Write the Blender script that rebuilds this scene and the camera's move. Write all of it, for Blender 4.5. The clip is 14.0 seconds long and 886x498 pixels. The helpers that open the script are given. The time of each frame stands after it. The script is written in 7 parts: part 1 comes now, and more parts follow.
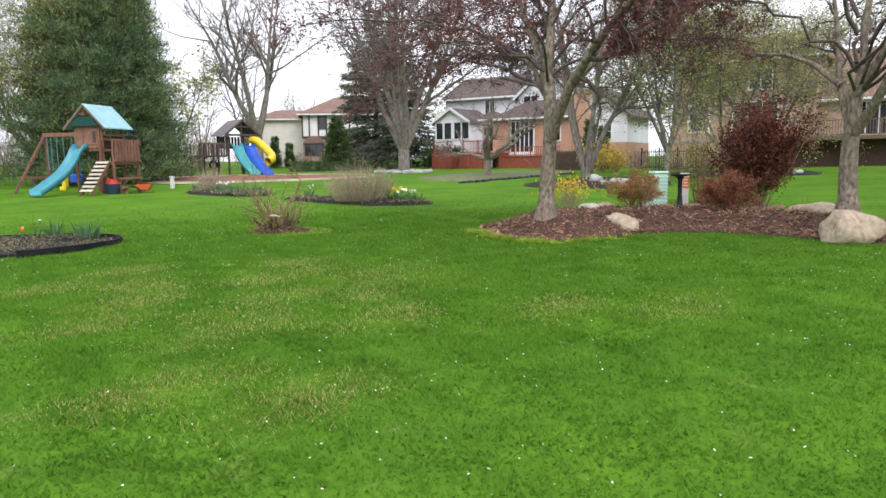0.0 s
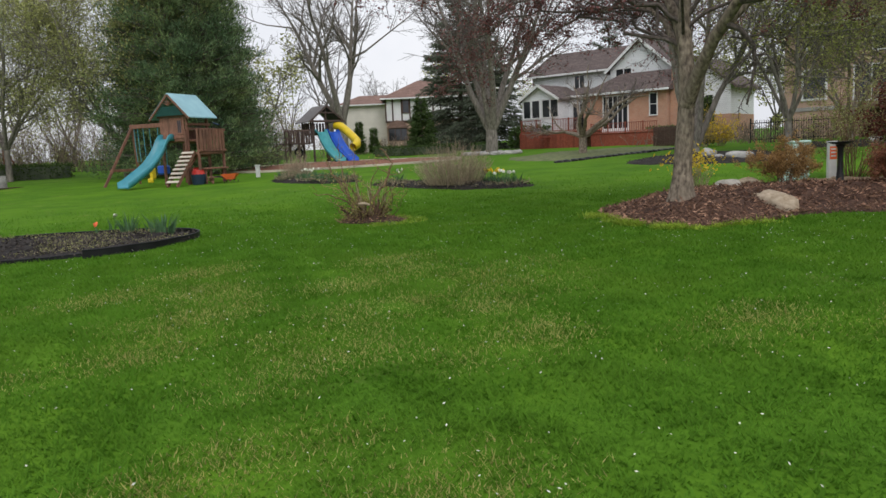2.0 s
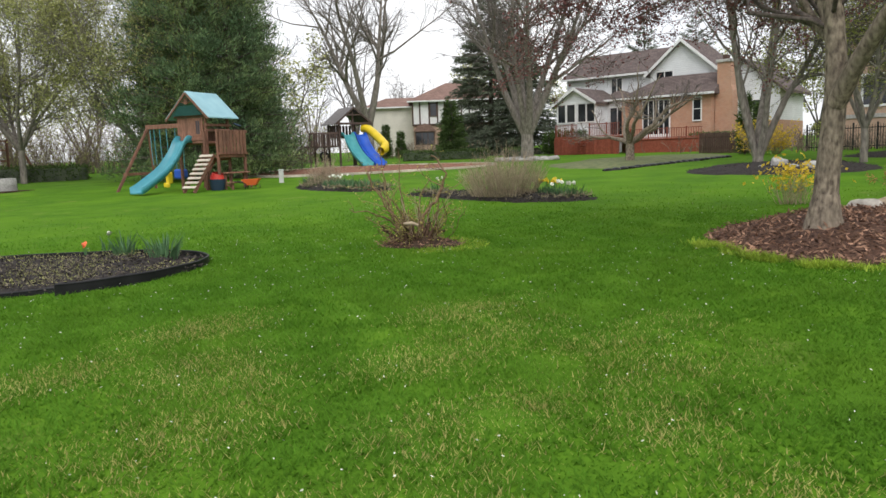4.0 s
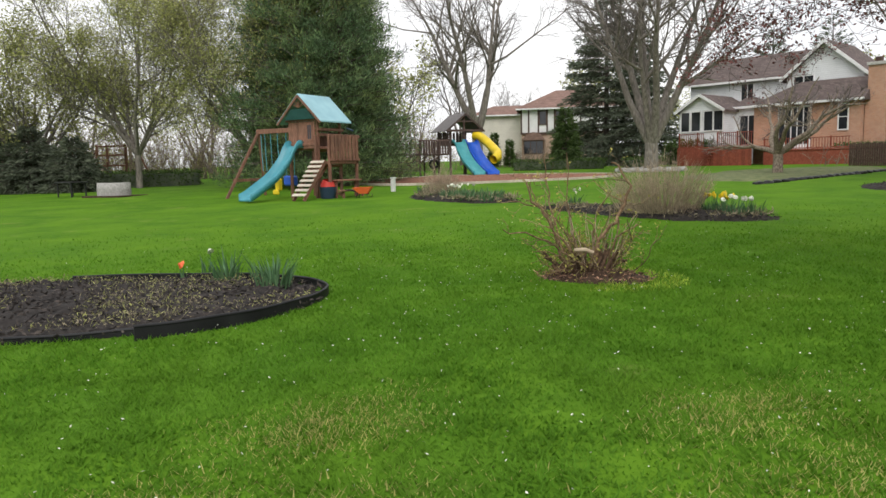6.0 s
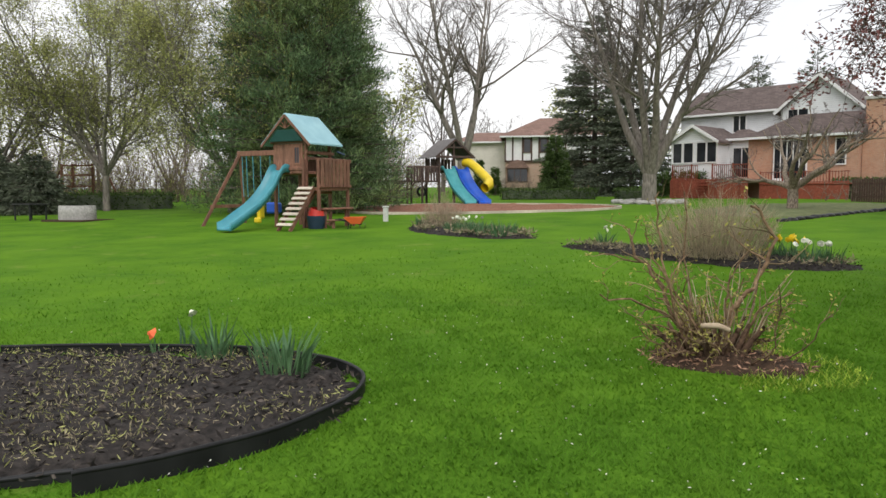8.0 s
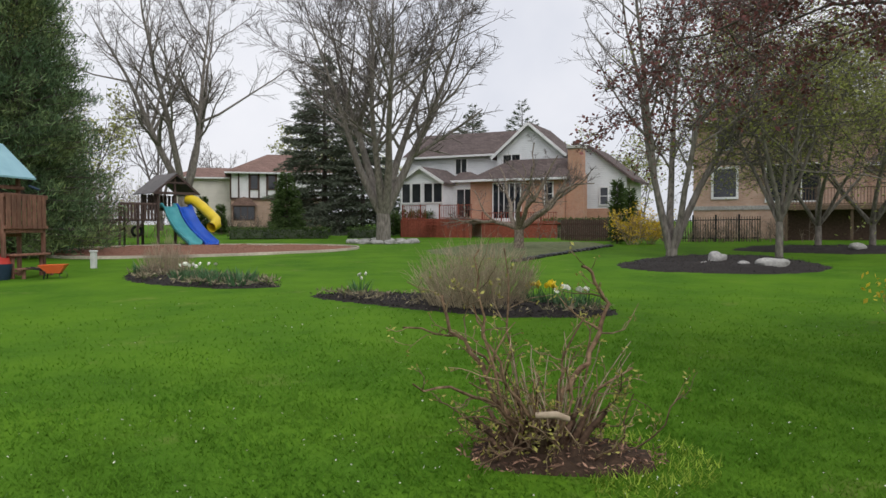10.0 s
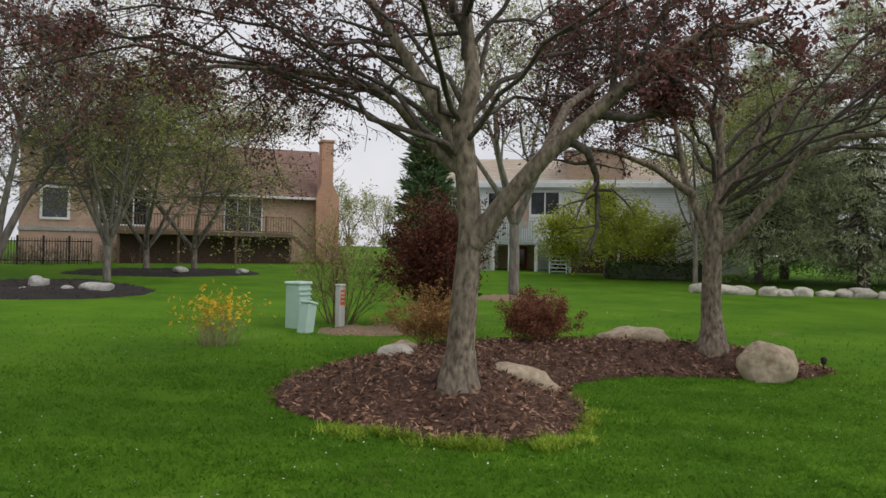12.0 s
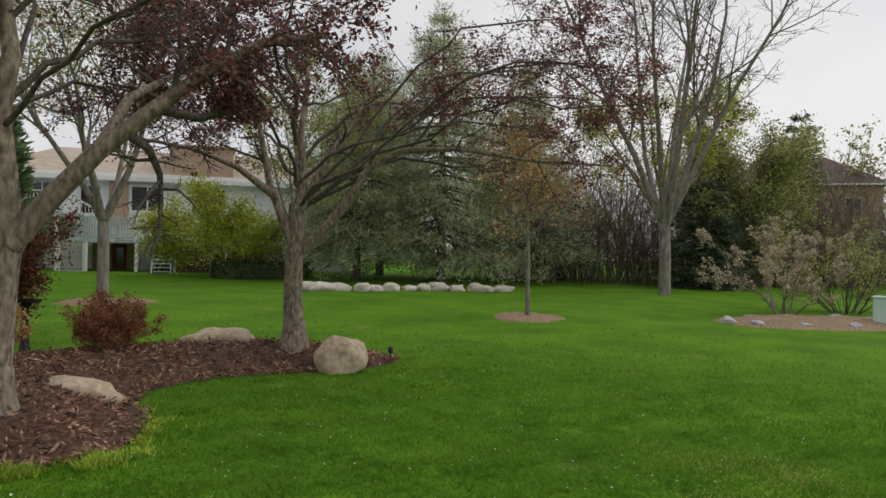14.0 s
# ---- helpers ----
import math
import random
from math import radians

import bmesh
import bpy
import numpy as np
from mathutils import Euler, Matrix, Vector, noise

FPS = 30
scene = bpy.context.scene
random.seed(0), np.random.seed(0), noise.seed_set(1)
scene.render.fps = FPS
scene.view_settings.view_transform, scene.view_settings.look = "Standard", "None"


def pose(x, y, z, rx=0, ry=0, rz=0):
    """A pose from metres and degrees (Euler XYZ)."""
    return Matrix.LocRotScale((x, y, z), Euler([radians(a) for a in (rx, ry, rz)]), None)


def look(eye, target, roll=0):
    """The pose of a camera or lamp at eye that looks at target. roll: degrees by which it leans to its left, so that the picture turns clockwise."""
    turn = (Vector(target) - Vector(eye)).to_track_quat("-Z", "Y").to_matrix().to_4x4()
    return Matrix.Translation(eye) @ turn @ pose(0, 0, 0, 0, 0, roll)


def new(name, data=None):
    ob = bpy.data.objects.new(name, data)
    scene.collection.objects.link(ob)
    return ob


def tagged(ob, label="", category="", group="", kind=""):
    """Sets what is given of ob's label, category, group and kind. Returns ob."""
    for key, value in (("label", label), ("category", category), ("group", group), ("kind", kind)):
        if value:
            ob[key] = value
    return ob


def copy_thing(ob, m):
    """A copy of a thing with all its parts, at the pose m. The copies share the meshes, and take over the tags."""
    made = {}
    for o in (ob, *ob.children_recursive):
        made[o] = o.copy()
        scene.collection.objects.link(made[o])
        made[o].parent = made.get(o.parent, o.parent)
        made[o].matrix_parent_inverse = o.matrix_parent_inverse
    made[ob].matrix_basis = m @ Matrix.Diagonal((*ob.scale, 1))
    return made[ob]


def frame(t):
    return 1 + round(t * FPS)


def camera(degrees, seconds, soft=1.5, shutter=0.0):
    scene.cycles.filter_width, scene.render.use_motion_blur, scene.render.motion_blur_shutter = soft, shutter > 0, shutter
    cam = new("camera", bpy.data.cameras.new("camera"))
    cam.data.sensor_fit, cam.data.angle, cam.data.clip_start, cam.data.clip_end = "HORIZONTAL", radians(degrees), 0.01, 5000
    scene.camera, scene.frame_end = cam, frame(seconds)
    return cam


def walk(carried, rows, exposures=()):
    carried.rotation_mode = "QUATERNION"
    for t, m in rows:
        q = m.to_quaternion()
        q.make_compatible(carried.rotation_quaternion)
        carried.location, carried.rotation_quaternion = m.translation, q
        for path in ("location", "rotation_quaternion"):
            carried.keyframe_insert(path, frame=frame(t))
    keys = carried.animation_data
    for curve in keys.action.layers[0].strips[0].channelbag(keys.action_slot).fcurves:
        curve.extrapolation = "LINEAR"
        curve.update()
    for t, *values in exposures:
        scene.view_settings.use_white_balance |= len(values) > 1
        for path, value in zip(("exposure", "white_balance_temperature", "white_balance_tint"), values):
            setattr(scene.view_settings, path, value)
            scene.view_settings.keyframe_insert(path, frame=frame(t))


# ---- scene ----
cam = camera(62.0, 14.0)

PATH = [
    (0, (7.069, -13.905, 1.354), (6.573, -11.981, 1.128), -0.6),
    (0.5, (6.958, -13.535, 1.399), (6.486, -11.596, 1.264), -0.8),
    (1, (6.678, -13.036, 1.33), (6.063, -11.138, 1.186), -1.4),
    (1.5, (6.353, -12.672, 1.293), (5.649, -10.811, 1.098), -2.1),
    (2, (6.082, -12.166, 1.255), (5.371, -10.316, 0.99), -2.5),
    (4.5, (4.181, -9.516, 1.349), (3.367, -7.705, 1.105), -1.3),
    (5, (3.801, -9.082, 1.336), (2.849, -7.336, 1.124), -1.8),
    (5.5, (3.228, -8.555, 1.298), (2.213, -6.843, 1.101), -1.6),
    (6, (2.752, -8.115, 1.32), (1.752, -6.397, 1.1), -1.2),
    (6.5, (2.337, -7.707, 1.37), (1.349, -5.982, 1.156), -1.4),
    (7, (1.909, -7.364, 1.379), (0.933, -5.63, 1.178), -0.9),
    (9.5, (-0.272, -5.248, 1.579), (-0.842, -3.332, 1.516), 0.3),
    (10, (-0.174, -5.094, 1.597), (-0.415, -3.109, 1.544), -0.1),
    (10.5, (-0.106, -5.251, 1.7), (0.105, -3.262, 1.653), 0.2),
    (11, (-0.028, -5.349, 1.68), (0.611, -3.454, 1.653), 0.4),
    (11.5, (0.088, -5.263, 1.707), (1.102, -3.539, 1.696), 0.7),
    (12, (0.155, -5.259, 1.678), (1.476, -3.758, 1.697), 1.0),
    (12.5, (0.237, -5.297, 1.692), (1.791, -4.038, 1.724), 1.1),
    (13, (0.288, -5.371, 1.728), (2.022, -4.374, 1.762), 1.0),
    (13.5, (0.412, -5.629, 1.729), (2.263, -4.871, 1.765), 0.8),
    (14, (0.452, -5.685, 1.722), (2.336, -5.013, 1.751), 0.7),
]
walk(cam, [(t, look(eye, goal, roll)) for t, eye, goal, roll in PATH],
     exposures=[(0, 1.10, 6050, 14), (0.5, 0.90, 5950, 14), (1, 0.55, 6100, 12), (1.5, 0.32, 6150, 11), (2, 0.30, 6200, 11), (4.5, 0.80, 6400, 10), (5, 0.85, 6450, 10), (5.5, 0.75, 6450, 10),
                (6.5, 0.65, 6450, 10), (7, 0.65, 6450, 10), (9.5, 0.50, 6350, 11), (10, 0.25, 6200, 12), (10.5, 0.15, 6200, 12), (11, 0.13, 6300, 12), (12, 0.15, 6350, 12), (12.5, 0.22, 6500, 12), (14, 0.10, 6500, 11)])

# ---- light: an overcast spring day ----
world = bpy.data.worlds.new("overcast_sky")
scene.world = world
world.use_nodes = True
wn = world.node_tree
wn.nodes.clear()
sky = wn.nodes.new("ShaderNodeTexSky")
sky.sky_type = 'NISHITA'
sky.sun_disc = False
sky.sun_elevation, sky.sun_rotation = radians(48), radians(150)
sky.dust_density, sky.air_density = 4.0, 1.0
sat = wn.nodes.new("ShaderNodeHueSaturation")
sat.inputs["Saturation"].default_value = 0.10
cloud = wn.nodes.new("ShaderNodeMix")
cloud.data_type = 'RGBA'
cloud.inputs[0].default_value = 0.72
veil = wn.nodes.new("ShaderNodeTexNoise")
veil.inputs["Scale"].default_value, veil.inputs["Detail"].default_value = 3.2, 5
tone = wn.nodes.new("ShaderNodeValToRGB")
tone.color_ramp.elements[0].position, tone.color_ramp.elements[1].position = 0.35, 0.62
tone.color_ramp.elements[0].color, tone.color_ramp.elements[1].color = (0.78, 0.795, 0.84, 1), (1.0, 0.99, 0.985, 1)
lift_up = wn.nodes.new("ShaderNodeVectorMath")
lift_up.operation = 'SCALE'
lift_up.inputs["Scale"].default_value = 10.9
wn.links.new(veil.outputs["Fac"], tone.inputs["Fac"])
wn.links.new(tone.outputs["Color"], lift_up.inputs[0])
wn.links.new(lift_up.outputs[0], cloud.inputs[7])
back = wn.nodes.new("ShaderNodeBackground")
back.inputs["Strength"].default_value = 0.085
wout = wn.nodes.new("ShaderNodeOutputWorld")
wn.links.new(sky.outputs[0], sat.inputs["Color"])
wn.links.new(sat.outputs[0], cloud.inputs[6])
wn.links.new(cloud.outputs[2], back.inputs["Color"])
wn.links.new(back.outputs[0], wout.inputs["Surface"])
sun = new("sun", bpy.data.lights.new("sun", 'SUN'))
sun.data.energy, sun.data.angle, sun.data.color = 0.95, radians(40), (1.0, 0.97, 0.92)
sun.matrix_world = look((0, 0, 50), (-21, 36, 5))


# ---- materials ----
def mat(name, c1, c2, size=0.2, rough=0.8, bump=0.3, wear=None, wear_size=1.5, metal=0.0, stretch=(1, 1, 1), per=0.0, spec=0.3, leaf=0.0):
    """Two-tone grain at one size, stains at another, relief, and a little change from piece to piece."""
    m = bpy.data.materials.new(name)
    m.use_nodes = True
    nt = m.node_tree
    N, L = nt.nodes, nt.links
    b = N["Principled BSDF"]
    b.inputs["Roughness"].default_value, b.inputs["Metallic"].default_value = rough, metal
    b.inputs["Specular IOR Level"].default_value = spec
    tc, mp = N.new("ShaderNodeTexCoord"), N.new("ShaderNodeMapping")
    mp.inputs["Scale"].default_value = stretch
    L.new(tc.outputs["Object"], mp.inputs["Vector"])
    n1, n2 = N.new("ShaderNodeTexNoise"), N.new("ShaderNodeTexNoise")
    n1.inputs["Scale"].default_value, n1.inputs["Detail"].default_value = 1 / size, 6
    n2.inputs["Scale"].default_value, n2.inputs["Detail"].default_value = 1 / wear_size, 3
    L.new(mp.outputs[0], n1.inputs["Vector"])
    L.new(tc.outputs["Object"], n2.inputs["Vector"])
    r1 = N.new("ShaderNodeValToRGB")
    r1.color_ramp.elements[0].position, r1.color_ramp.elements[1].position = 0.32, 0.68
    r1.color_ramp.elements[0].color, r1.color_ramp.elements[1].color = (*c1, 1), (*c2, 1)
    L.new(n1.outputs["Fac"], r1.inputs["Fac"])
    out = r1.outputs["Color"]
    r2 = N.new("ShaderNodeValToRGB")
    r2.color_ramp.elements[0].position, r2.color_ramp.elements[1].position = 0.45, 0.7
    L.new(n2.outputs["Fac"], r2.inputs["Fac"])
    mx = N.new("ShaderNodeMix")
    mx.data_type = 'RGBA'
    w = wear or tuple(0.75 * (a + c) / 2 for a, c in zip(c1, c2))
    mx.inputs[7].default_value = (*w, 1)
    sc = N.new("ShaderNodeMath")
    sc.operation = 'MULTIPLY'
    sc.inputs[1].default_value = 0.6
    L.new(r2.outputs["Color"], sc.inputs[0])
    L.new(sc.outputs[0], mx.inputs[0])
    L.new(out, mx.inputs[6])
    out = mx.outputs[2]
    if per:
        info, geo = N.new("ShaderNodeObjectInfo"), N.new("ShaderNodeNewGeometry")
        add = N.new("ShaderNodeMath")
        add.operation = 'ADD'
        L.new(info.outputs["Random"], add.inputs[0])
        L.new(geo.outputs["Random Per Island"], add.inputs[1])
        fr = N.new("ShaderNodeMath")
        fr.operation = 'FRACT'
        L.new(add.outputs[0], fr.inputs[0])
        mr = N.new("ShaderNodeMapRange")
        mr.inputs["To Min"].default_value, mr.inputs["To Max"].default_value = 1 - per, 1 + per
        L.new(fr.outputs[0], mr.inputs["Value"])
        hs = N.new("ShaderNodeHueSaturation")
        L.new(mr.outputs[0], hs.inputs["Value"])
        L.new(out, hs.inputs["Color"])
        out = hs.outputs["Color"]
    L.new(out, b.inputs["Base Color"])
    if bump:
        bp = N.new("ShaderNodeBump")
        bp.inputs["Strength"].default_value, bp.inputs["Distance"].default_value = bump, size * 0.3
        L.new(n1.outputs["Fac"], bp.inputs["Height"])
        L.new(bp.outputs[0], b.inputs["Normal"])
    if leaf:
        tr, ms = N.new("ShaderNodeBsdfTranslucent"), N.new("ShaderNodeMixShader")
        ms.inputs[0].default_value = leaf
        L.new(out, tr.inputs["Color"])
        L.new(b.outputs[0], ms.inputs[1])
        L.new(tr.outputs[0], ms.inputs[2])
        L.new(ms.outputs[0], N["Material Output"].inputs["Surface"])
    return m


def pattern(name, kind, c1, c2, c3, rough=0.85, w=0.21, h=0.067):
    """Courses of brick, rows of shingles or lapped siding boards, on walls of either direction."""
    m = mat(name, c1, c2, 0.05, rough, 0.2)
    nt = m.node_tree
    N, L = nt.nodes, nt.links
    b = N["Principled BSDF"]
    tc, sep, add, com = N.new("ShaderNodeTexCoord"), N.new("ShaderNodeSeparateXYZ"), N.new("ShaderNodeMath"), N.new("ShaderNodeCombineXYZ")
    L.new(tc.outputs["Object"], sep.inputs[0])
    L.new(sep.outputs[0], add.inputs[0])
    L.new(sep.outputs[1], add.inputs[1])
    L.new(add.outputs[0], com.inputs[0])
    L.new(sep.outputs[2], com.inputs[1])
    br = N.new("ShaderNodeTexBrick")
    br.inputs["Scale"].default_value = 1.0
    br.inputs["Brick Width"].default_value, br.inputs["Row Height"].default_value = w, h
    br.inputs["Mortar Size"].default_value = 0.008 if kind != "siding" else 0.006
    br.inputs["Color1"].default_value, br.inputs["Color2"].default_value, br.inputs["Mortar"].default_value = (*c1, 1), (*c2, 1), (*c3, 1)
    L.new(com.outputs[0], br.inputs["Vector"])
    no = N.new("ShaderNodeTexNoise")
    no.inputs["Scale"].default_value, no.inputs["Detail"].default_value = 0.9, 5
    L.new(tc.outputs["Object"], no.inputs["Vector"])
    mr = N.new("ShaderNodeMapRange")
    mr.inputs["To Min"].default_value, mr.inputs["To Max"].default_value = 0.78, 1.2
    L.new(no.outputs["Fac"], mr.inputs["Value"])
    hs = N.new("ShaderNodeHueSaturation")
    L.new(mr.outputs[0], hs.inputs["Value"])
    L.new(br.outputs["Color"], hs.inputs["Color"])
    L.new(hs.outputs["Color"], b.inputs["Base Color"])
    bp = N.new("ShaderNodeBump")
    bp.inputs["Strength"].default_value, bp.inputs["Distance"].default_value = 0.5, 0.01
    bp.invert = True
    L.new(br.outputs["Fac"], bp.inputs["Height"])
    L.new(bp.outputs[0], b.inputs["Normal"])
    return m


def lawn_material():
    """Mown turf: green tufts, darker and yellower drifts, thin straw-coloured patches."""
    m = bpy.data.materials.new("lawn")
    m.use_nodes = True
    nt = m.node_tree
    N, L = nt.nodes, nt.links
    b = N["Principled BSDF"]
    b.inputs["Roughness"].default_value, b.inputs["Specular IOR Level"].default_value = 0.9, 0.05
    tc = N.new("ShaderNodeTexCoord")

    def noise_of(scale, detail, lo, hi, rough=0.6):
        n, r = N.new("ShaderNodeTexNoise"), N.new("ShaderNodeMapRange")
        n.inputs["Scale"].default_value, n.inputs["Detail"].default_value, n.inputs["Roughness"].default_value = scale, detail, rough
        r.inputs["From Min"].default_value, r.inputs["From Max"].default_value = lo, hi
        L.new(tc.outputs["Object"], n.inputs["Vector"])
        L.new(n.outputs["Fac"], r.inputs["Value"])
        return r.outputs[0], n.outputs["Fac"]

    def mix(fac, a, c):
        x = N.new("ShaderNodeMix")
        x.data_type = 'RGBA'
        L.new(fac, x.inputs[0])
        for sock, v in ((x.inputs[6], a), (x.inputs[7], c)):
            if isinstance(v, tuple):
                sock.default_value = (*v, 1)
            else:
                L.new(v, sock)
        return x.outputs[2]

    fine, raw = noise_of(38, 5, 0.3, 0.7)
    mid, _ = noise_of(5, 4, 0.35, 0.65)
    wide, _ = noise_of(0.55, 3, 0.35, 0.65)
    straw, _ = noise_of(0.8, 5, 0.60, 0.74, 0.7)
    col = mix(fine, (0.048, 0.120, 0.008), (0.100, 0.222, 0.017))
    dark = mix(mid, (0.054, 0.132, 0.009), col)
    yel = mix(wide, dark, (0.100, 0.208, 0.013))
    half = N.new("ShaderNodeMath")
    half.operation = 'MULTIPLY'
    half.inputs[1].default_value = 0.45
    L.new(straw, half.inputs[0])
    L.new(mix(half.outputs[0], yel, (0.26, 0.25, 0.085)), b.inputs["Base Color"])
    bp = N.new("ShaderNodeBump")
    bp.inputs["Strength"].default_value, bp.inputs["Distance"].default_value = 0.45, 0.02
    L.new(raw, bp.inputs["Height"])
    L.new(bp.outputs[0], b.inputs["Normal"])
    return m


LAWN = lawn_material()
BLADE = mat("grass_blade", (0.082, 0.196, 0.014), (0.126, 0.275, 0.025), 0.6, 0.8, 0, (0.150, 0.280, 0.026), 1.4, per=0.14, spec=0.1, leaf=0.5)
MULCH = mat("bark_mulch", (0.030, 0.016, 0.011), (0.15, 0.080, 0.052), 0.05, 0.95, 1.0, (0.06, 0.034, 0.026), 0.6)
CHIP = mat("bark_chip", (0.085, 0.043, 0.029), (0.42, 0.25, 0.165), 0.25, 0.9, 0, per=0.7)
MULCH_BLACK = mat("black_mulch", (0.009, 0.008, 0.007), (0.048, 0.040, 0.036), 0.05, 0.95, 1.0)
CHIP_BLACK = mat("black_chip", (0.012, 0.010, 0.009), (0.085, 0.070, 0.060), 0.05, 0.9, 0.4, per=0.7)
SOIL = mat("soil", (0.030, 0.018, 0.011), (0.085, 0.052, 0.032), 0.06, 0.95, 1.0)
CHIPS_RED = mat("red_wood_chips", (0.15, 0.060, 0.035), (0.34, 0.17, 0.11), 0.08, 0.95, 0.8)
BARK = mat("plum_bark", (0.085, 0.064, 0.050), (0.38, 0.31, 0.235), 0.05, 0.92, 1.0, (0.17, 0.14, 0.105), 0.35, stretch=(1, 1, 0.45))
BARK_DARK = mat("dark_twig_bark", (0.058, 0.047, 0.041), (0.170, 0.138, 0.118), 0.05, 0.9, 0.5)
BARK_GREY = mat("grey_bark", (0.12, 0.105, 0.09), (0.30, 0.265, 0.23), 0.10, 0.92, 0.9, stretch=(1, 1, 0.3))
TWIG_GREY = mat("grey_twigs", (0.105, 0.090, 0.084), (0.21, 0.18, 0.165), 0.2, 0.9, 0.2)
TWIG_TAN = mat("dry_tan_twigs", (0.27, 0.20, 0.135), (0.52, 0.42, 0.30), 0.1, 0.9, 0.2, per=0.3)
TWIG_BROWN = mat("brown_cane_bark", (0.115, 0.066, 0.038), (0.34, 0.225, 0.135), 0.05, 0.9, 0.5, per=0.3)
LEAF_PLUM = mat("plum_leaf", (0.110, 0.040, 0.038), (0.270, 0.108, 0.098), 0.5, 0.6, 0, per=0.5, leaf=0.3)
LEAF_FRESH = mat("fresh_green_leaf", (0.34, 0.39, 0.045), (0.52, 0.55, 0.085), 0.5, 0.6, 0, per=0.3, leaf=0.5)
LEAF_BUD = mat("olive_bud", (0.26, 0.275, 0.09), (0.44, 0.44, 0.165), 0.6, 0.7, 0, per=0.35, leaf=0.3)
LEAF_SPRING = mat("spring_leaf", (0.24, 0.27, 0.065), (0.38, 0.39, 0.12), 0.5, 0.6, 0, per=0.3, leaf=0.5)
LEAF_BRICK = mat("brick_red_leaf", (0.20, 0.075, 0.045), (0.36, 0.15, 0.085), 0.3, 0.7, 0, per=0.4, leaf=0.35)
LEAF_RUST = mat("rusty_bud", (0.38, 0.22, 0.08), (0.56, 0.36, 0.15), 0.5, 0.7, 0, per=0.35, leaf=0.3)
LEAF_RED = mat("barberry_leaf", (0.065, 0.017, 0.013), (0.18, 0.050, 0.032), 0.3, 0.7, 0, per=0.45, leaf=0.25)
LEAF_YELLOW = mat("forsythia_flower", (0.60, 0.42, 0.03), (0.85, 0.62, 0.06), 0.2, 0.6, 0, per=0.2, leaf=0.3)
NEEDLE = mat("spruce_needles", (0.070, 0.125, 0.065), (0.175, 0.255, 0.115), 0.7, 0.75, 0, (0.300, 0.350, 0.120), 1.6, per=0.6, leaf=0.5)
NEEDLE_BLUE = mat("blue_spruce_needles", (0.29, 0.33, 0.20), (0.52, 0.56, 0.34), 0.7, 0.75, 0, (0.44, 0.45, 0.28), 1.5, per=0.4, leaf=0.5)
NEEDLE_DARK = mat("dark_spruce_needles", (0.085, 0.105, 0.075), (0.185, 0.210, 0.140), 0.7, 0.75, 0, per=0.4, leaf=0.45)
HEDGE = mat("boxwood_leaf", (0.050, 0.090, 0.025), (0.12, 0.18, 0.05), 0.3, 0.7, 0, per=0.4, leaf=0.35)
DAFF = mat("daffodil_leaf", (0.055, 0.13, 0.055), (0.12, 0.22, 0.095), 0.2, 0.6, 0, per=0.3, leaf=0.25)
DRYLEAF = mat("withered_leaf", (0.16, 0.135, 0.085), (0.34, 0.29, 0.185), 0.1, 0.9, 0, per=0.35)
STRAW = mat("straw_blade", (0.42, 0.39, 0.12), (0.60, 0.54, 0.21), 0.5, 0.9, 0, per=0.25, spec=0.1, leaf=0.5)
PETAL = mat("pale_petal", (0.62, 0.62, 0.50), (0.80, 0.80, 0.70), 0.1, 0.8, 0, per=0.2)
CEDAR = mat("stained_cedar", (0.15, 0.068, 0.045), (0.29, 0.145, 0.098), 0.06, 0.75, 0.4, (0.13, 0.072, 0.052), 0.8, stretch=(1, 1, 0.2), per=0.25)
CEDAR_DARK = mat("weathered_cedar", (0.060, 0.040, 0.034), (0.135, 0.095, 0.080), 0.06, 0.85, 0.4, per=0.25)
SLAT_PALE = mat("bleached_slat", (0.42, 0.36, 0.29), (0.60, 0.53, 0.44), 0.08, 0.85, 0.3, per=0.12)
TEAL_ROOF = mat("pale_teal_vinyl", (0.24, 0.43, 0.49), (0.31, 0.52, 0.57), 0.5, 0.5, 0.05)
GREEN_CLOTH = mat("dark_green_tarp", (0.008, 0.050, 0.042), (0.014, 0.075, 0.062), 0.3, 0.7, 0.1)
SLIDE_TEAL = mat("teal_plastic", (0.045, 0.24, 0.30), (0.075, 0.31, 0.37), 0.5, 0.35, 0.02, spec=0.5)
PL_BLUE = mat("blue_plastic", (0.010, 0.075, 0.46), (0.018, 0.11, 0.58), 0.5, 0.35, 0.02, spec=0.5)
PL_YELLOW = mat("yellow_plastic", (0.72, 0.52, 0.010), (0.84, 0.62, 0.02), 0.5, 0.4, 0.02, spec=0.5)
PL_RED = mat("red_plastic", (0.42, 0.025, 0.020), (0.55, 0.05, 0.03), 0.4, 0.45, 0.02)
PL_ORANGE = mat("orange_plastic", (0.72, 0.12, 0.035), (0.82, 0.18, 0.06), 0.4, 0.45, 0.02)
PL_NAVY = mat("dark_blue_plastic", (0.016, 0.035, 0.060), (0.03, 0.05, 0.085), 0.4, 0.45, 0.02)
PL_BLACK = mat("black_plastic_edging", (0.007, 0.007, 0.008), (0.020, 0.020, 0.021), 0.3, 0.5, 0.1, spec=0.25)
PED_GREEN = mat("pale_green_steel", (0.46, 0.63, 0.56), (0.54, 0.71, 0.63), 0.4, 0.5, 0.03)
POST_WHITE = mat("grey_white_post", (0.55, 0.55, 0.53), (0.66, 0.66, 0.63), 0.2, 0.6, 0.1)
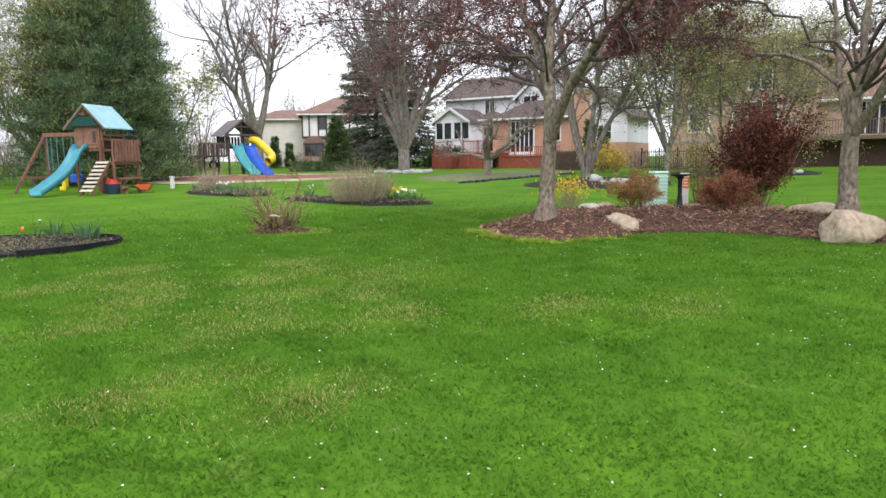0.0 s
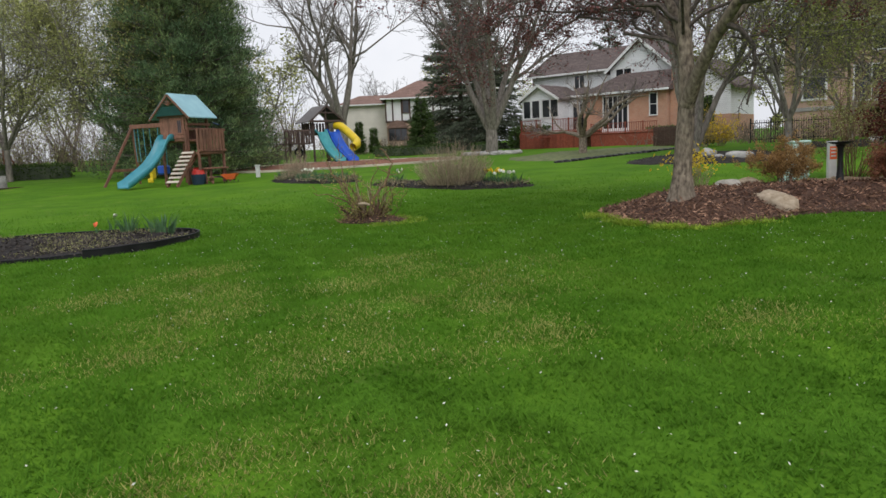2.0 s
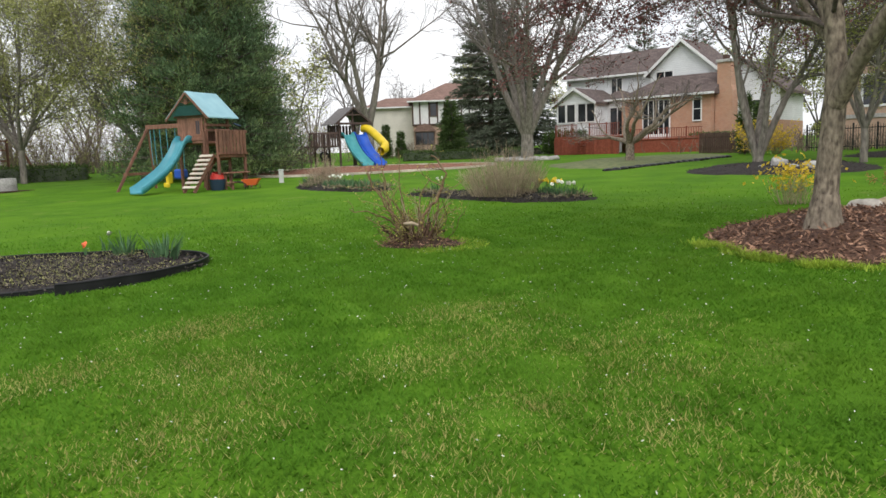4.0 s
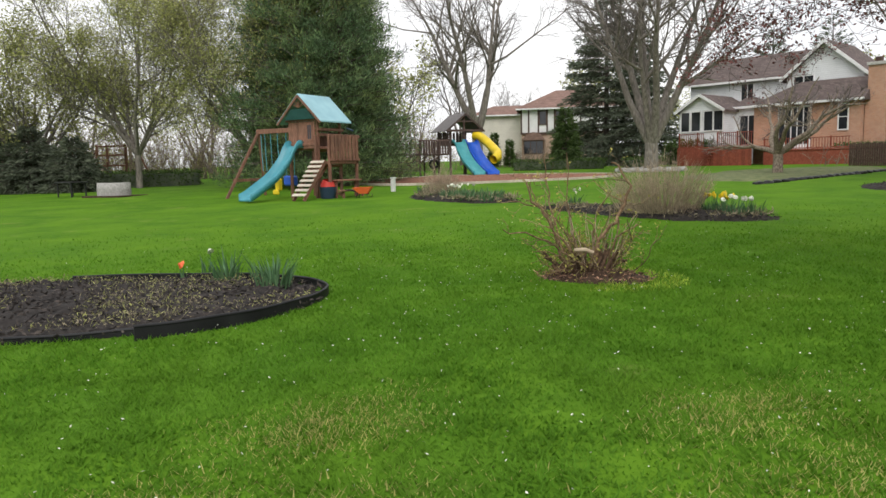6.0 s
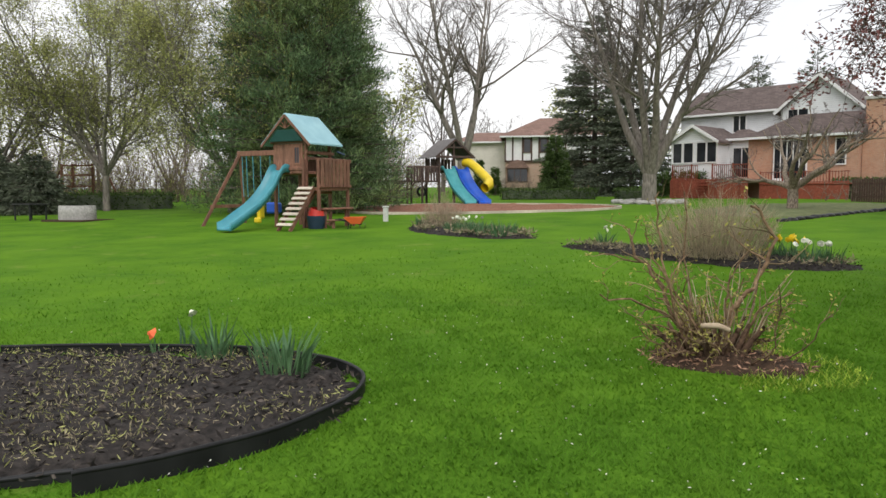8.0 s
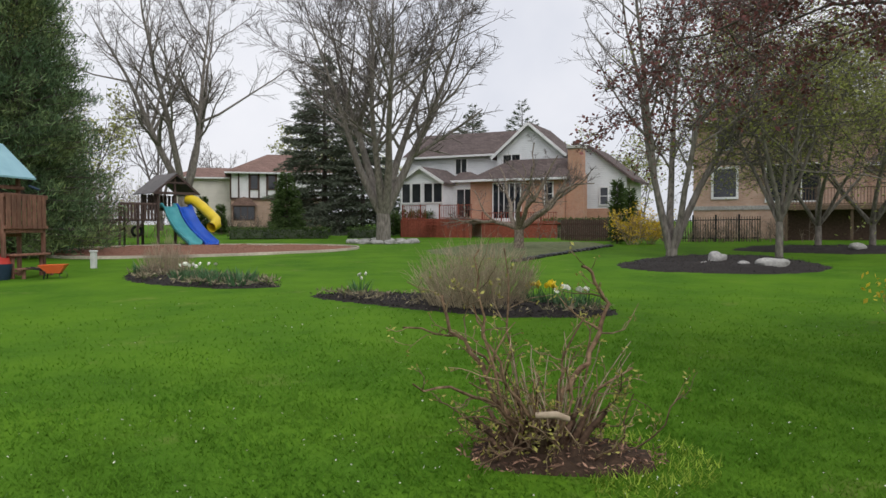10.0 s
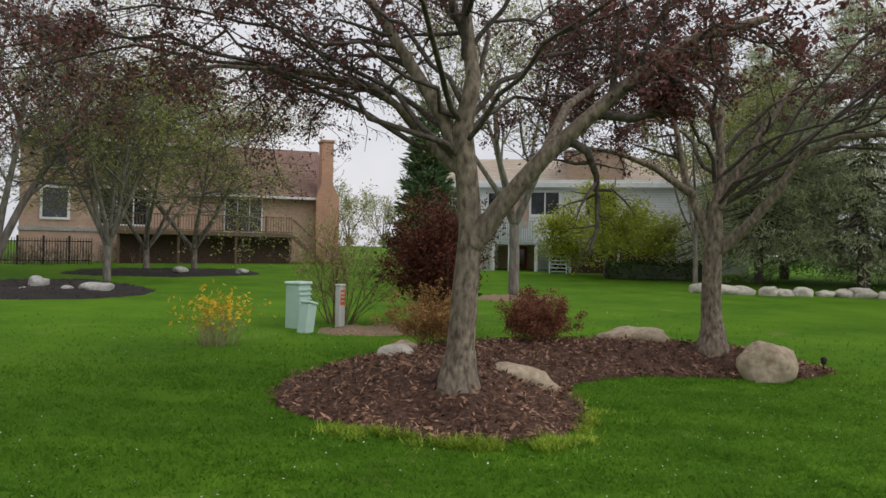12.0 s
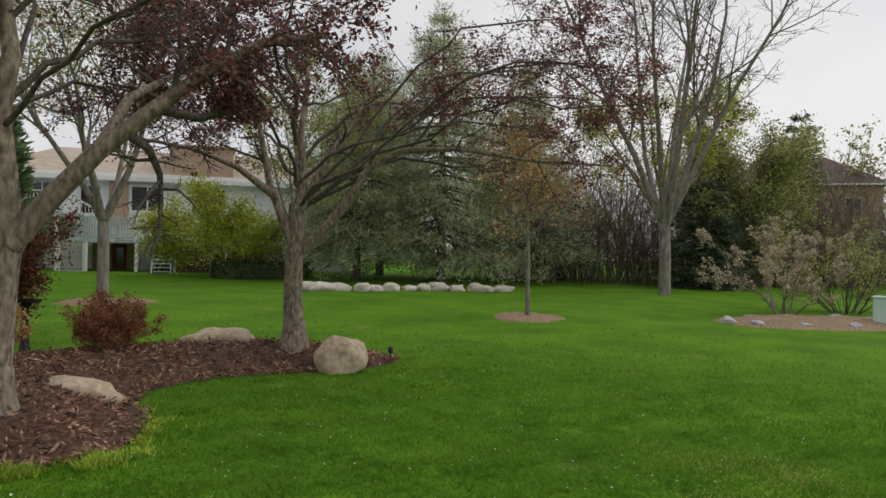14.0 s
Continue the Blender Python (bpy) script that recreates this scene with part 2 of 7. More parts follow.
IRON = mat("black_iron", (0.012, 0.012, 0.013), (0.03, 0.03, 0.03), 0.2, 0.5, 0.1)
STONE = mat("tan_boulder", (0.33, 0.25, 0.165), (0.60, 0.49, 0.36), 0.09, 0.9, 0.9, (0.33, 0.27, 0.20), 0.35)
STONE_PALE = mat("pale_limestone", (0.42, 0.38, 0.32), (0.66, 0.61, 0.53), 0.10, 0.9, 0.8, per=0.15)
STONE_GREY = mat("grey_stone", (0.30, 0.29, 0.27), (0.50, 0.48, 0.45), 0.08, 0.9, 0.8, per=0.15)
SIDING = pattern("white_siding", "siding", (0.74, 0.75, 0.76), (0.78, 0.79, 0.80), (0.48, 0.49, 0.50), 0.6, 30, 0.14)
SIDING_CREAM = pattern("cream_siding", "siding", (0.66, 0.61, 0.55), (0.70, 0.65, 0.58), (0.44, 0.40, 0.36), 0.6, 30, 0.14)
STUCCO = mat("white_stucco", (0.72, 0.71, 0.70), (0.80, 0.79, 0.78), 0.15, 0.85, 0.2)
BRICK = pattern("orange_brick", "brick", (0.46, 0.22, 0.135), (0.55, 0.30, 0.19), (0.48, 0.40, 0.32))
BRICK_TAN = pattern("tan_brick", "brick", (0.43, 0.27, 0.19), (0.51, 0.345, 0.255), (0.45, 0.37, 0.31))
SHINGLE = pattern("brown_shingles", "shingle", (0.10, 0.076, 0.070), (0.15, 0.115, 0.105), (0.06, 0.045, 0.042), 0.95, 0.32, 0.14)
SHINGLE_RED = pattern("red_brown_shingles", "shingle", (0.20, 0.125, 0.10), (0.27, 0.17, 0.14), (0.08, 0.05, 0.042), 0.95, 0.32, 0.14)
SHINGLE_PALE = pattern("pale_tan_shingles", "shingle", (0.40, 0.33, 0.26), (0.48, 0.40, 0.32), (0.25, 0.20, 0.16), 0.95, 0.32, 0.14)
TRIM = mat("white_trim_paint", (0.74, 0.74, 0.73), (0.80, 0.80, 0.79), 0.4, 0.6, 0.05)
TIMBER = mat("dark_timber", (0.060, 0.036, 0.028), (0.11, 0.066, 0.05), 0.1, 0.8, 0.3)
PANE = mat("window_glass_over_dark_room", (0.012, 0.014, 0.018), (0.035, 0.038, 0.045), 0.9, 0.06, 0, spec=0.6)
DECK_RED = mat("red_deck_stain", (0.20, 0.045, 0.026), (0.30, 0.085, 0.052), 0.1, 0.75, 0.3, per=0.15)
DECK_BROWN = mat("brown_deck_boards", (0.12, 0.080, 0.055), (0.22, 0.155, 0.11), 0.1, 0.85, 0.3, per=0.15)
GREY_PAINT = mat("blue_grey_paint", (0.40, 0.46, 0.47), (0.50, 0.56, 0.56), 0.2, 0.6, 0.1)


# ---- building helpers ----
def ground_z(x, y):
    z = np.where(y < 0, 0.019 * y, np.where(y < 30, 0.0245 * y, 0.735 + 0.018 * (np.minimum(y, 140) - 30)))
    z = z + 0.02 * np.maximum(0, np.minimum(x, 60) - 9)
    return np.maximum(z, -1.2)


def gz(x, y):
    return float(ground_z(np.float64(x), np.float64(y)))


def mesh_of(name, verts, faces, material, smooth=False):
    me = bpy.data.meshes.new(name)
    me.from_pydata([tuple(v) for v in verts], [], [tuple(f) for f in faces])
    me.materials.append(material)
    if smooth:
        me.polygons.foreach_set("use_smooth", [True] * len(me.polygons))
    me.update()
    return me


def fast_mesh(name, verts, faces, material, smooth=False):
    """A mesh from arrays: verts (n, 3) and faces (m, k)."""
    me = bpy.data.meshes.new(name)
    verts, faces = np.asarray(verts, np.float32), np.asarray(faces, np.int32)
    k = faces.shape[1]
    me.vertices.add(len(verts))
    me.vertices.foreach_set("co", verts.ravel())
    me.loops.add(faces.size)
    me.loops.foreach_set("vertex_index", faces.ravel())
    me.polygons.add(len(faces))
    me.polygons.foreach_set("loop_start", np.arange(0, faces.size, k, dtype=np.int32))
    me.update(calc_edges=True)
    me.validate()
    if smooth:
        me.polygons.foreach_set("use_smooth", np.ones(len(me.polygons), bool))
    me.materials.append(material)
    return me


def thing(name, x, y, z=None, rz=0, label="", category="", group="", kind=""):
    ob = new(name)
    ob.empty_display_size = 0.2
    ob.matrix_basis = pose(x, y, gz(x, y) if z is None else z, 0, 0, rz)
    return tagged(ob, label, category, group, kind)


def child(name, me, parent, label="", m=None):
    ob = new(name, me)
    ob.parent = parent
    if m is not None:
        ob.matrix_basis = m
    return tagged(ob, label)


def part(name, bm, material, parent, label="", smooth=False):
    me = bpy.data.meshes.new(name)
    bmesh.ops.recalc_face_normals(bm, faces=bm.faces)
    bm.to_mesh(me)
    bm.free()
    me.materials.append(material)
    if smooth:
        me.polygons.foreach_set("use_smooth", [True] * len(me.polygons))
    return child(name, me, parent, label)


def box_into(bm, a, b, bevel=0.0):
    """A box between two corners."""
    c = [(p + q) / 2 for p, q in zip(a, b)]
    s = [max(abs(q - p), 0.002) for p, q in zip(a, b)]
    geo = bmesh.ops.create_cube(bm, size=1.0, matrix=Matrix.LocRotScale(c, None, s))
    if bevel:
        edges = list({e for v in geo["verts"] for e in v.link_edges})
        bmesh.ops.bevel(bm, geom=edges, offset=bevel, segments=1, affect='EDGES')


def box(name, a, b, material, parent, label="", bevel=0.012):
    bm = bmesh.new()
    box_into(bm, a, b, bevel)
    return part(name, bm, material, parent, label)


def beam(name, p, q, w, h, material, parent, label="", bevel=0.008):
    """A squared timber from p to q."""
    p, q = Vector(p), Vector(q)
    bm = bmesh.new()
    box_into(bm, (-w / 2, -h / 2, 0), (w / 2, h / 2, (q - p).length), bevel)
    turn = (q - p).to_track_quat('Z', 'Y').to_matrix().to_4x4()
    bmesh.ops.transform(bm, matrix=Matrix.Translation(p) @ turn, verts=bm.verts)
    return part(name, bm, material, parent, label)


def tubes_mesh(name, tubes, material, smooth=True):
    """Tapered tubes: each is (points (n, 3), radii (n), sides)."""
    V, F, base = [], [], 0
    for pts, rad, k in tubes:
        pts = np.asarray(pts, float)
        n = len(pts)
        tan = np.gradient(pts, axis=0)
        tan /= np.linalg.norm(tan, axis=1, keepdims=True) + 1e-9
        ref = np.array([0.0, 0.0, 1.0]) if abs(tan[0, 2]) < 0.9 else np.array([1.0, 0.0, 0.0])
        a = np.cross(tan, ref)
        a /= np.linalg.norm(a, axis=1, keepdims=True) + 1e-9
        c = np.cross(tan, a)
        ang = np.arange(k) * 2 * np.pi / k
        ring = pts[:, None] + np.asarray(rad)[:, None, None] * (np.cos(ang)[None, :, None] * a[:, None] + np.sin(ang)[None, :, None] * c[:, None])
        V.append(ring.reshape(-1, 3))
        i = np.arange(n - 1)[:, None] * k + np.arange(k)[None]
        j = np.arange(n - 1)[:, None] * k + (np.arange(k)[None] + 1) % k
        F.append(np.stack([i, j, j + k, i + k], -1).reshape(-1, 4) + base)
        base += n * k
    return fast_mesh(name, np.concatenate(V), np.concatenate(F), material, smooth)


def leaves_mesh(name, rng, at, length, width, material, up=0.3, jitter=0.0, along=None):
    """A small pointed blade of two triangles at each place."""
    at = np.asarray(at, float)
    n = len(at)
    if jitter:
        at = at + rng.normal(0, jitter, (n, 3))
    d = rng.normal(0, 1, (n, 3))
    if along is not None:
        d = along + d * 0.35
    else:
        d[:, 2] = d[:, 2] * 0.7 + up
    d /= np.linalg.norm(d, axis=1, keepdims=True)
    s = np.cross(d, rng.normal(0, 1, (n, 3)))
    s /= np.linalg.norm(s, axis=1, keepdims=True) + 1e-9
    ln = (length * rng.uniform(0.6, 1.35, n))[:, None]
    wd = (width * rng.uniform(0.6, 1.3, n))[:, None]
    mid = at + d * ln * 0.5
    V = np.stack([at, mid + s * wd / 2, at + d * ln, mid - s * wd / 2], 1).reshape(-1, 3)
    F = np.arange(4 * n).reshape(-1, 4)
    return fast_mesh(name, V, F, material)


# ---- trees ----
def wander(rng, start, d, length, n, bend, lift):
    """A crooked run of n+1 points; lift pulls it up or down."""
    p, out = np.array(start, float), [np.array(start, float)]
    d = np.array(d, float)
    for _ in range(n):
        d = d + rng.normal(0, bend, 3) + np.array([0, 0, lift])
        d /= np.linalg.norm(d)
        p = p + d * length / n
        out.append(p.copy())
    return np.array(out)


def grow(rng, mains, levels, angle=(30, 60), ratio=0.55, lift=0.08, bend=0.16, twig=0.004, counts=(6, 5, 4), start=0.25, sag=-0.35, bare=0):
    """Side branches on the main limbs, level by level. Returns the tubes and the runs of the last level."""
    tubes, last = [], []
    todo = [(np.asarray(p, float), r0, r1, 0) for p, r0, r1 in mains]
    plain = [q[0] for q in todo[:bare]]
    while todo:
        pts, r0, r1, lv = todo.pop()
        n = len(pts)
        rad = r0 + (r1 - r0) * np.linspace(0, 1, n) ** 0.8
        tubes.append((pts, rad, 8 if r0 > 0.06 else 5 if r0 > 0.02 else 3))
        if lv >= levels:
            last.append(pts)
            continue
        if lv == 0 and any(pts is p for p in plain):
            continue
        seg = np.linalg.norm(np.diff(pts, axis=0), axis=1).sum()
        for _ in range(counts[min(lv, len(counts) - 1)]):
            t = rng.uniform(start if lv == 0 else 0.15, 0.98)
            f = t * (n - 1)
            i = min(int(f), n - 2)
            at = pts[i] + (pts[i + 1] - pts[i]) * (f - i)
            tan = pts[i + 1] - pts[i]
            tan /= np.linalg.norm(tan)
            side = np.cross(tan, rng.normal(0, 1, 3))
            side /= np.linalg.norm(side)
            a = radians(rng.uniform(*angle))
            d = tan * math.cos(a) + side * math.sin(a)
            d[2] = max(d[2], sag)
            ln = seg * ratio * rng.uniform(0.6, 1.25) * (1.1 - 0.55 * t)
            rr = max(twig, (r0 + (r1 - r0) * t) * rng.uniform(0.4, 0.62))
            todo.append((wander(rng, at, d, ln, 5 if lv < 1 else 3 if lv + 1 < levels else 2 if twig < 0.006 else 1, bend, lift), rr, max(twig * 0.7, rr * 0.3), lv + 1))
    return tubes, last


def tree(name, x, y, mains, rng, levels, bark, twigs, label, category="tree", leaf=None, leaf_n=3, leaf_size=(0.06, 0.03), spread=0.08, group="", rz=0, z=None, flare=None, leaf_from=0.0, limbed=True, dark_under=0.0, **kw):
    ob = thing(name, x, y, z, rz, label, category, group)
    tubes, last = grow(rng, mains, levels, **kw)
    foot = [np.asarray(m[0], float) for m in mains]
    own = lambda t, p: len(t[0]) == len(p) and np.allclose(t[0], p)
    base = [t for t in tubes if own(t, foot[0])] + ([flare] if flare else [])
    limbs = [t for t in tubes if limbed and any(own(t, p) for p in foot[1:])]
    rest = [t for t in tubes if not any(t is q for q in base + limbs)]
    thick = [t for t in rest if t[1][0] > 0.03]
    thin = [t for t in rest if t[1][0] <= 0.03]
    if not limbed:
        thick = [(p, q, 4) for p, q, k in thick]
    child("trunk", tubes_mesh("trunk", base + ([] if limbed else thick), bark), ob)
    for t in limbs:
        child("limb", tubes_mesh("limb", [t], bark if t[1][0] > dark_under else twigs), ob)
    if limbed and thick:
        tagged(child("bough", tubes_mesh("bough", thick, bark if not dark_under else twigs), ob), kind="stuff")
    if thin:
        tagged(child("branchwork", tubes_mesh("branchwork", thin, twigs), ob, "fine bare branchwork"), kind="stuff")
    if leaf is not None:
        runs = np.concatenate([p[1:] if len(p) > 2 else np.stack([(p[0] + p[1]) / 2, p[1]]) for p in last])
        runs = runs[np.hypot(runs[:, 0], runs[:, 1]) + 0.8 * np.maximum(0, runs[:, 2] - 2.0) > leaf_from]
        at = np.repeat(runs, leaf_n, axis=0)
        child("crown", leaves_mesh("crown", rng, at, leaf_size[0], leaf_size[1], leaf, 0.1, spread), ob)
    return ob


def conifer(name, x, y, height, radius, rng, needles, label, bottom=0.4, whorls=34, per=9, z=None, droop=0.25, group="", density=1.0, top=1.0, tufted=False, power=0.8):
    ob = thing(name, x, y, z, 0, label, "tree", group)
    tubes = [(np.array([[0, 0, -0.2], [0.03, 0.02, height * 0.5], [0, 0, height]]), np.array([0.02 * height, 0.012 * height, 0.01]), 8)]
    at, along = [], []
    for i in range(whorls):
        f = (i + rng.uniform(0, 0.8)) / whorls
        h = bottom + (height - bottom) * f
        r = radius * (1 - f) ** power * top + 0.12
        r *= rng.uniform(0.82, 1.12)
        for k in range(per if f < 0.7 else max(4, per - 3)):
            a = rng.uniform(0, 2 * np.pi)
            L = r * rng.uniform(0.72, 1.15)
            d = np.array([math.cos(a), math.sin(a), -droop + 0.5 * f])
            end = np.array([0, 0, h]) + d * L
            mid = np.array([0, 0, h]) + d * L * 0.5 + np.array([0, 0, 0.04 * L])
            tubes.append((np.array([[0, 0, h], mid, end]), np.array([0.035, 0.02, 0.006]) * (0.5 + L / 4), 3))
            n = max(8, int(L * (38 if tufted else 26) * density))
            t = rng.uniform(0.15, 1.03, n) ** 0.75
            side = np.array([-math.sin(a), math.cos(a), 0])
            spr = rng.normal(0, 1, n) * 0.22 * L * (1.15 - t) + rng.normal(0, 0.05, n)
            p = np.array([0, 0, h]) + d[None] * (L * t)[:, None] + side[None] * spr[:, None]
            p[:, 2] += 0.04 * L - 0.06 * np.abs(spr) + rng.normal(0, 0.06, n)
            at.append(p)
            if tufted:
                c = rng.integers(0, max(3, int(L * 2.2)), n)
                tc = 0.35 + 0.65 * rng.uniform(0, 1, c.max() + 1)
                sc = rng.normal(0, 0.16 * L, c.max() + 1)
                p = np.array([0, 0, h]) + d[None] * (L * tc[c])[:, None] + side[None] * sc[c][:, None] + rng.normal(0, 0.17, (n, 3)) * np.array([1, 1, 0.8])
                at[-1] = p
                along.append(d[None] * 0.5 + rng.normal(0, 0.55, (n, 3)) + np.array([0, 0, 0.7]))
                continue
            al = d[None] * 0.9 + side[None] * np.sign(spr)[:, None] * 0.7
            al[:, 2] -= 0.25
            along.append(al)
    child("trunk", tubes_mesh("trunk", tubes, BARK_DARK), ob)
    at, along = np.concatenate(at), np.concatenate(along)
    s = (0.030 * height ** 0.5 + 0.16) * (0.66 if tufted else 1.0)
    child("crown", leaves_mesh("crown", rng, at, s * 1.5, s * (0.24 if tufted else 0.36), needles, 0, 0.03, along), ob)
    return ob


def shrub(name, x, y, height, width, rng, canes, bark, label, leaf=None, leaf_n=2, leaf_size=(0.05, 0.025), r=0.012, levels=2, category="shrub", group="", base=0.25, crook=0.16, counts=(4, 3), z=None, lean=0.5, twig=0.003, spread=0.03, tips=None):
    ob = thing(name, x, y, z, 0, label, category, group)
    mains = []
    for _ in range(canes):
        a, q = rng.uniform(0, 2 * np.pi), rng.uniform(0, 1) ** 0.6
        s = np.array([math.cos(a), math.sin(a), 0]) * base * q * width / 2
        d = np.array([math.cos(a) * q * lean * width / height, math.sin(a) * q * lean * width / height, 1.0])
        d /= np.linalg.norm(d)
        mains.append((wander(rng, s - np.array([0, 0, 0.05]), d, height * rng.uniform(0.6, 1.08), 6, crook, 0.03), r * rng.uniform(0.7, 1.3), r * 0.35))
    tubes, last = grow(rng, mains, levels, (18, 50), 0.42, 0.05, crook, twig, counts, 0.2)
    tagged(child("branchwork", tubes_mesh("branchwork", tubes, bark), ob), kind="stuff")
    if leaf is not None:
        runs = np.concatenate([p[1:] for p in last])
        child("foliage", leaves_mesh("foliage", rng, np.repeat(runs, leaf_n, axis=0), leaf_size[0], leaf_size[1], leaf, 0.2, spread), ob)
    return ob


# ---- ground ----
def axis(lo, hi, fine_lo, fine_hi, step):
    inner = np.arange(fine_lo, fine_hi + 1e-6, step)
    left = fine_lo - (fine_lo - lo) * np.linspace(1, 0, 26)[:-1] ** 2.6
    right = fine_hi + (hi - fine_hi) * np.linspace(0, 1, 26)[1:] ** 2.6
    return np.concatenate([left, inner, right])


def soft(x, y, s):
    """Smooth uneven values from -1 to 1 over the plan."""
    return (np.sin(x * s + 1.3 * np.sin(y * s * 0.7 + 1)) + np.sin(y * s * 1.17 + 1.7 * np.sin(x * s * 0.6 + 2)) + np.sin((x + y) * s * 0.53)) / 3


def lawn_z(x, y):
    return ground_z(x, y) + 0.018 * soft(x, y, 1.9) + 0.008 * soft(x, y, 5.3)


def build_lawn():
    gx, gy = axis(-1500, 1500, -24, 34, 0.5), axis(-1500, 1500, -16, 40, 0.5)
    X, Y = np.meshgrid(gx, gy)
    V = np.stack([X, Y, lawn_z(X, Y)], -1).reshape(-1, 3)
    n, m = len(gx), len(gy)
    i = (np.arange(m - 1)[:, None] * n + np.arange(n - 1)[None]).reshape(-1)
    ob = new("ground", fast_mesh("ground", V, np.stack([i, i + 1, i + n + 1, i + n], -1), LAWN, True))
    tagged(ob, "mown green spring lawn rising gently to the houses", "lawn", kind="structure")


build_lawn()


def inside_by(poly, P):
    """Signed distance to the outline, positive inside."""
    poly = np.asarray(poly, float)
    a, b = poly, np.roll(poly, -1, 0)
    d = np.full(len(P), 1e9)
    odd = np.zeros(len(P), bool)
    for p, q in zip(a, b):
        e = q - p
        t = np.clip(((P - p) @ e) / (e @ e), 0, 1)
        d = np.minimum(d, np.linalg.norm(P - p - t[:, None] * e, axis=1))
        cross = (p[1] > P[:, 1]) != (q[1] > P[:, 1])
        xx = p[0] + (P[:, 1] - p[1]) / (e[1] if abs(e[1]) > 1e-9 else 1e-9) * e[0]
        odd ^= cross & (P[:, 0] < xx)
    return np.where(odd, d, -d)


def round_off(poly, n=3):
    p = np.asarray(poly, float)
    for _ in range(n):
        q = np.roll(p, -1, 0)
        p = np.stack([0.75 * p + 0.25 * q, 0.25 * p + 0.75 * q], 1).reshape(-1, 2)
    return p


def oval(cx, cy, rx, ry, rz=0, n=28, wob=0.08, seed=1):
    r = np.random.default_rng(seed)
    a = np.linspace(0, 2 * np.pi, n, endpoint=False)
    k = 1 + wob * (np.sin(2 * a + r.uniform(0, 6)) + np.sin(3 * a + r.uniform(0, 6))) / 1.5
    x, y = rx * k * np.cos(a), ry * k * np.sin(a)
    c, s = math.cos(radians(rz)), math.sin(radians(rz))
    return np.stack([cx + x * c - y * s, cy + x * s + y * c], 1)


def bed(name, poly, height, material, label, chip=None, chips=0, step=0.12, run=1.0, seed=1, chip_size=(0.07, 0.022), rough=0.02):
    rng = np.random.default_rng(seed)
    poly = np.asarray(poly)
    lo, hi = poly.min(0) - 0.3, poly.max(0) + 0.3
    gx, gy = np.arange(lo[0], hi[0], step), np.arange(lo[1], hi[1], step)
    X, Y = np.meshgrid(gx, gy)
    P = np.stack([X.ravel(), Y.ravel()], 1)
    sd = inside_by(poly, P) + 0.05 * soft(P[:, 0], P[:, 1], 6)

    def top(p, s):
        f = np.clip(s / run, 0, 1)
        f = f * f * (3 - 2 * f)
        return lawn_z(p[:, 0], p[:, 1]) + np.where(s > 0, 0.035 + height * f, -0.03 + s * 0.3)

    Z = top(P, sd) + rng.normal(0, rough, len(P)) * (sd > 0)
    n, m = len(gx), len(gy)
    i = (np.arange(m - 1)[:, None] * n + np.arange(n - 1)[None]).reshape(-1)
    keep = sd[i] > -step * 2.2
    i = i[keep]
    V = np.column_stack([P, Z])
    used = np.unique(np.concatenate([i, i + 1, i + n, i + n + 1]))
    back = np.zeros(len(V), int)
    back[used] = np.arange(len(used))
    F = back[np.stack([i, i + 1, i + n + 1, i + n], -1)]
    ob = new(name, fast_mesh(name, V[used], F, material, True))
    tagged(ob, label, "flower bed", kind="structure")
    if chips:
        c = rng.uniform(lo, hi, (chips * 3, 2))
        s = inside_by(poly, c)
        c, s = c[s > -0.04][:chips], s[s > -0.04][:chips]
        at = np.column_stack([c, top(c, np.maximum(s, 0.01)) + rng.uniform(0.0, 0.03, len(c))])
        fl = rng.normal(0, 1, (len(c), 3))
        fl[:, 2] *= 0.25
        me = leaves_mesh("wood_chips", rng, at, chip_size[0], chip_size[1], chip, 0, 0, fl / np.linalg.norm(fl, axis=1, keepdims=True))
        tagged(child("wood_chips", me, ob), kind="stuff")
    return lambda x, y: float(top(np.array([[x, y]]), inside_by(poly, np.array([[x, y]])))[0])


R = np.random.default_rng
CHIPS_TAN = mat("tan_wood_chips", (0.16, 0.105, 0.065), (0.33, 0.235, 0.15), 0.05, 0.95, 0.8, (0.16, 0.13, 0.07), 0.5)
ISLAND = round_off([(3.95, 1.5), (4.2, 0.5), (4.6, -0.35), (5.3, -0.8), (6.2, -0.65), (6.9, 0.0), (7.5, 0.75), (8.5, 0.95), (9.5, 0.55), (10.2, -0.45), (11.6, -1.05), (12.3, -0.4), (12.0, 1.2), (11.2, 2.4), (9.8, 3.5), (8.2, 4.1), (6.6, 4.0), (5.2, 3.2), (4.3, 2.4)], 2)
island_z = bed("mulch_island", ISLAND, 0.30, MULCH, "raised island bed of brown shredded bark mulch", CHIP, 15000, 0.1, 1.3, 3, (0.085, 0.024))
STRIP = round_off([(-2.02, -2.8), (-2.12, -2.18), (-2.55, -1.68), (-3.4, -1.5), (-4.5, -1.85), (-5.9, -2.55), (-7.6, -3.4), (-9.4, -4.6), (-8.0, -6.4), (-5.0, -5.4), (-3.45, -4.75), (-2.75, -4.1), (-2.2, -3.4)], 2)
strip_z = bed("edged_bed", STRIP, 0.05, MULCH_BLACK, "low flower bed of dark soil and black mulch", CHIP_BLACK, 6000, 0.1, 0.6, 4)
BED_TWO = round_off([(-5.1, 9.7), (-3.4, 8.5), (-1.9, 7.4), (0.0, 6.75), (1.1, 7.0), (1.3, 7.8), (0.2, 8.6), (-1.6, 9.2), (-3.4, 9.7)], 2)
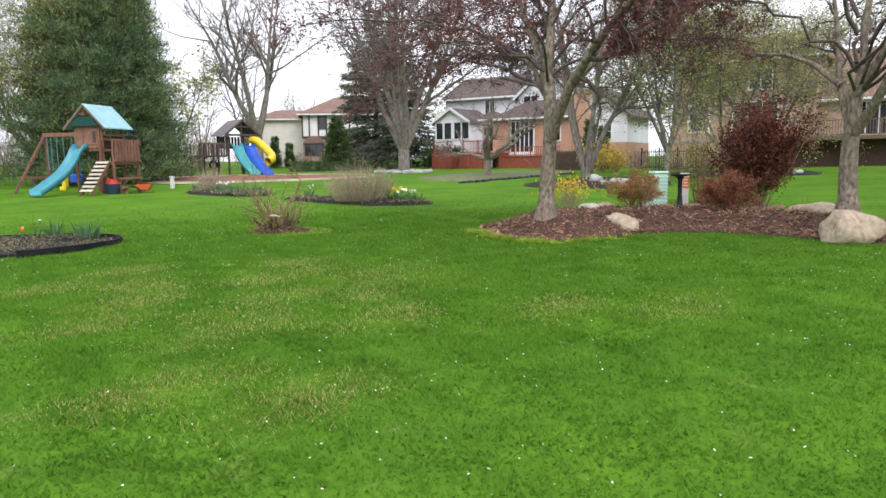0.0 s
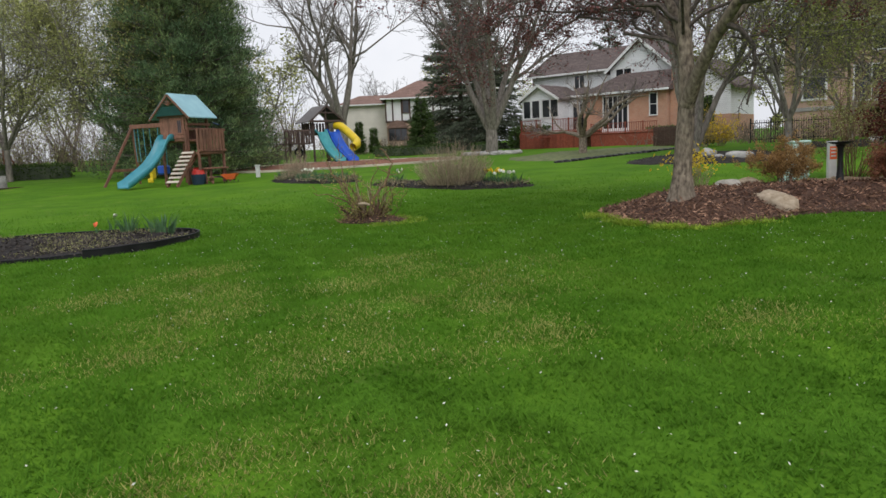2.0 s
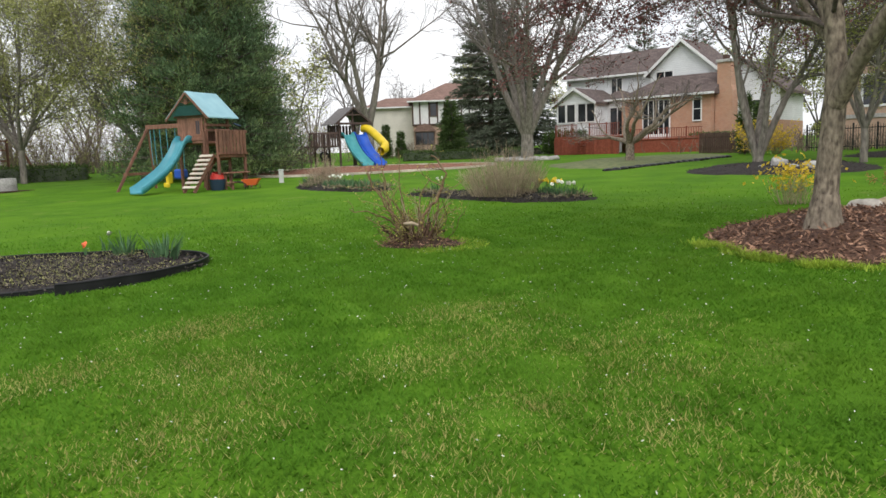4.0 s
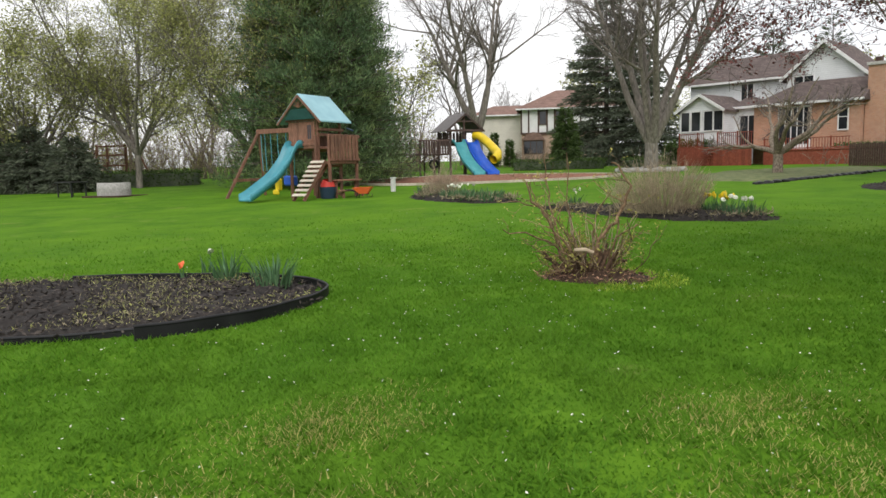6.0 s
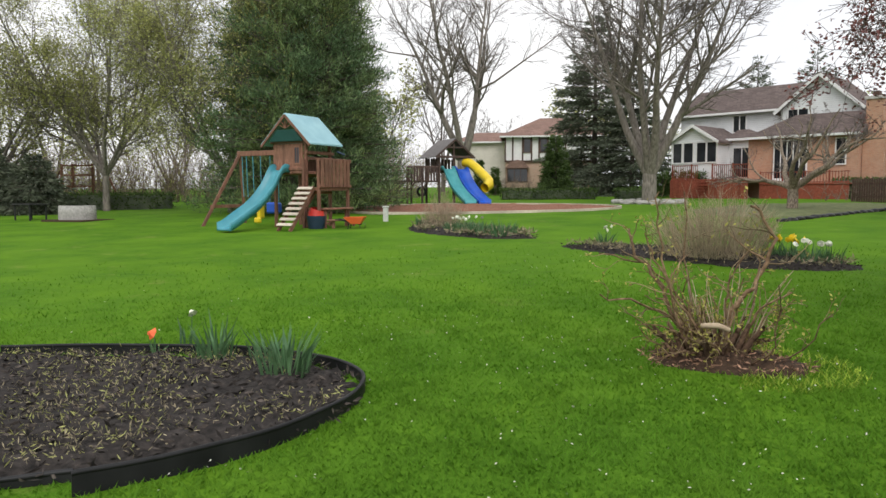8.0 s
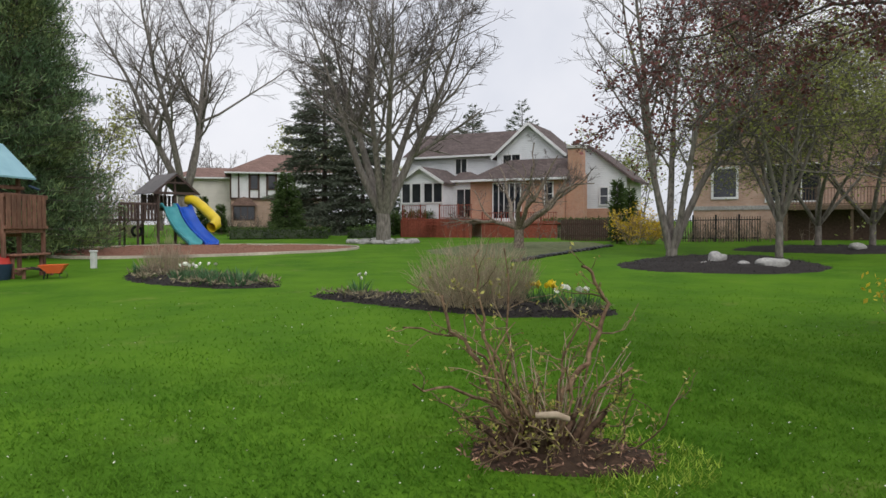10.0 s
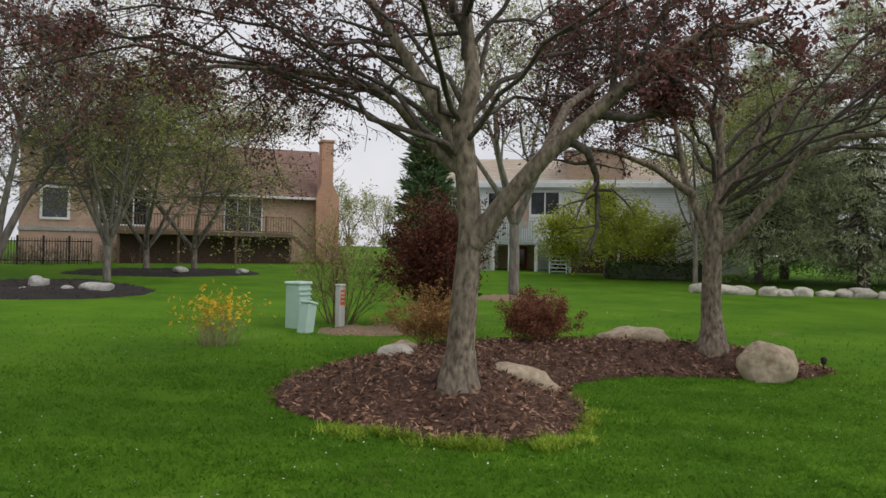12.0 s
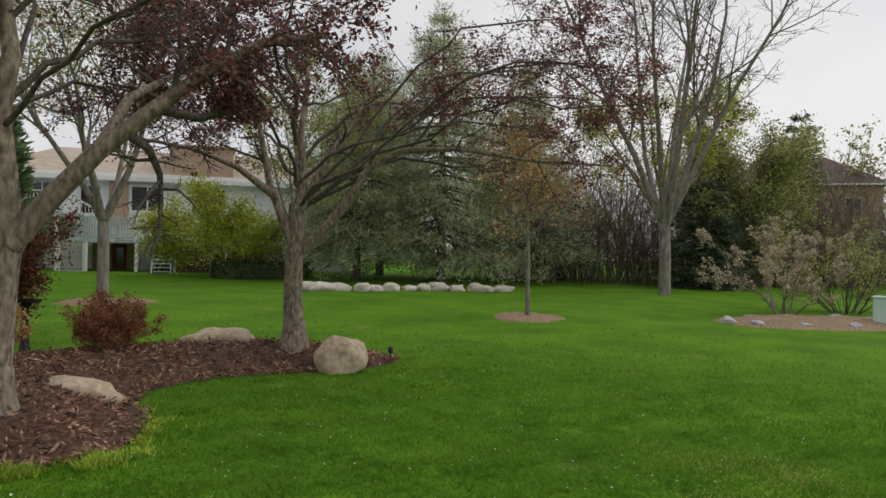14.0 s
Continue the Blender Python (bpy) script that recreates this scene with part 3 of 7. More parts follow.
two_z = bed("daffodil_bed", BED_TWO, 0.10, MULCH_BLACK, "long bed of black mulch with daffodils", CHIP_BLACK, 2500, 0.15, 0.6, 5)
BED_THREE = round_off([(-11.6, 14.8), (-10.6, 12.6), (-9.0, 11.4), (-7.0, 10.8), (-5.7, 11.2), (-6.6, 12.2), (-8.4, 13.0), (-10.0, 14.6)], 2)
three_z = bed("far_flower_bed", BED_THREE, 0.10, MULCH_BLACK, "narrow bed of dark mulch beside the swing set", CHIP_BLACK, 1500, 0.2, 0.6, 6)
bed("black_mulch_oval", oval(5.7, 18.9, 3.1, 3.4, -14, seed=4), 0.14, MULCH_BLACK, "oval bed of black mulch round two trees", CHIP_BLACK, 1500, 0.2, 1.0, 7)
bed("upper_mulch_bed", oval(12.2, 26.4, 4.2, 2.0, -25, seed=7), 0.14, MULCH_BLACK, "black mulch bed under two trees by the deck", CHIP_BLACK, 800, 0.3, 1.0, 8)
bed("play_pit", oval(-15.2, 26.6, 6.6, 5.2, 15, seed=3), 0.04, CHIPS_RED, "play area of red-brown wood chips", CHIPS_RED, 1500, 0.3, 0.6, 9)
bed("shrub_soil", oval(-0.02, 0.08, 0.62, 0.46, -8, seed=2, wob=0.12), 0.05, SOIL, "bare dug soil round the cut-back shrub", CHIP, 700, 0.06, 0.4, 10, (0.05, 0.015), 0.015)
bed("tree_ring", oval(19.8, -1.2, 1.1, 0.9, 0, seed=5), 0.04, CHIPS_TAN, "ring of tan wood chips round a young tree", None, 0, 0.15, 0.5, 11)
bed("stone_ring_bed", oval(22.6, -8.6, 3.0, 1.5, -60, seed=6), 0.12, CHIPS_TAN, "round bed of tan mulch", None, 0, 0.2, 0.8, 12)
bed("bush_chips", oval(9.3, 6.6, 1.5, 0.8, 0, seed=8), 0.04, CHIPS_TAN, "patch of tan wood chips under bushes", None, 0, 0.15, 0.5, 13)
bed("tree_chips", oval(16.8, 10.2, 1.4, 0.8, -40, seed=9), 0.04, CHIPS_TAN, "patch of tan wood chips round a trunk", None, 0, 0.2, 0.5, 14)
bed("apple_bed", round_off([(-5.5, 25.5), (-0.6, 20.4), (3.6, 31.0), (3.5, 36.0), (-3.0, 33.0)], 2), 0.12, mat("grey_groundcover", (0.10, 0.125, 0.05), (0.17, 0.185, 0.085), 0.25, 0.95, 0.8), "bed of dull grey-green groundcover under the fruit tree", None, 0, 0.4, 1.5, 15)


# ---- the two purple-leaved plums ----
def crown_limbs(r, P, n, low, high, reach, rise, turn=0.0):
    """Limbs that arch out on all sides and droop a little at the ends."""
    out = []
    for k in range(n):
        a = 2 * np.pi * (k + r.uniform(-0.3, 0.3)) / n + turn
        c, s = math.cos(a), math.sin(a)
        z, L, up = r.uniform(low, high), reach * r.uniform(0.8, 1.12), rise * r.uniform(0.75, 1.25)
        w = lambda q, h: P(c * L * q + r.normal(0, 0.10), s * L * q + r.normal(0, 0.10), z + h)
        run = np.array([P(0, 0.03, z), w(0.12, up * 0.38), w(0.3, up * 0.72), w(0.52, up * 0.95), w(0.76, up), w(1.0, up * 0.86)])
        t = np.linspace(0, 5, 12)
        run = np.stack([np.interp(t, np.arange(6), run[:, i]) for i in range(3)], 1)
        run[1:] += r.normal(0, 0.055, (11, 3))
        out.append((run, r.uniform(0.030, 0.048), 0.010))
    return out


def plum_one():
    """Trunk that forks low, with a long limb to the south-east."""
    r = R(21)
    rt, aw = np.array([0.66, -0.75, 0]), np.array([0.75, 0.66, 0])
    P = lambda a, b, z: rt * a + aw * b + np.array([0, 0, z])
    trunk = [P(0, 0, -0.2), P(0.0, 0, 0.1), P(0.03, 0, 0.6), P(0.06, 0.02, 1.1), P(0.10, 0.02, 1.55), P(0.05, 0.05, 2.1), P(-0.02, 0.05, 2.7)]
    mains = [(trunk, 0.165, 0.115),
             ([P(0.12, 0, 1.45), P(0.42, -0.05, 1.85), P(0.85, -0.1, 2.35), P(1.35, -0.1, 2.8), P(1.85, -0.05, 3.25), P(2.4, 0.0, 3.6), P(3.1, 0.1, 3.8)], 0.125, 0.04),
             ([P(0.02, 0.04, 2.2), P(-0.3, 0.1, 2.45), P(-0.62, 0.15, 2.85), P(-1.0, 0.1, 3.15), P(-1.7, 0.0, 3.3), P(-2.7, -0.1, 3.35), P(-3.9, -0.3, 3.15)], 0.07, 0.014),
             ([P(0.0, 0.05, 2.3), P(-0.25, 0.1, 2.85), P(-0.7, 0.1, 3.55), P(-1.15, 0.15, 4.25), P(-1.8, 0.1, 5.2)], 0.10, 0.035),
             ([P(-0.02, 0.05, 2.6), P(0.1, 0.0, 3.2), P(0.0, 0.1, 3.9), P(0.15, 0.1, 4.8), P(0.1, 0.2, 5.8)], 0.11, 0.03),
             ([P(1.35, -0.1, 2.8), P(1.75, -0.05, 2.75), P(2.05, 0.0, 2.85), P(2.2, 0.05, 3.3)], 0.06, 0.03),
             ([P(0.85, -0.1, 2.35), P(1.1, 0.5, 3.0), P(1.6, 1.3, 3.5), P(2.2, 2.2, 3.9)], 0.07, 0.02)]
    for b, z, far in ((-1.5, 3.5, 4.8), (0.4, 3.8, 5.8), (2.1, 4.3, 5.6), (-0.4, 4.6, 5.0)):
        run = np.array([P(-far * q + r.normal(0, 0.15), b * q * 1.1 + r.normal(0, 0.15), 2.35 + (z - 2.35) * math.sin(min(1, q * 1.25) * 1.57) - 0.9 * max(0, q - 0.6) + r.normal(0, 0.06)) for q in np.linspace(0, 1, 13)])
        run[0] = P(-0.02, 0.05, 2.35)
        mains.append((run, 0.036, 0.009))
    mains += crown_limbs(r, P, 6, 2.4, 2.8, 4.3, 1.0, 0.4) + crown_limbs(r, P, 6, 2.9, 3.9, 3.2, 1.7, 0.1)
    tree("plum_tree", 5.44, 0.46, mains, r, 3, BARK, BARK_DARK, "old purple-leaved plum tree with forked grey-brown trunk in mulch", leaf=LEAF_PLUM, leaf_n=2, leaf_size=(0.052, 0.032), spread=0.04, z=0.36, counts=(12, 8, 6), ratio=0.44, lift=-0.015, bend=0.25, angle=(30, 75), start=0.4, sag=-0.4, bare=1, dark_under=0.06, leaf_from=1.9, flare=([P(0, 0, -0.15), P(0, 0, 0.08), P(0.02, 0, 0.35)], [0.27, 0.205, 0.155], 10))


def plum_two():
    r = R(22)
    rt, aw = np.array([0.46, -0.89, 0]), np.array([0.89, 0.46, 0])
    P = lambda a, b, z: rt * a + aw * b + np.array([0, 0, z])
    mains = [([P(0.02, 0, -0.2), P(0, 0, 0.1), P(-0.03, 0, 0.7), P(-0.02, 0, 1.2), P(0.0, 0.02, 1.7), P(0.0, 0.05, 2.2)], 0.19, 0.12),
             ([P(0, 0, 1.5), P(-0.2, 0, 1.95), P(-0.42, 0.05, 2.5), P(-0.55, 0.1, 3.2), P(-0.75, 0.1, 4.2)], 0.10, 0.03),
             ([P(0, 0, 1.9), P(0.1, 0.1, 2.6), P(0.05, 0.1, 3.3), P(0.15, 0.2, 4.2), P(0.1, 0.2, 5.2)], 0.10, 0.03),
             ([P(0.05, 0, 1.45), P(0.45, -0.05, 1.8), P(0.85, -0.1, 2.3), P(1.15, -0.1, 2.8), P(1.7, -0.1, 3.1), P(2.6, -0.1, 3.15), P(3.8, -0.1, 3.0), P(5.2, -0.1, 2.95)], 0.10, 0.018),
             ([P(0.05, 0, 2.1), P(0.4, 0.2, 2.8), P(0.8, 0.4, 3.5), P(1.3, 0.6, 4.3)], 0.085, 0.03),
             ([P(-0.3, 0, 2.3), P(-0.9, -0.1, 2.75), P(-1.5, -0.2, 3.0), P(-2.4, -0.2, 3.15)], 0.07, 0.02)]
    for b, z, far in ((-0.9, 3.9, 5.4), (0.6, 4.3, 6.0), (1.2, 4.9, 4.8), (-1.9, 4.4, 5.2), (0.0, 4.8, 5.8), (-0.6, 5.3, 4.6)):
        run = np.array([P(far * q + r.normal(0, 0.16), b * q * 1.1 + r.normal(0, 0.16), 2.1 + (z - 2.1) * math.sin(min(1, q * 1.25) * 1.57) - 0.8 * max(0, q - 0.6) + r.normal(0, 0.06)) for q in np.linspace(0, 1, 13)])
        run[0] = P(0.02, 0.05, 2.1)
        mains.append((run, 0.034, 0.009))
    mains += crown_limbs(r, P, 3, 2.3, 2.7, 3.6, 1.1, 0.2) + crown_limbs(r, P, 3, 2.8, 3.6, 2.8, 1.6, 0.6)
    tree("plum_tree", 10.75, 0.49, mains, r, 3, BARK, BARK_DARK, "purple-leaved plum tree with long level limb beside a boulder", leaf=LEAF_PLUM, leaf_n=4, leaf_size=(0.054, 0.034), spread=0.04, z=0.38, counts=(8, 6, 5), ratio=0.42, lift=0.01, bend=0.25, angle=(30, 75), start=0.45, sag=-0.4, bare=1, dark_under=0.065, leaf_from=3.3, flare=([P(0, 0, -0.15), P(0, 0, 0.08), P(0, 0, 0.35)], [0.28, 0.215, 0.165], 10))


plum_one()
plum_two()


# ---- bare and budding trees ----
def stems(r, n, height, spread, r0, low=0.0, fork=0.0, crook=0.06):
    """Several stems from one foot, leaning out."""
    out = []
    if fork:
        out.append((np.array([[0, 0, -0.3], [0.02, 0, fork * 0.5], [0, 0.02, fork]]), r0 * 1.5, r0 * 1.25))
    for k in range(n):
        a = 2 * np.pi * (k + r.uniform(-0.25, 0.25)) / n
        d = np.array([math.cos(a) * spread, math.sin(a) * spread, 1.0])
        d /= np.linalg.norm(d)
        out.append((wander(r, (math.cos(a) * r0 * 0.5, math.sin(a) * r0 * 0.5, fork - 0.25 if fork else -0.3), d, height * r.uniform(0.85, 1.08), 9, crook, 0.05), r0 * r.uniform(0.75, 1.1), 0.02))
    return out


r = R(31)
tree("bare_tree", -8.58, 36.0, stems(r, 7, 14.0, 0.5, 0.30, fork=2.0), r, 3, BARK_GREY, TWIG_GREY, bare=1, label= "large leafless tree with several grey limbs and a stone-edged ring", counts=(13, 10, 7), ratio=0.5, twig=0.013, lift=0.09, bend=0.12)
r = R(32)
tree("bare_tree", -26.6, 48.5, stems(r, 4, 16.0, 0.36, 0.36, fork=3.4), r, 3, BARK_GREY, TWIG_GREY, bare=1, label= "tall leafless forked tree behind the play tower", counts=(14, 10, 7), ratio=0.48, twig=0.012, lift=0.08, bend=0.11)
r = R(33)
tree("bare_tree", 4.85, 22.6, stems(r, 5, 11.0, 0.34, 0.15, fork=0.6), r, 3, BARK_GREY, TWIG_GREY, bare=1, label= "multi-stemmed leafless tree in a black mulch oval", counts=(13, 9, 6), ratio=0.42, twig=0.007, lift=0.1, bend=0.12)
r = R(34)
tree("bare_tree", 32.0, -4.1, stems(r, 7, 14.5, 0.42, 0.17, fork=3.2), r, 3, BARK_GREY, TWIG_GREY, bare=1, label= "tall leafless tree with rising limbs on the lawn", counts=(12, 9, 6), ratio=0.42, twig=0.009, lift=0.1, bend=0.1)
r = R(35)
tree("fruit_tree", -0.76, 26.4, stems(r, 6, 4.3, 1.7, 0.15, fork=1.25, crook=0.22), r, 3, BARK, TWIG_GREY, bare=1, label= "low spreading leafless fruit tree", counts=(8, 6, 4), ratio=0.45, twig=0.007, lift=0.05, bend=0.2)
r = R(36)
tree("budding_tree", 8.6, 22.6, stems(r, 6, 7.2, 0.5, 0.10, fork=1.6), r, 3, BARK_GREY, TWIG_GREY, bare=1, label= "small tree breaking into yellow-green leaf in black mulch", leaf=LEAF_SPRING, leaf_n=3, leaf_size=(0.12, 0.065), spread=0.2, counts=(11, 8, 5), ratio=0.6, angle=(40, 80), lift=0.03, twig=0.006)
for k, (x, y, h) in enumerate(((13.9, 27.6, 7.6), (11.6, 27.2, 7.2))):
    r = R(40 + k)
    tree("budding_tree", x, y, stems(r, 6, h, 0.85, 0.10, fork=1.3), r, 3, BARK_GREY, TWIG_GREY, bare=1, label= "small budding tree in black mulch before the deck", leaf=LEAF_BUD, leaf_n=3, leaf_size=(0.12, 0.06), spread=0.2, counts=(12, 8, 5), ratio=0.58, angle=(40, 80), lift=0.02, twig=0.006)
r = R(45)
tree("lawn_tree", 17.5, 11.0, stems(r, 5, 6.6, 0.5, 0.12, fork=2.6), r, 3, BARK_GREY, TWIG_GREY, bare=1, label= "slim lawn tree in fresh green leaf", leaf=LEAF_SPRING, leaf_n=2, leaf_size=(0.11, 0.06), spread=0.15, counts=(10, 7, 5), ratio=0.55, twig=0.006)
r = R(54)
tree("lawn_tree", 26.5, 9.8, stems(r, 5, 6.2, 0.55, 0.07, fork=2.2), r, 3, BARK_GREY, TWIG_GREY, bare=1, label="slim tree in yellow-green leaf before the spruces", leaf=LEAF_SPRING, leaf_n=3, leaf_size=(0.13, 0.07), spread=0.16, counts=(9, 7, 5), ratio=0.5, twig=0.006)
r = R(46)
tree("weeping_maple", 28.6, 15.6, stems(r, 10, 2.9, 3.2, 0.055, fork=1.4, crook=0.14), r, 3, BARK_GREY, TWIG_GREY, bare=1, label= "low wide maple in bright yellow-green leaf by the deck", leaf=LEAF_FRESH, leaf_n=5, leaf_size=(0.14, 0.075), spread=0.22, counts=(9, 6, 4), ratio=0.6, twig=0.006, lift=-0.05, sag=-0.15)
r = R(47)
tree("young_tree", 19.8, -1.2, [(np.array([[0, 0, -0.2], [0.02, 0, 1.5], [0, 0.03, 3.2], [0.02, 0, 4.7]]), 0.075, 0.015)], r, 3, BARK_GREY, TWIG_GREY, label= "young tree with rusty buds in a ring of chips", leaf=LEAF_RUST, leaf_n=2, leaf_size=(0.09, 0.045), spread=0.1, counts=(30, 8, 4), ratio=0.46, twig=0.004, start=0.32, lift=0.06)
r = R(50)
tree("lawn_tree", 35.8, -3.9, stems(r, 6, 6.4, 0.7, 0.12, fork=3.4), r, 3, BARK_GREY, TWIG_GREY, bare=1, label= "small tree in sparse bright green leaf behind the bare tree", leaf=LEAF_FRESH, leaf_n=4, leaf_size=(0.14, 0.07), spread=0.16, counts=(8, 6, 5), ratio=0.45, twig=0.007)
r = R(51)
tree("budding_tree", 40.6, -7.2, stems(r, 7, 6.6, 0.55, 0.12, fork=1.0), r, 3, BARK_GREY, TWIG_GREY, bare=1, label="rounded tree in dull olive bud at the wood's edge", leaf=LEAF_BUD, leaf_n=4, leaf_size=(0.17, 0.09), spread=0.25, counts=(13, 9, 5), ratio=0.5, twig=0.009, start=0.1)
r = R(48)
tree("budding_maple", -34.0, 20.2, stems(r, 7, 10.0, 0.7, 0.13, fork=2.2), r, 3, BARK_GREY, TWIG_GREY, bare=1, label= "broad maple hazed with olive spring buds", leaf=LEAF_BUD, leaf_n=5, leaf_size=(0.115, 0.06), spread=0.28, counts=(15, 10, 5), ratio=0.5, twig=0.008, start=0.12)
r = R(49)
tree("budding_maple", -25.2, 20.4, stems(r, 8, 9.3, 0.75, 0.11, fork=2.0), r, 3, BARK_GREY, TWIG_GREY, bare=1, label= "broad maple hazed with olive spring buds", leaf=LEAF_BUD, leaf_n=5, leaf_size=(0.115, 0.06), spread=0.28, counts=(15, 10, 5), ratio=0.5, twig=0.008, start=0.12)
for k, (x, y, h) in enumerate(((-39.5, 17.2, 8.6),)):
    r = R(52 + k)
    tree("budding_maple", x, y, stems(r, 7, h, 0.75, 0.14, fork=1.3), r, 3, BARK_GREY, TWIG_GREY, bare=1, label="tall maple hazed with olive buds behind others", leaf=LEAF_BUD, leaf_n=5, leaf_size=(0.16, 0.09), spread=0.3, counts=(12, 7, 4), ratio=0.5, twig=0.010, start=0.12)

# ---- conifers ----
for k, (x, y, h, w) in enumerate(((-21.3, 20.3, 17.0, 4.4), (-19.7, 21.0, 14.5, 3.2), (-23.4, 21.4, 15.0, 3.4), (-21.2, 24.2, 11.0, 3.0))):
    conifer("spruce_tree", x, y, h, w, R(60 + k), NEEDLE, "tall dense green evergreen behind the swing set", 0.3, 46, 11, group="evergreens behind the swing set", density=1.0, droop=0.02, power=0.6, tufted=True)
conifer("spruce_tree", -18.0, 57.0, 15.5, 5.0, R(70), NEEDLE_DARK, "tall dark grey-green spruce", 0.4, 42, 11, density=0.9, power=0.7)
conifer("spruce_tree", -14.2, 55.0, 11.0, 4.4, R(71), NEEDLE_DARK, "dark spruce beside a taller one", 0.3, 34, 10, density=0.9)
conifer("arborvitae", -17.3, 45.0, 4.6, 1.25, R(72), HEDGE, "cone-shaped bright green arborvitae tree", 0.1, 26, 9, density=1.6)
for k, (x, y, h) in enumerate(((-7.2, 82, 14.5), (-1.4, 82, 15.0))):
    conifer("pine_tree", x, y, h, 3.6, R(74 + k), NEEDLE_DARK, "tall pine behind the white house", 5.0, 18, 7, droop=-0.1, group="pines behind the white house", density=0.8)
for k, (x, y, h, w) in enumerate(((31.8, 9.8, 10.5, 4.0), (33.0, 6.0, 13.0, 5.0), (37.0, 11.0, 12.0, 4.4), (37.0, 3.0, 11.0, 4.2))):
    conifer("blue_spruce", x, y, h, w, R(80 + k), NEEDLE_BLUE, "grey-green spruce with drooping boughs above bare lower trunk", 2.0, 34, 13, droop=0.42, group="spruces above the stone row", density=1.0, tufted=True)
for k, (x, y, h, w) in enumerate(((38.5, -5.6, 5.2, 2.2), (60.0, -12.2, 12.0, 2.2))):
    conifer("spruce_tree", x, y, h, w, R(86 + k), NEEDLE_DARK, "dark evergreen at the wood's edge", 0.2, 28, 9, density=1.0, power=0.5)
for k, (x, y, h, w) in enumerate(((-37.6, 16.0, 3.6, 2.4), (-41.5, 15.5, 5.0, 3.2), (-35.0, 16.8, 2.9, 2.0))):
    conifer("spruce_tree", x, y, h, w, R(90 + k), NEEDLE_DARK, "dark evergreen at the yard's edge", 0.2, 30, 10, density=0.9)


# ---- houses ----
def prism(bm, pts, y0, y1):
    """A solid from an outline in x and z, between two depths."""
    a = [bm.verts.new((x, y0, z)) for x, z in pts]
    b = [bm.verts.new((x, y1, z)) for x, z in pts]
    bm.faces.new(a)
    bm.faces.new(b[::-1])
    for i in range(len(pts)):
        j = (i + 1) % len(pts)
        bm.faces.new((a[j], a[i], b[i], b[j]))


def block(name, pts, y0, y1, material, parent, label=""):
    bm = bmesh.new()
    prism(bm, pts, y0, y1)
    return part(name, bm, material, parent, label)


def gable_roof(parent, x0, x1, y0, y1, eave, ridge, material, along="x", over=0.4, thick=0.18, label=""):
    """Two sloping slabs that meet at a ridge along x or y."""
    bm = bmesh.new()
    if along == "x":
        m, t = (y0 + y1) / 2, thick
        k = (ridge - eave) / (m - y0)
        pts = [(y0 - over, eave - over * k), (m, ridge), (y1 + over, eave - over * k), (y1 + over, eave - over * k + t), (m, ridge + t), (y0 - over, eave - over * k + t)]
        prism(bm, pts, x0 - over, x1 + over)
        bmesh.ops.transform(bm, matrix=Matrix(((0, 1, 0, 0), (1, 0, 0, 0), (0, 0, 1, 0), (0, 0, 0, 1))), verts=bm.verts)
    else:
        m, t = (x0 + x1) / 2, thick
        k = (ridge - eave) / (m - x0)
        prism(bm, [(x0 - over, eave - over * k), (m, ridge), (x1 + over, eave - over * k), (x1 + over, eave - over * k + t), (m, ridge + t), (x0 - over, eave - over * k + t)], y0 - over, y1 + over)
    roof = part("roof", bm, material, parent, label)
    if along == "y":
        m = (x0 + x1) / 2
        k = (ridge - eave) / (m - x0)
        for sgn, xe in ((-1, x0 - over), (1, x1 + over)):
            beam("bargeboard", (xe, y0 - over - 0.02, eave - over * k + 0.04), (m, y0 - over - 0.02, ridge + 0.04), 0.05, 0.22, TRIM, roof)
    else:
        k = (ridge - eave) / ((y0 + y1) / 2 - y0)
        box("gutter", (x0 - over, y0 - over - 0.1, eave - over * k - 0.02), (x1 + over, y0 - over, eave - over * k + 0.14), TRIM, roof)
    return roof


def hip_roof(parent, x0, x1, y0, y1, eave, ridge, inset_l, inset_r, material, over=0.4, label=""):
    bm = bmesh.new()
    x0, x1, y0, y1 = x0 - over, x1 + over, y0 - over, y1 + over
    m = (y0 + y1) / 2
    lo = [bm.verts.new(p) for p in ((x0, y0, eave), (x1, y0, eave), (x1, y1, eave), (x0, y1, eave))]
    up = [bm.verts.new((p.co.x, p.co.y, eave + 0.16)) for p in lo]
    top = [bm.verts.new((x0 + inset_l, m, ridge)), bm.verts.new((x1 - inset_r, m, ridge))]
    bm.faces.new(lo[::-1])
    for i in range(4):
        bm.faces.new((lo[i], lo[(i + 1) % 4], up[(i + 1) % 4], up[i]))
    bm.faces.new((up[0], up[1], top[1], top[0]))
    bm.faces.new((up[1], up[2], top[1]))
    bm.faces.new((up[2], up[3], top[0], top[1]))
    bm.faces.new((up[3], up[0], top[0]))
    roof = part("roof", bm, material, parent, label)
    box("gutter", (x0, y0 - 0.1, eave - 0.02), (x1, y0 - 0.003, eave + 0.14), TRIM, roof)
    return roof


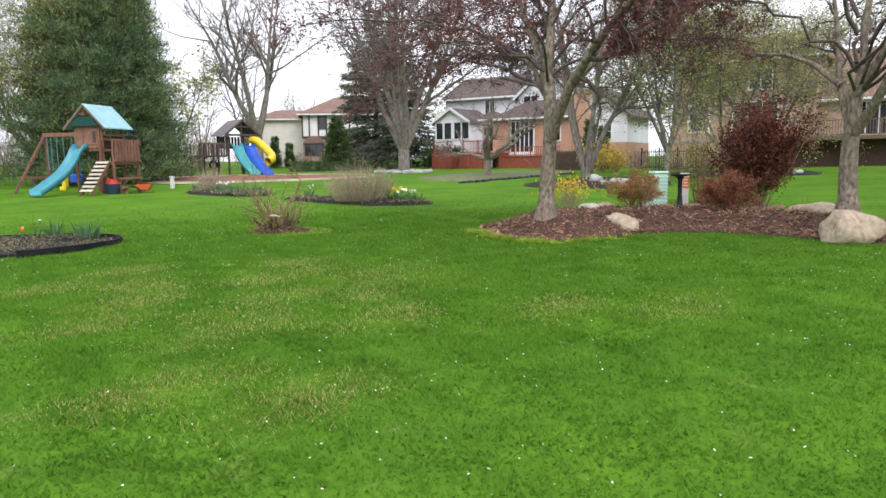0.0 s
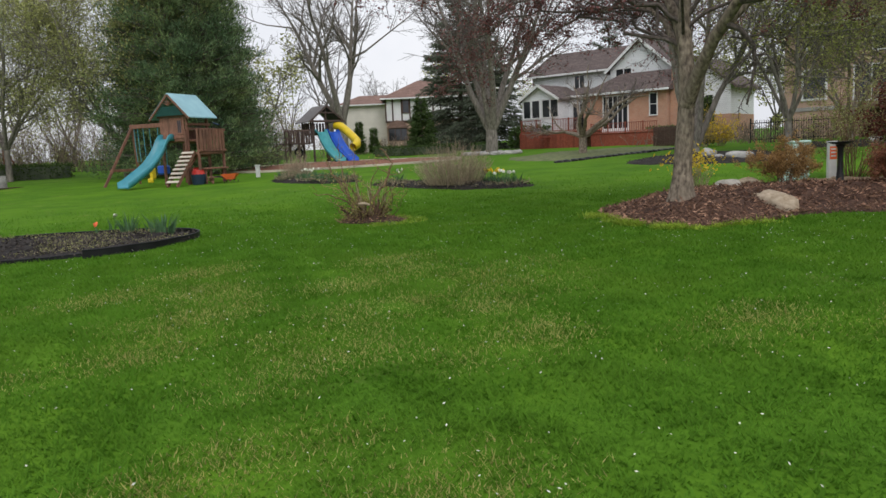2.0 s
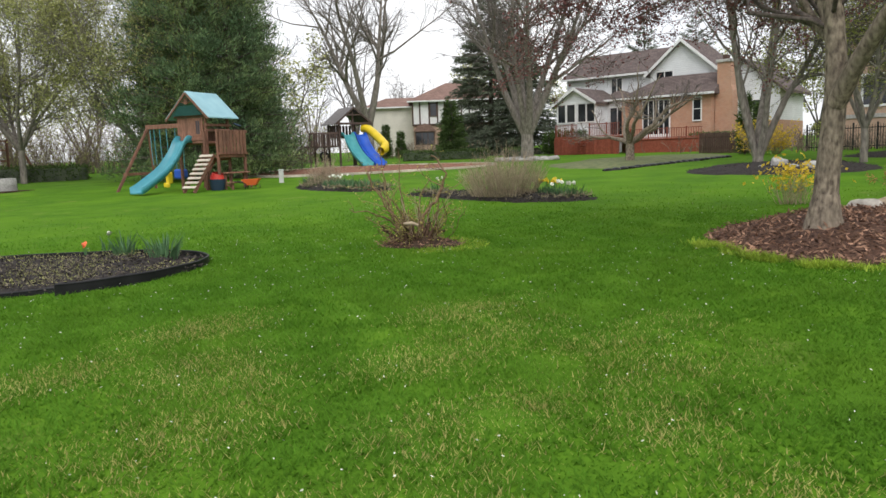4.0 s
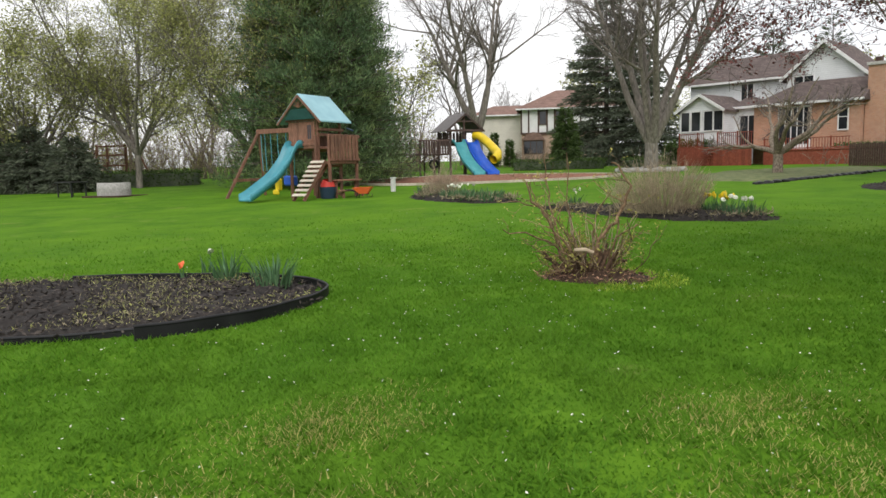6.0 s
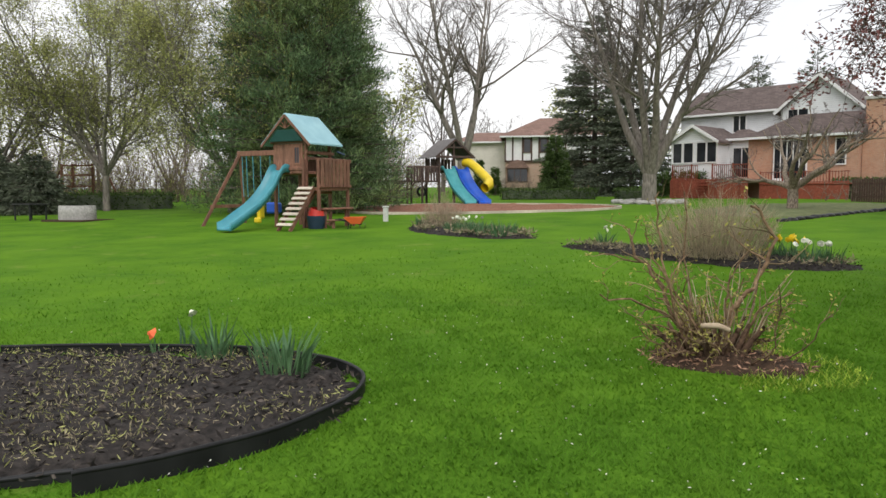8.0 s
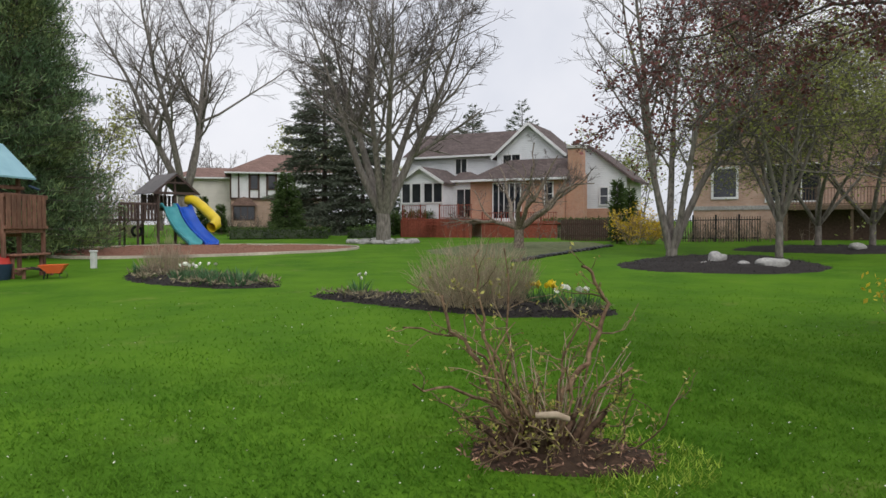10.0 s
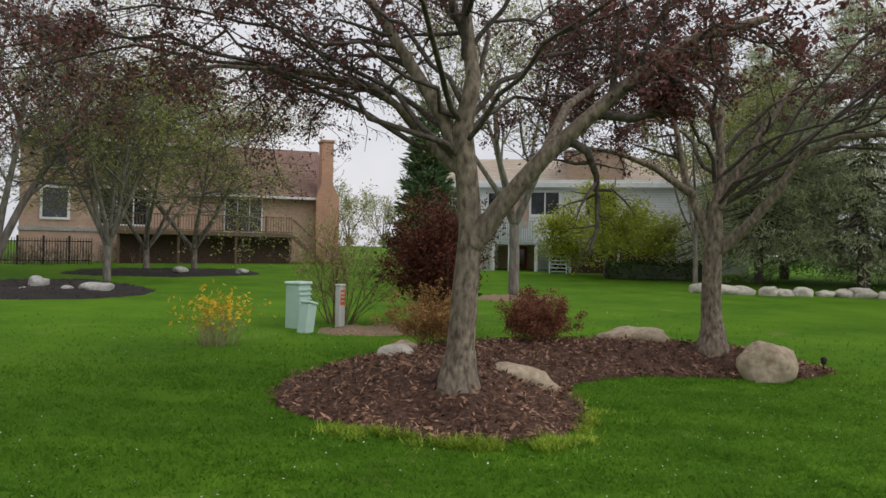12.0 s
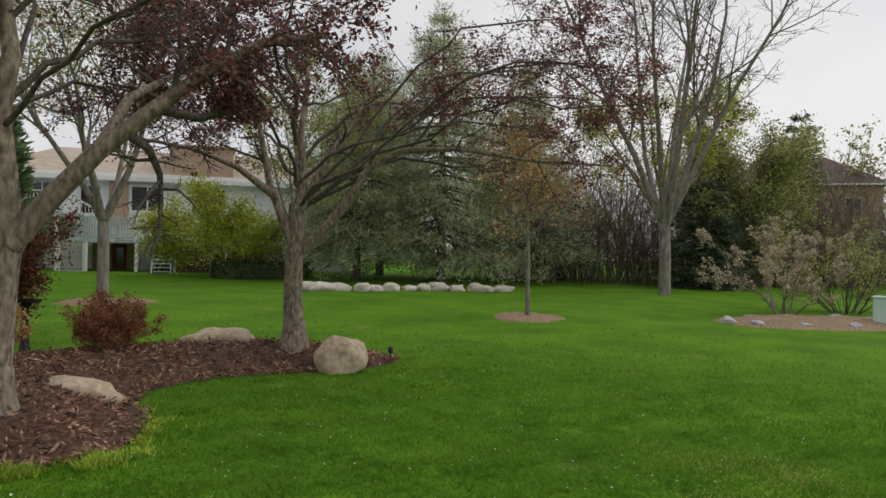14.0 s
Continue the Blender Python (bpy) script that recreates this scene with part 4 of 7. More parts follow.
def window(parent, x0, x1, z0, z1, y, lights=2, frame_mat=None, f=0.09, rows=1, name="window"):
    """A framed window standing a little proud of the wall at depth y."""
    bm = bmesh.new()
    for a, b in (((x0 - f, y - 0.07, z0 - f), (x1 + f, y + 0.05, z0)), ((x0 - f, y - 0.07, z1), (x1 + f, y + 0.05, z1 + f)), ((x0 - f, y - 0.07, z0), (x0, y + 0.05, z1)), ((x1, y - 0.07, z0), (x1 + f, y + 0.05, z1))):
        box_into(bm, a, b)
    w = part(name, bm, frame_mat or TRIM, parent)
    for i in range(lights):
        xa, xb = x0 + (x1 - x0) * i / lights, x0 + (x1 - x0) * (i + 1) / lights
        box("pane", (xa, y - 0.02, z0), (xb, y + 0.03, z1), PANE, w, bevel=0)
        if i:
            box("mullion", (xa - 0.035, y - 0.06, z0), (xa + 0.035, y - 0.022, z1), frame_mat or TRIM, w, bevel=0)
    for k in range(1, rows):
        zz = z0 + (z1 - z0) * k / rows
        box("glazing_bar", (x0, y - 0.055, zz - 0.025), (x1, y - 0.024, zz + 0.025), frame_mat or TRIM, w, bevel=0)
    return w


def railing(parent, p, q, height, material, gap=0.14, posts=1.6, r=0.018):
    p, q = Vector(p), Vector(q)
    L = (q - p).length
    up = Vector((0, 0, height))
    rail = beam("rail", p + up, q + up, 0.09, 0.05, material, parent)
    beam("rail", p + Vector((0, 0, 0.1)), q + Vector((0, 0, 0.1)), 0.05, 0.06, material, parent)
    for i in range(int(L / gap) + 1):
        s = p.lerp(q, i * gap / L)
        box("baluster", (s.x - r, s.y - r, s.z + 0.1), (s.x + r, s.y + r, s.z + height), material, rail, bevel=0)
    for i in range(int(L / posts) + 1):
        s = p.lerp(q, min(1, i * posts / L))
        box("post", (s.x - 0.05, s.y - 0.05, s.z - 0.1), (s.x + 0.05, s.y + 0.05, s.z + height + 0.08), material, parent, bevel=0.01)


def white_house():
    x, y = -3.73, 49.2
    h = thing("house", x, y, 1.10, -18.0, "white-sided two-storey house with brick wing and brown shingle roof", "house")
    h.scale = (0.89, 1.0, 1.0)
    block("wall", [(-9.5, -0.5), (5.4, -0.5), (5.4, 6.5), (-9.5, 6.5)], 4.2, 12.5, SIDING, h, "cream white lap siding")
    gable_roof(h, -9.5, 2.0, 4.2, 12.5, 6.5, 8.6, SHINGLE)
    block("gable_wing", [(-0.2, 3.5), (5.7, 3.5), (5.7, 6.2), (2.75, 8.45), (-0.2, 6.2)], 3.2, 8.3, SIDING, h)
    gable_roof(h, -0.2, 5.7, 3.2, 8.3, 6.2, 8.45, SHINGLE, "y")
    # sun porch
    block("sun_porch", [(-7.5, -0.5), (-3.55, -0.5), (-3.55, 4.05), (-5.5, 5.15), (-7.5, 4.05)], -0.5, 4.2, SIDING, h, "bright white siding")
    gable_roof(h, -7.5, -3.55, -0.5, 4.19, 4.05, 5.15, SHINGLE, "y", 0.3, 0.14)
    for xa in (-7.3, -6.35, -5.2, -4.35):
        window(h, xa, xa + 0.8 if xa > -7 else xa + 0.75, 2.55, 3.95, -0.5, 1)
    block("porch_link", [(-3.54, -0.5), (-1.4, -0.5), (-1.4, 4.1), (-3.54, 4.1)], 1.4, 4.2, SIDING, h)
    hip_roof(h, -3.5, -1.2, 1.4, 4.2, 4.1, 5.0, 0.3, 1.6, SHINGLE, 0.25)
    window(h, -3.1, -1.7, 1.45, 3.55, 1.4, 2, name="glass_door")
    # upper windows
    window(h, -4.6, -3.55, 4.95, 6.15, 4.2, 2)
    window(h, 0.4, 1.9, 4.9, 6.2, 3.2, 2)
    # brick wing
    block("brick_wing", [(-1.2, -0.5), (6.7, -0.5), (6.7, 4.0), (-1.2, 4.0)], 0.0, 5.0, BRICK, h, "orange-tan brick")
    hip_roof(h, -0.9, 6.7, 0.0, 5.0, 4.0, 5.75, 2.6, 0.2, SHINGLE)
    bay = window(h, 0.9, 3.2, 1.3, 3.8, -0.1, 5, name="bay_window")
    box("bay_base", (0.8, -0.35, 0.9), (3.3, 0.05, 1.2), TRIM, bay)
    window(h, 5.25, 5.85, 2.2, 3.8, 0.0, 1, rows=2)
    ch = block("chimney", [(6.75, -0.5), (8.15, -0.5), (8.15, 4.2), (8.0, 4.6), (8.0, 6.2), (6.9, 6.2), (6.9, 4.6), (6.75, 4.6)], 0.6, 1.7, BRICK, h, "broad orange brick chimney")
    box("chimney_cap", (6.8, 0.5, 6.2), (8.1, 1.8, 6.4), STONE_GREY, ch)
    box("flue", (7.2, 0.9, 6.4), (7.6, 1.4, 6.75), TIMBER, ch)
    block("rear_wing", [(6.7, -0.5), (11.0, -0.5), (11.0, 2.0), (6.7, 2.0)], 3.0, 9.0, BRICK, h)
    block("rear_gable", [(6.7, 2.003), (11.0, 2.003), (11.0, 4.4), (8.0, 6.4), (6.7, 6.4)], 3.02, 8.9, SIDING, h)
    block("roof", [(11.6, 3.9), (11.6, 4.1), (8.0, 6.6), (6.4, 6.6), (6.4, 6.4), (8.0, 6.4)], 2.7, 9.2, SHINGLE, h)
    window(h, 8.9, 9.5, 2.3, 3.5, 3.0, 1, rows=2)
    # deck
    d = thing("wooden_deck", x, y, 1.10, -18.0, "red-stained wooden deck with skirt boards and railings", "deck")
    d.scale = (0.89, 1.0, 1.0)
    box("floor", (-5.6, -3.6, 1.15), (0.8, -0.06, 1.25), DECK_RED, d)
    for i in range(24):
        xx = -5.6 + i * 0.26
        box("skirt_board", (xx, -3.65, -0.3), (xx + 0.24, -3.61, 1.14), DECK_RED, d, bevel=0)
    railing(d, (-5.5, -3.5, 1.2), (-3.4, -3.5, 1.2), 1.0, DECK_RED, 0.16)
    railing(d, (-2.2, -3.5, 1.2), (0.6, -3.5, 1.2), 1.0, DECK_RED, 0.16)
    box("side_walk", (0.85, -2.4, 0.85), (7.0, -0.4, 0.95), DECK_RED, d)
    railing(d, (0.9, -2.3, 0.9), (7.0, -2.3, 0.9), 0.75, DECK_RED, 0.2)
    box("skirt_panel", (0.85, -2.35, -0.3), (7.0, -2.31, 0.84), DECK_RED, d)
    for i in range(6):
        box("step", (-3.3, -3.7 - 0.28 * i, 1.0 - 0.19 * i), (-2.3, -3.42 - 0.28 * i, 1.05 - 0.19 * i), DECK_RED, d)


def tudor_house():
    h = thing("house", -27.7, 68.4, 1.75, 21, "white and brown half-timbered house with hipped brown roof", "house")
    block("wall", [(-3.3, -0.5), (6.5, -0.5), (6.5, 3.0), (-3.3, 3.0)], 0, 8, BRICK_TAN, h, "pale tan brick")
    block("upper_wall", [(-3.4, 3.003), (6.6, 3.003), (6.6, 5.6), (-3.4, 5.6)], -0.1, 8, STUCCO, h, "white stucco between timbers")
    for xx in (-3.4, -2.6, -1.55, -0.6, 0.2, 1.15, 2.1, 3.0):
        box("timber", (xx, -0.16, 3.0), (xx + 0.16, -0.103, 5.6), TIMBER, h, bevel=0)
    box("timber", (-3.4, -0.17, 2.95), (6.6, -0.12, 3.15), TIMBER, h, bevel=0)
    hip_roof(h, -3.4, 6.6, -0.1, 8, 5.6, 8.0, 4.3, 3.0, SHINGLE_RED, 0.5)
    window(h, -1.3, -0.65, 4.05, 5.4, -0.12, 1, TIMBER)
    window(h, 0.45, 1.1, 4.05, 5.4, -0.12, 1, TIMBER)
    bay = window(h, -3.0, -1.0, 0.9, 2.2, -0.5, 3, TIMBER, name="bay_window")
    box("bay_base", (-3.1, -0.5, -0.4), (-0.9, 0.0, 0.9), BRICK_TAN, bay)
    block("bay_roof", [(-3.3, 2.3), (-0.7, 2.3), (-1.3, 3.0), (-2.0, 3.2), (-2.7, 3.0)], -0.7, -0.105, SHINGLE_RED, bay)
    window(h, 1.2, 2.0, 1.0, 2.2, 0, 2, TIMBER)
    block("garage_wing", [(-9.0, -0.5), (-3.42, -0.5), (-3.42, 5.2), (-9.0, 5.2)], 2.5, 9, SIDING_CREAM, h)
    hip_roof(h, -9.0, -3.5, 2.5, 9, 5.2, 6.6, 2.5, 0.3, SHINGLE_RED, 0.4)


def brick_house():
    x, y = 18.5, 39.0
    h = thing("house", x, y, 1.05, -22, "tan brick two-storey house with brown roof behind trees", "house")
    block("wall", [(-9.4, -0.6), (0.0, -0.6), (0.0, 7.0), (-9.4, 7.0)], 0, 9, BRICK_TAN, h, "tan brick")
    hip_roof(h, -9.4, 0.0, 0, 9, 7.0, 9.4, 4.2, 3.0, SHINGLE_RED, 0.55)
    block("low_wing", [(0.003, -0.6), (8.2, -0.6), (8.2, 4.5), (0.003, 4.5)], 0.6, 8.4, BRICK_TAN, h)
    gable_roof(h, 0.4, 8.0, 0.6, 8.4, 4.5, 7.7, SHINGLE_RED, "x", 0.45)
    block("gable_end", [(8.2, 4.503), (8.21, 4.503), (8.21, 4.6), (8.2, 4.6)], 0.6, 8.4, BRICK_TAN, h)
    ch = block("chimney", [(7.6, -0.6), (9.1, -0.6), (9.1, 4.2), (8.65, 5.2), (8.65, 7.9), (7.9, 7.9), (7.9, 5.2), (7.6, 4.2)], -0.2, 0.9, BRICK, h, "tapering orange brick chimney")
    box("chimney_cap", (7.82, -0.28, 7.9), (8.73, 0.98, 8.05), BRICK, ch)
    block("chimney", [(9.0, 3.0), (9.5, 3.0), (9.5, 5.2), (9.0, 5.2)], 6.0, 6.6, BRICK, h)
    window(h, -8.2, -6.9, 2.5, 4.2, 0, 1, f=0.14)
    window(h, -8.0, -7.1, 5.4, 6.4, 0, 1)
    window(h, -4.2, -2.8, 5.2, 6.5, 0, 2)
    window(h, -5.2, -2.4, 2.2, 4.3, 0, 3)
    window(h, 2.0, 4.2, 2.0, 4.0, 0.6, 3)
    box("sill_band", (-9.45, -0.06, 1.7), (-4.6, -0.003, 1.95), STONE_GREY, h)
    d = thing("raised_deck", x, y, 1.05, -22, "raised brown wooden deck with dark open space below", "deck")
    box("floor", (-4.0, -4.2, 1.55), (5.6, -0.1, 1.8), DECK_BROWN, d)
    for xx in (-3.9, -0.8, 2.3, 5.4):
        box("post", (xx, -4.1, -0.5), (xx + 0.14, -3.96, 1.55), DECK_BROWN, d)
    # open underneath: this dark sheet stands in for the shade below the floor
    box("shade_board", (-3.9, -3.4, -0.5), (5.5, -3.34, 1.54), TIMBER, d, "dark boards put in for the shade below the deck")
    railing(d, (-3.95, -4.15, 1.75), (5.55, -4.15, 1.75), 0.95, DECK_BROWN, 0.15)
    for i in range(8):
        box("step", (5.7 + 0.24 * i, -3.9, 1.55 - 0.22 * i), (5.97 + 0.24 * i, -2.7, 1.6 - 0.22 * i), DECK_BROWN, d)
    beam("stair_rail", (5.6, -3.95, 2.6), (7.7, -3.95, 0.8), 0.06, 0.12, DECK_BROWN, d)
    beam("stair_rail", (5.6, -3.95, 1.6), (7.7, -3.95, -0.3), 0.05, 0.22, DECK_BROWN, d)


def lattice(parent, x0, x1, z0, z1, y, material, gap=0.14):
    """Crossed slats in a frame."""
    h = z1 - z0
    for i in range(int((x1 - x0 + h) / gap) + 1):
        for sgn in (-1, 1):
            a = x0 - h + i * gap
            lo, hi = max(a, x0), min(a + h, x1)
            if hi - lo < 0.05:
                continue
            za, zb = z0 + (lo - a), z0 + (hi - a)
            if sgn < 0:
                za, zb = z0 + z1 - za, z0 + z1 - zb
            beam("lattice_slat", (lo, y + 0.012 * sgn, za), (hi, y + 0.012 * sgn, zb), 0.045, 0.012, material, parent, bevel=0)
    for p, q in (((x0, z0), (x0, z1)), ((x1, z0), (x1, z1)), ((x0, z0), (x1, z0)), ((x0, z1), (x1, z1))):
        beam("lattice_frame", (p[0], y, p[1]), (q[0], y, q[1]), 0.07, 0.06, material, parent, bevel=0)


def grey_house():
    x, y = 33.6, 20.9
    h = thing("house", x, y, 0.95, -51, "white and brick two-storey house with grey balcony", "house")
    block("wall", [(-9.5, -0.6), (9.0, -0.6), (9.0, 4.7), (-9.5, 4.7)], 0, 8, SIDING, h, "white lap siding")
    box("eave_trim", (-9.9, -0.55, 4.70), (9.3, 0.0, 4.98), TRIM, h)
    hip_roof(h, -9.5, 9.0, 0.1, 8, 4.99, 6.9, 3.0, 3.0, SHINGLE_PALE, 0.45, "pale tan shingles")
    block("upper_brick", [(-0.87, 4.99), (2.3, 4.99), (2.3, 6.7), (-0.87, 6.7)], -0.35, 4.6, BRICK_TAN, h, "brown brick upper wall")
    box("dormer_roof", (-1.05, -0.45, 6.70), (2.5, 4.7, 6.82), SHINGLE_PALE, h)
    block("brick_pier", [(-3.97, 2.4), (-3.0, 2.4), (-3.0, 4.69), (-3.97, 4.69)], -0.12, 0.1, BRICK_TAN, h, "brown brick beside the window")
    window(h, -2.85, -1.3, 3.2, 4.45, 0, 2, f=0.14)
    window(h, 0.2, 1.9, 3.2, 4.45, 0, 2, f=0.12)
    window(h, -7.9, -6.3, 2.8, 4.5, 0, 2, GREY_PAINT, name="glass_door")
    window(h, -5.3, -4.4, 3.0, 4.4, 0, 1)
    low = block("lower_wall", [(-4.7, -0.5), (-2.4, -0.5), (-2.4, 1.4), (-4.7, 1.4)], -0.15, 0.02, BRICK_TAN, h, "brown brick under the deck")
    door = box("door", (-3.75, -0.22, -0.1), (-3.05, -0.16, 1.38), DECK_RED, low, "brown wooden door")
    box("pane", (-3.6, -0.25, 0.25), (-3.2, -0.23, 1.2), PANE, door, bevel=0)
    window(h, -1.62, -0.85, -0.1, 1.35, -0.02, 1, GREY_PAINT, rows=3, name="grey_door")
    d = thing("balcony_deck", x, y, 0.95, -51, "blue-grey painted balcony, stair and lower deck with white lattice", "deck")
    box("upper_floor", (-9.0, -3.0, 2.62), (-4.8, -0.1, 2.82), GREY_PAINT, d)
    railing(d, (-8.9, -2.95, 2.8), (-5.3, -2.95, 2.8), 1.05, TRIM, 0.16)
    box("lower_floor", (-5.8, -3.0, 1.40), (5.0, -0.2, 1.58), GREY_PAINT, d)
    railing(d, (-4.9, -3.0, 1.55), (-2.5, -3.0, 1.55), 1.1, GREY_PAINT, 0.12, r=0.035)
    railing(d, (-2.5, -3.0, 1.55), (4.9, -3.0, 1.55), 1.05, TRIM, 0.16)
    for k in range(7):
        t = k / 6
        box("stair_tread", (-5.25 + 1.75 * t, -2.9, 2.55 - 0.95 * t), (-4.95 + 1.75 * t, -1.9, 2.61 - 0.95 * t), GREY_PAINT, d)
    for z in (-0.1, 0.95):
        beam("stair_rail", (-5.3, -2.98, 2.65 + z), (-3.4, -2.98, 1.6 + z), 0.05, 0.2 if z < 0 else 0.09, TRIM, d)
    for k in range(12):
        t = (k + 0.5) / 12
        xx, zz = -5.3 + 1.9 * t, 2.65 - 1.05 * t
        box("stair_baluster", (xx - 0.018, -2.995, zz), (xx + 0.018, -2.965, zz + 0.95), TRIM, d, bevel=0)
    for xx in (-8.9, -7.4, -6.05, -4.75, -3.9, -2.5, -0.7, 1.8, 4.8):
        box("post", (xx, -3.0, -0.6), (xx + 0.14, -2.86, 2.62 if xx < -5.9 else 1.40), TRIM, d)
    lattice(d, -5.85, -4.8, 0.0, 1.35, -2.93, TRIM)
    lattice(d, -2.34, -1.72, -0.2, 1.35, -2.93, GREY_PAINT)
    for k in range(5):
        box("step", (-1.6, -3.2 - 0.26 * k, 0.75 - 0.19 * k), (-0.8, -2.9 - 0.26 * k, 0.81 - 0.19 * k), GREY_PAINT, d)
    for xx in (-1.66, -0.80):
        beam("stair_side", (xx, -2.95, 0.8), (xx, -4.3, -0.15), 0.05, 0.24, GREY_PAINT, d)
    # one dark panel fills the space below the right half of the deck
    box("skirt_panel", (-0.55, -2.84, -0.5), (4.75, -2.80, 1.39), TIMBER, d, "dark panel below the deck")


def hill_house():
    h = thing("house", 76.0, -14.5, 0.0, -80, "brown brick house high behind the far trees", "house")
    block("wall", [(-6.5, -1.0), (6.5, -1.0), (6.5, 9.0), (-6.5, 9.0)], 0, 9, BRICK_TAN, h)
    hip_roof(h, -6.5, 6.5, 0, 9, 9.0, 12.2, 4.0, 4.0, SHINGLE, 0.5)
    for xx in (-4.5, -0.6, 3.3):
        window(h, xx, xx + 1.3, 6.2, 7.8, 0, 2)


white_house()
tudor_house()
brick_house()
grey_house()
hill_house()


# ---- playgrounds ----
def slide(parent, name, p, q, width, material, label, waves=1.0, lip=0.17):
    """A trough from p (top) down to q, wavy, with raised sides; runs in the plane of p and q."""
    p, q = Vector(p), Vector(q)
    flat = Vector((q.x - p.x, q.y - p.y, 0))
    side = Vector((-flat.y, flat.x, 0)).normalized()
    bm = bmesh.new()
    rings = []
    n = 22
    for i in range(n + 1):
        t = i / n
        e = 1 - (1 - t) ** 1.3 - 0.10 * math.sin(math.pi * min(1, t / 0.25)) * (t < 0.25)
        c = p + flat * t + Vector((0, 0, (q.z - p.z) * e + 0.07 * waves * math.sin(t * 9.0) * (1 - t)))
        ring = []
        for a, h in ((-0.5, lip), (-0.46, lip + 0.02), (-0.40, 0.02), (0, 0), (0.40, 0.02), (0.46, lip + 0.02), (0.5, lip), (0.5, -0.05), (0, -0.05), (-0.5, -0.05)):
            ring.append(bm.verts.new(c + side * (a * width) + Vector((0, 0, h))))
        rings.append(ring)
    for a, b in zip(rings, rings[1:]):
        for i in range(10):
            bm.faces.new((a[i], a[(i + 1) % 10], b[(i + 1) % 10], b[i]))
    bm.faces.new(rings[0])
    bm.faces.new(rings[-1][::-1])
    return part(name, bm, material, parent, label, True)


def tube_part(name, pts, rad, material, parent, label="", sides=8):
    pts = np.asarray(pts, float)
    rad = np.full(len(pts), rad) if np.isscalar(rad) else np.asarray(rad)
    return child(name, tubes_mesh(name, [(pts, rad, sides)], material), parent, label)


def roof_pair(o, x0, x1, y0, y1, eave, ridge, material, along, label):
    """Two roof boards over a play tower."""
    if along == "y":
        m = (x0 + x1) / 2
        for a in (x0, x1):
            bm = bmesh.new()
            pr = [(a, eave), (m, ridge), (m, ridge + 0.05), (a, eave + 0.05)]
            prism(bm, pr, y0, y1)
            part("roof_panel", bm, material, o, label)


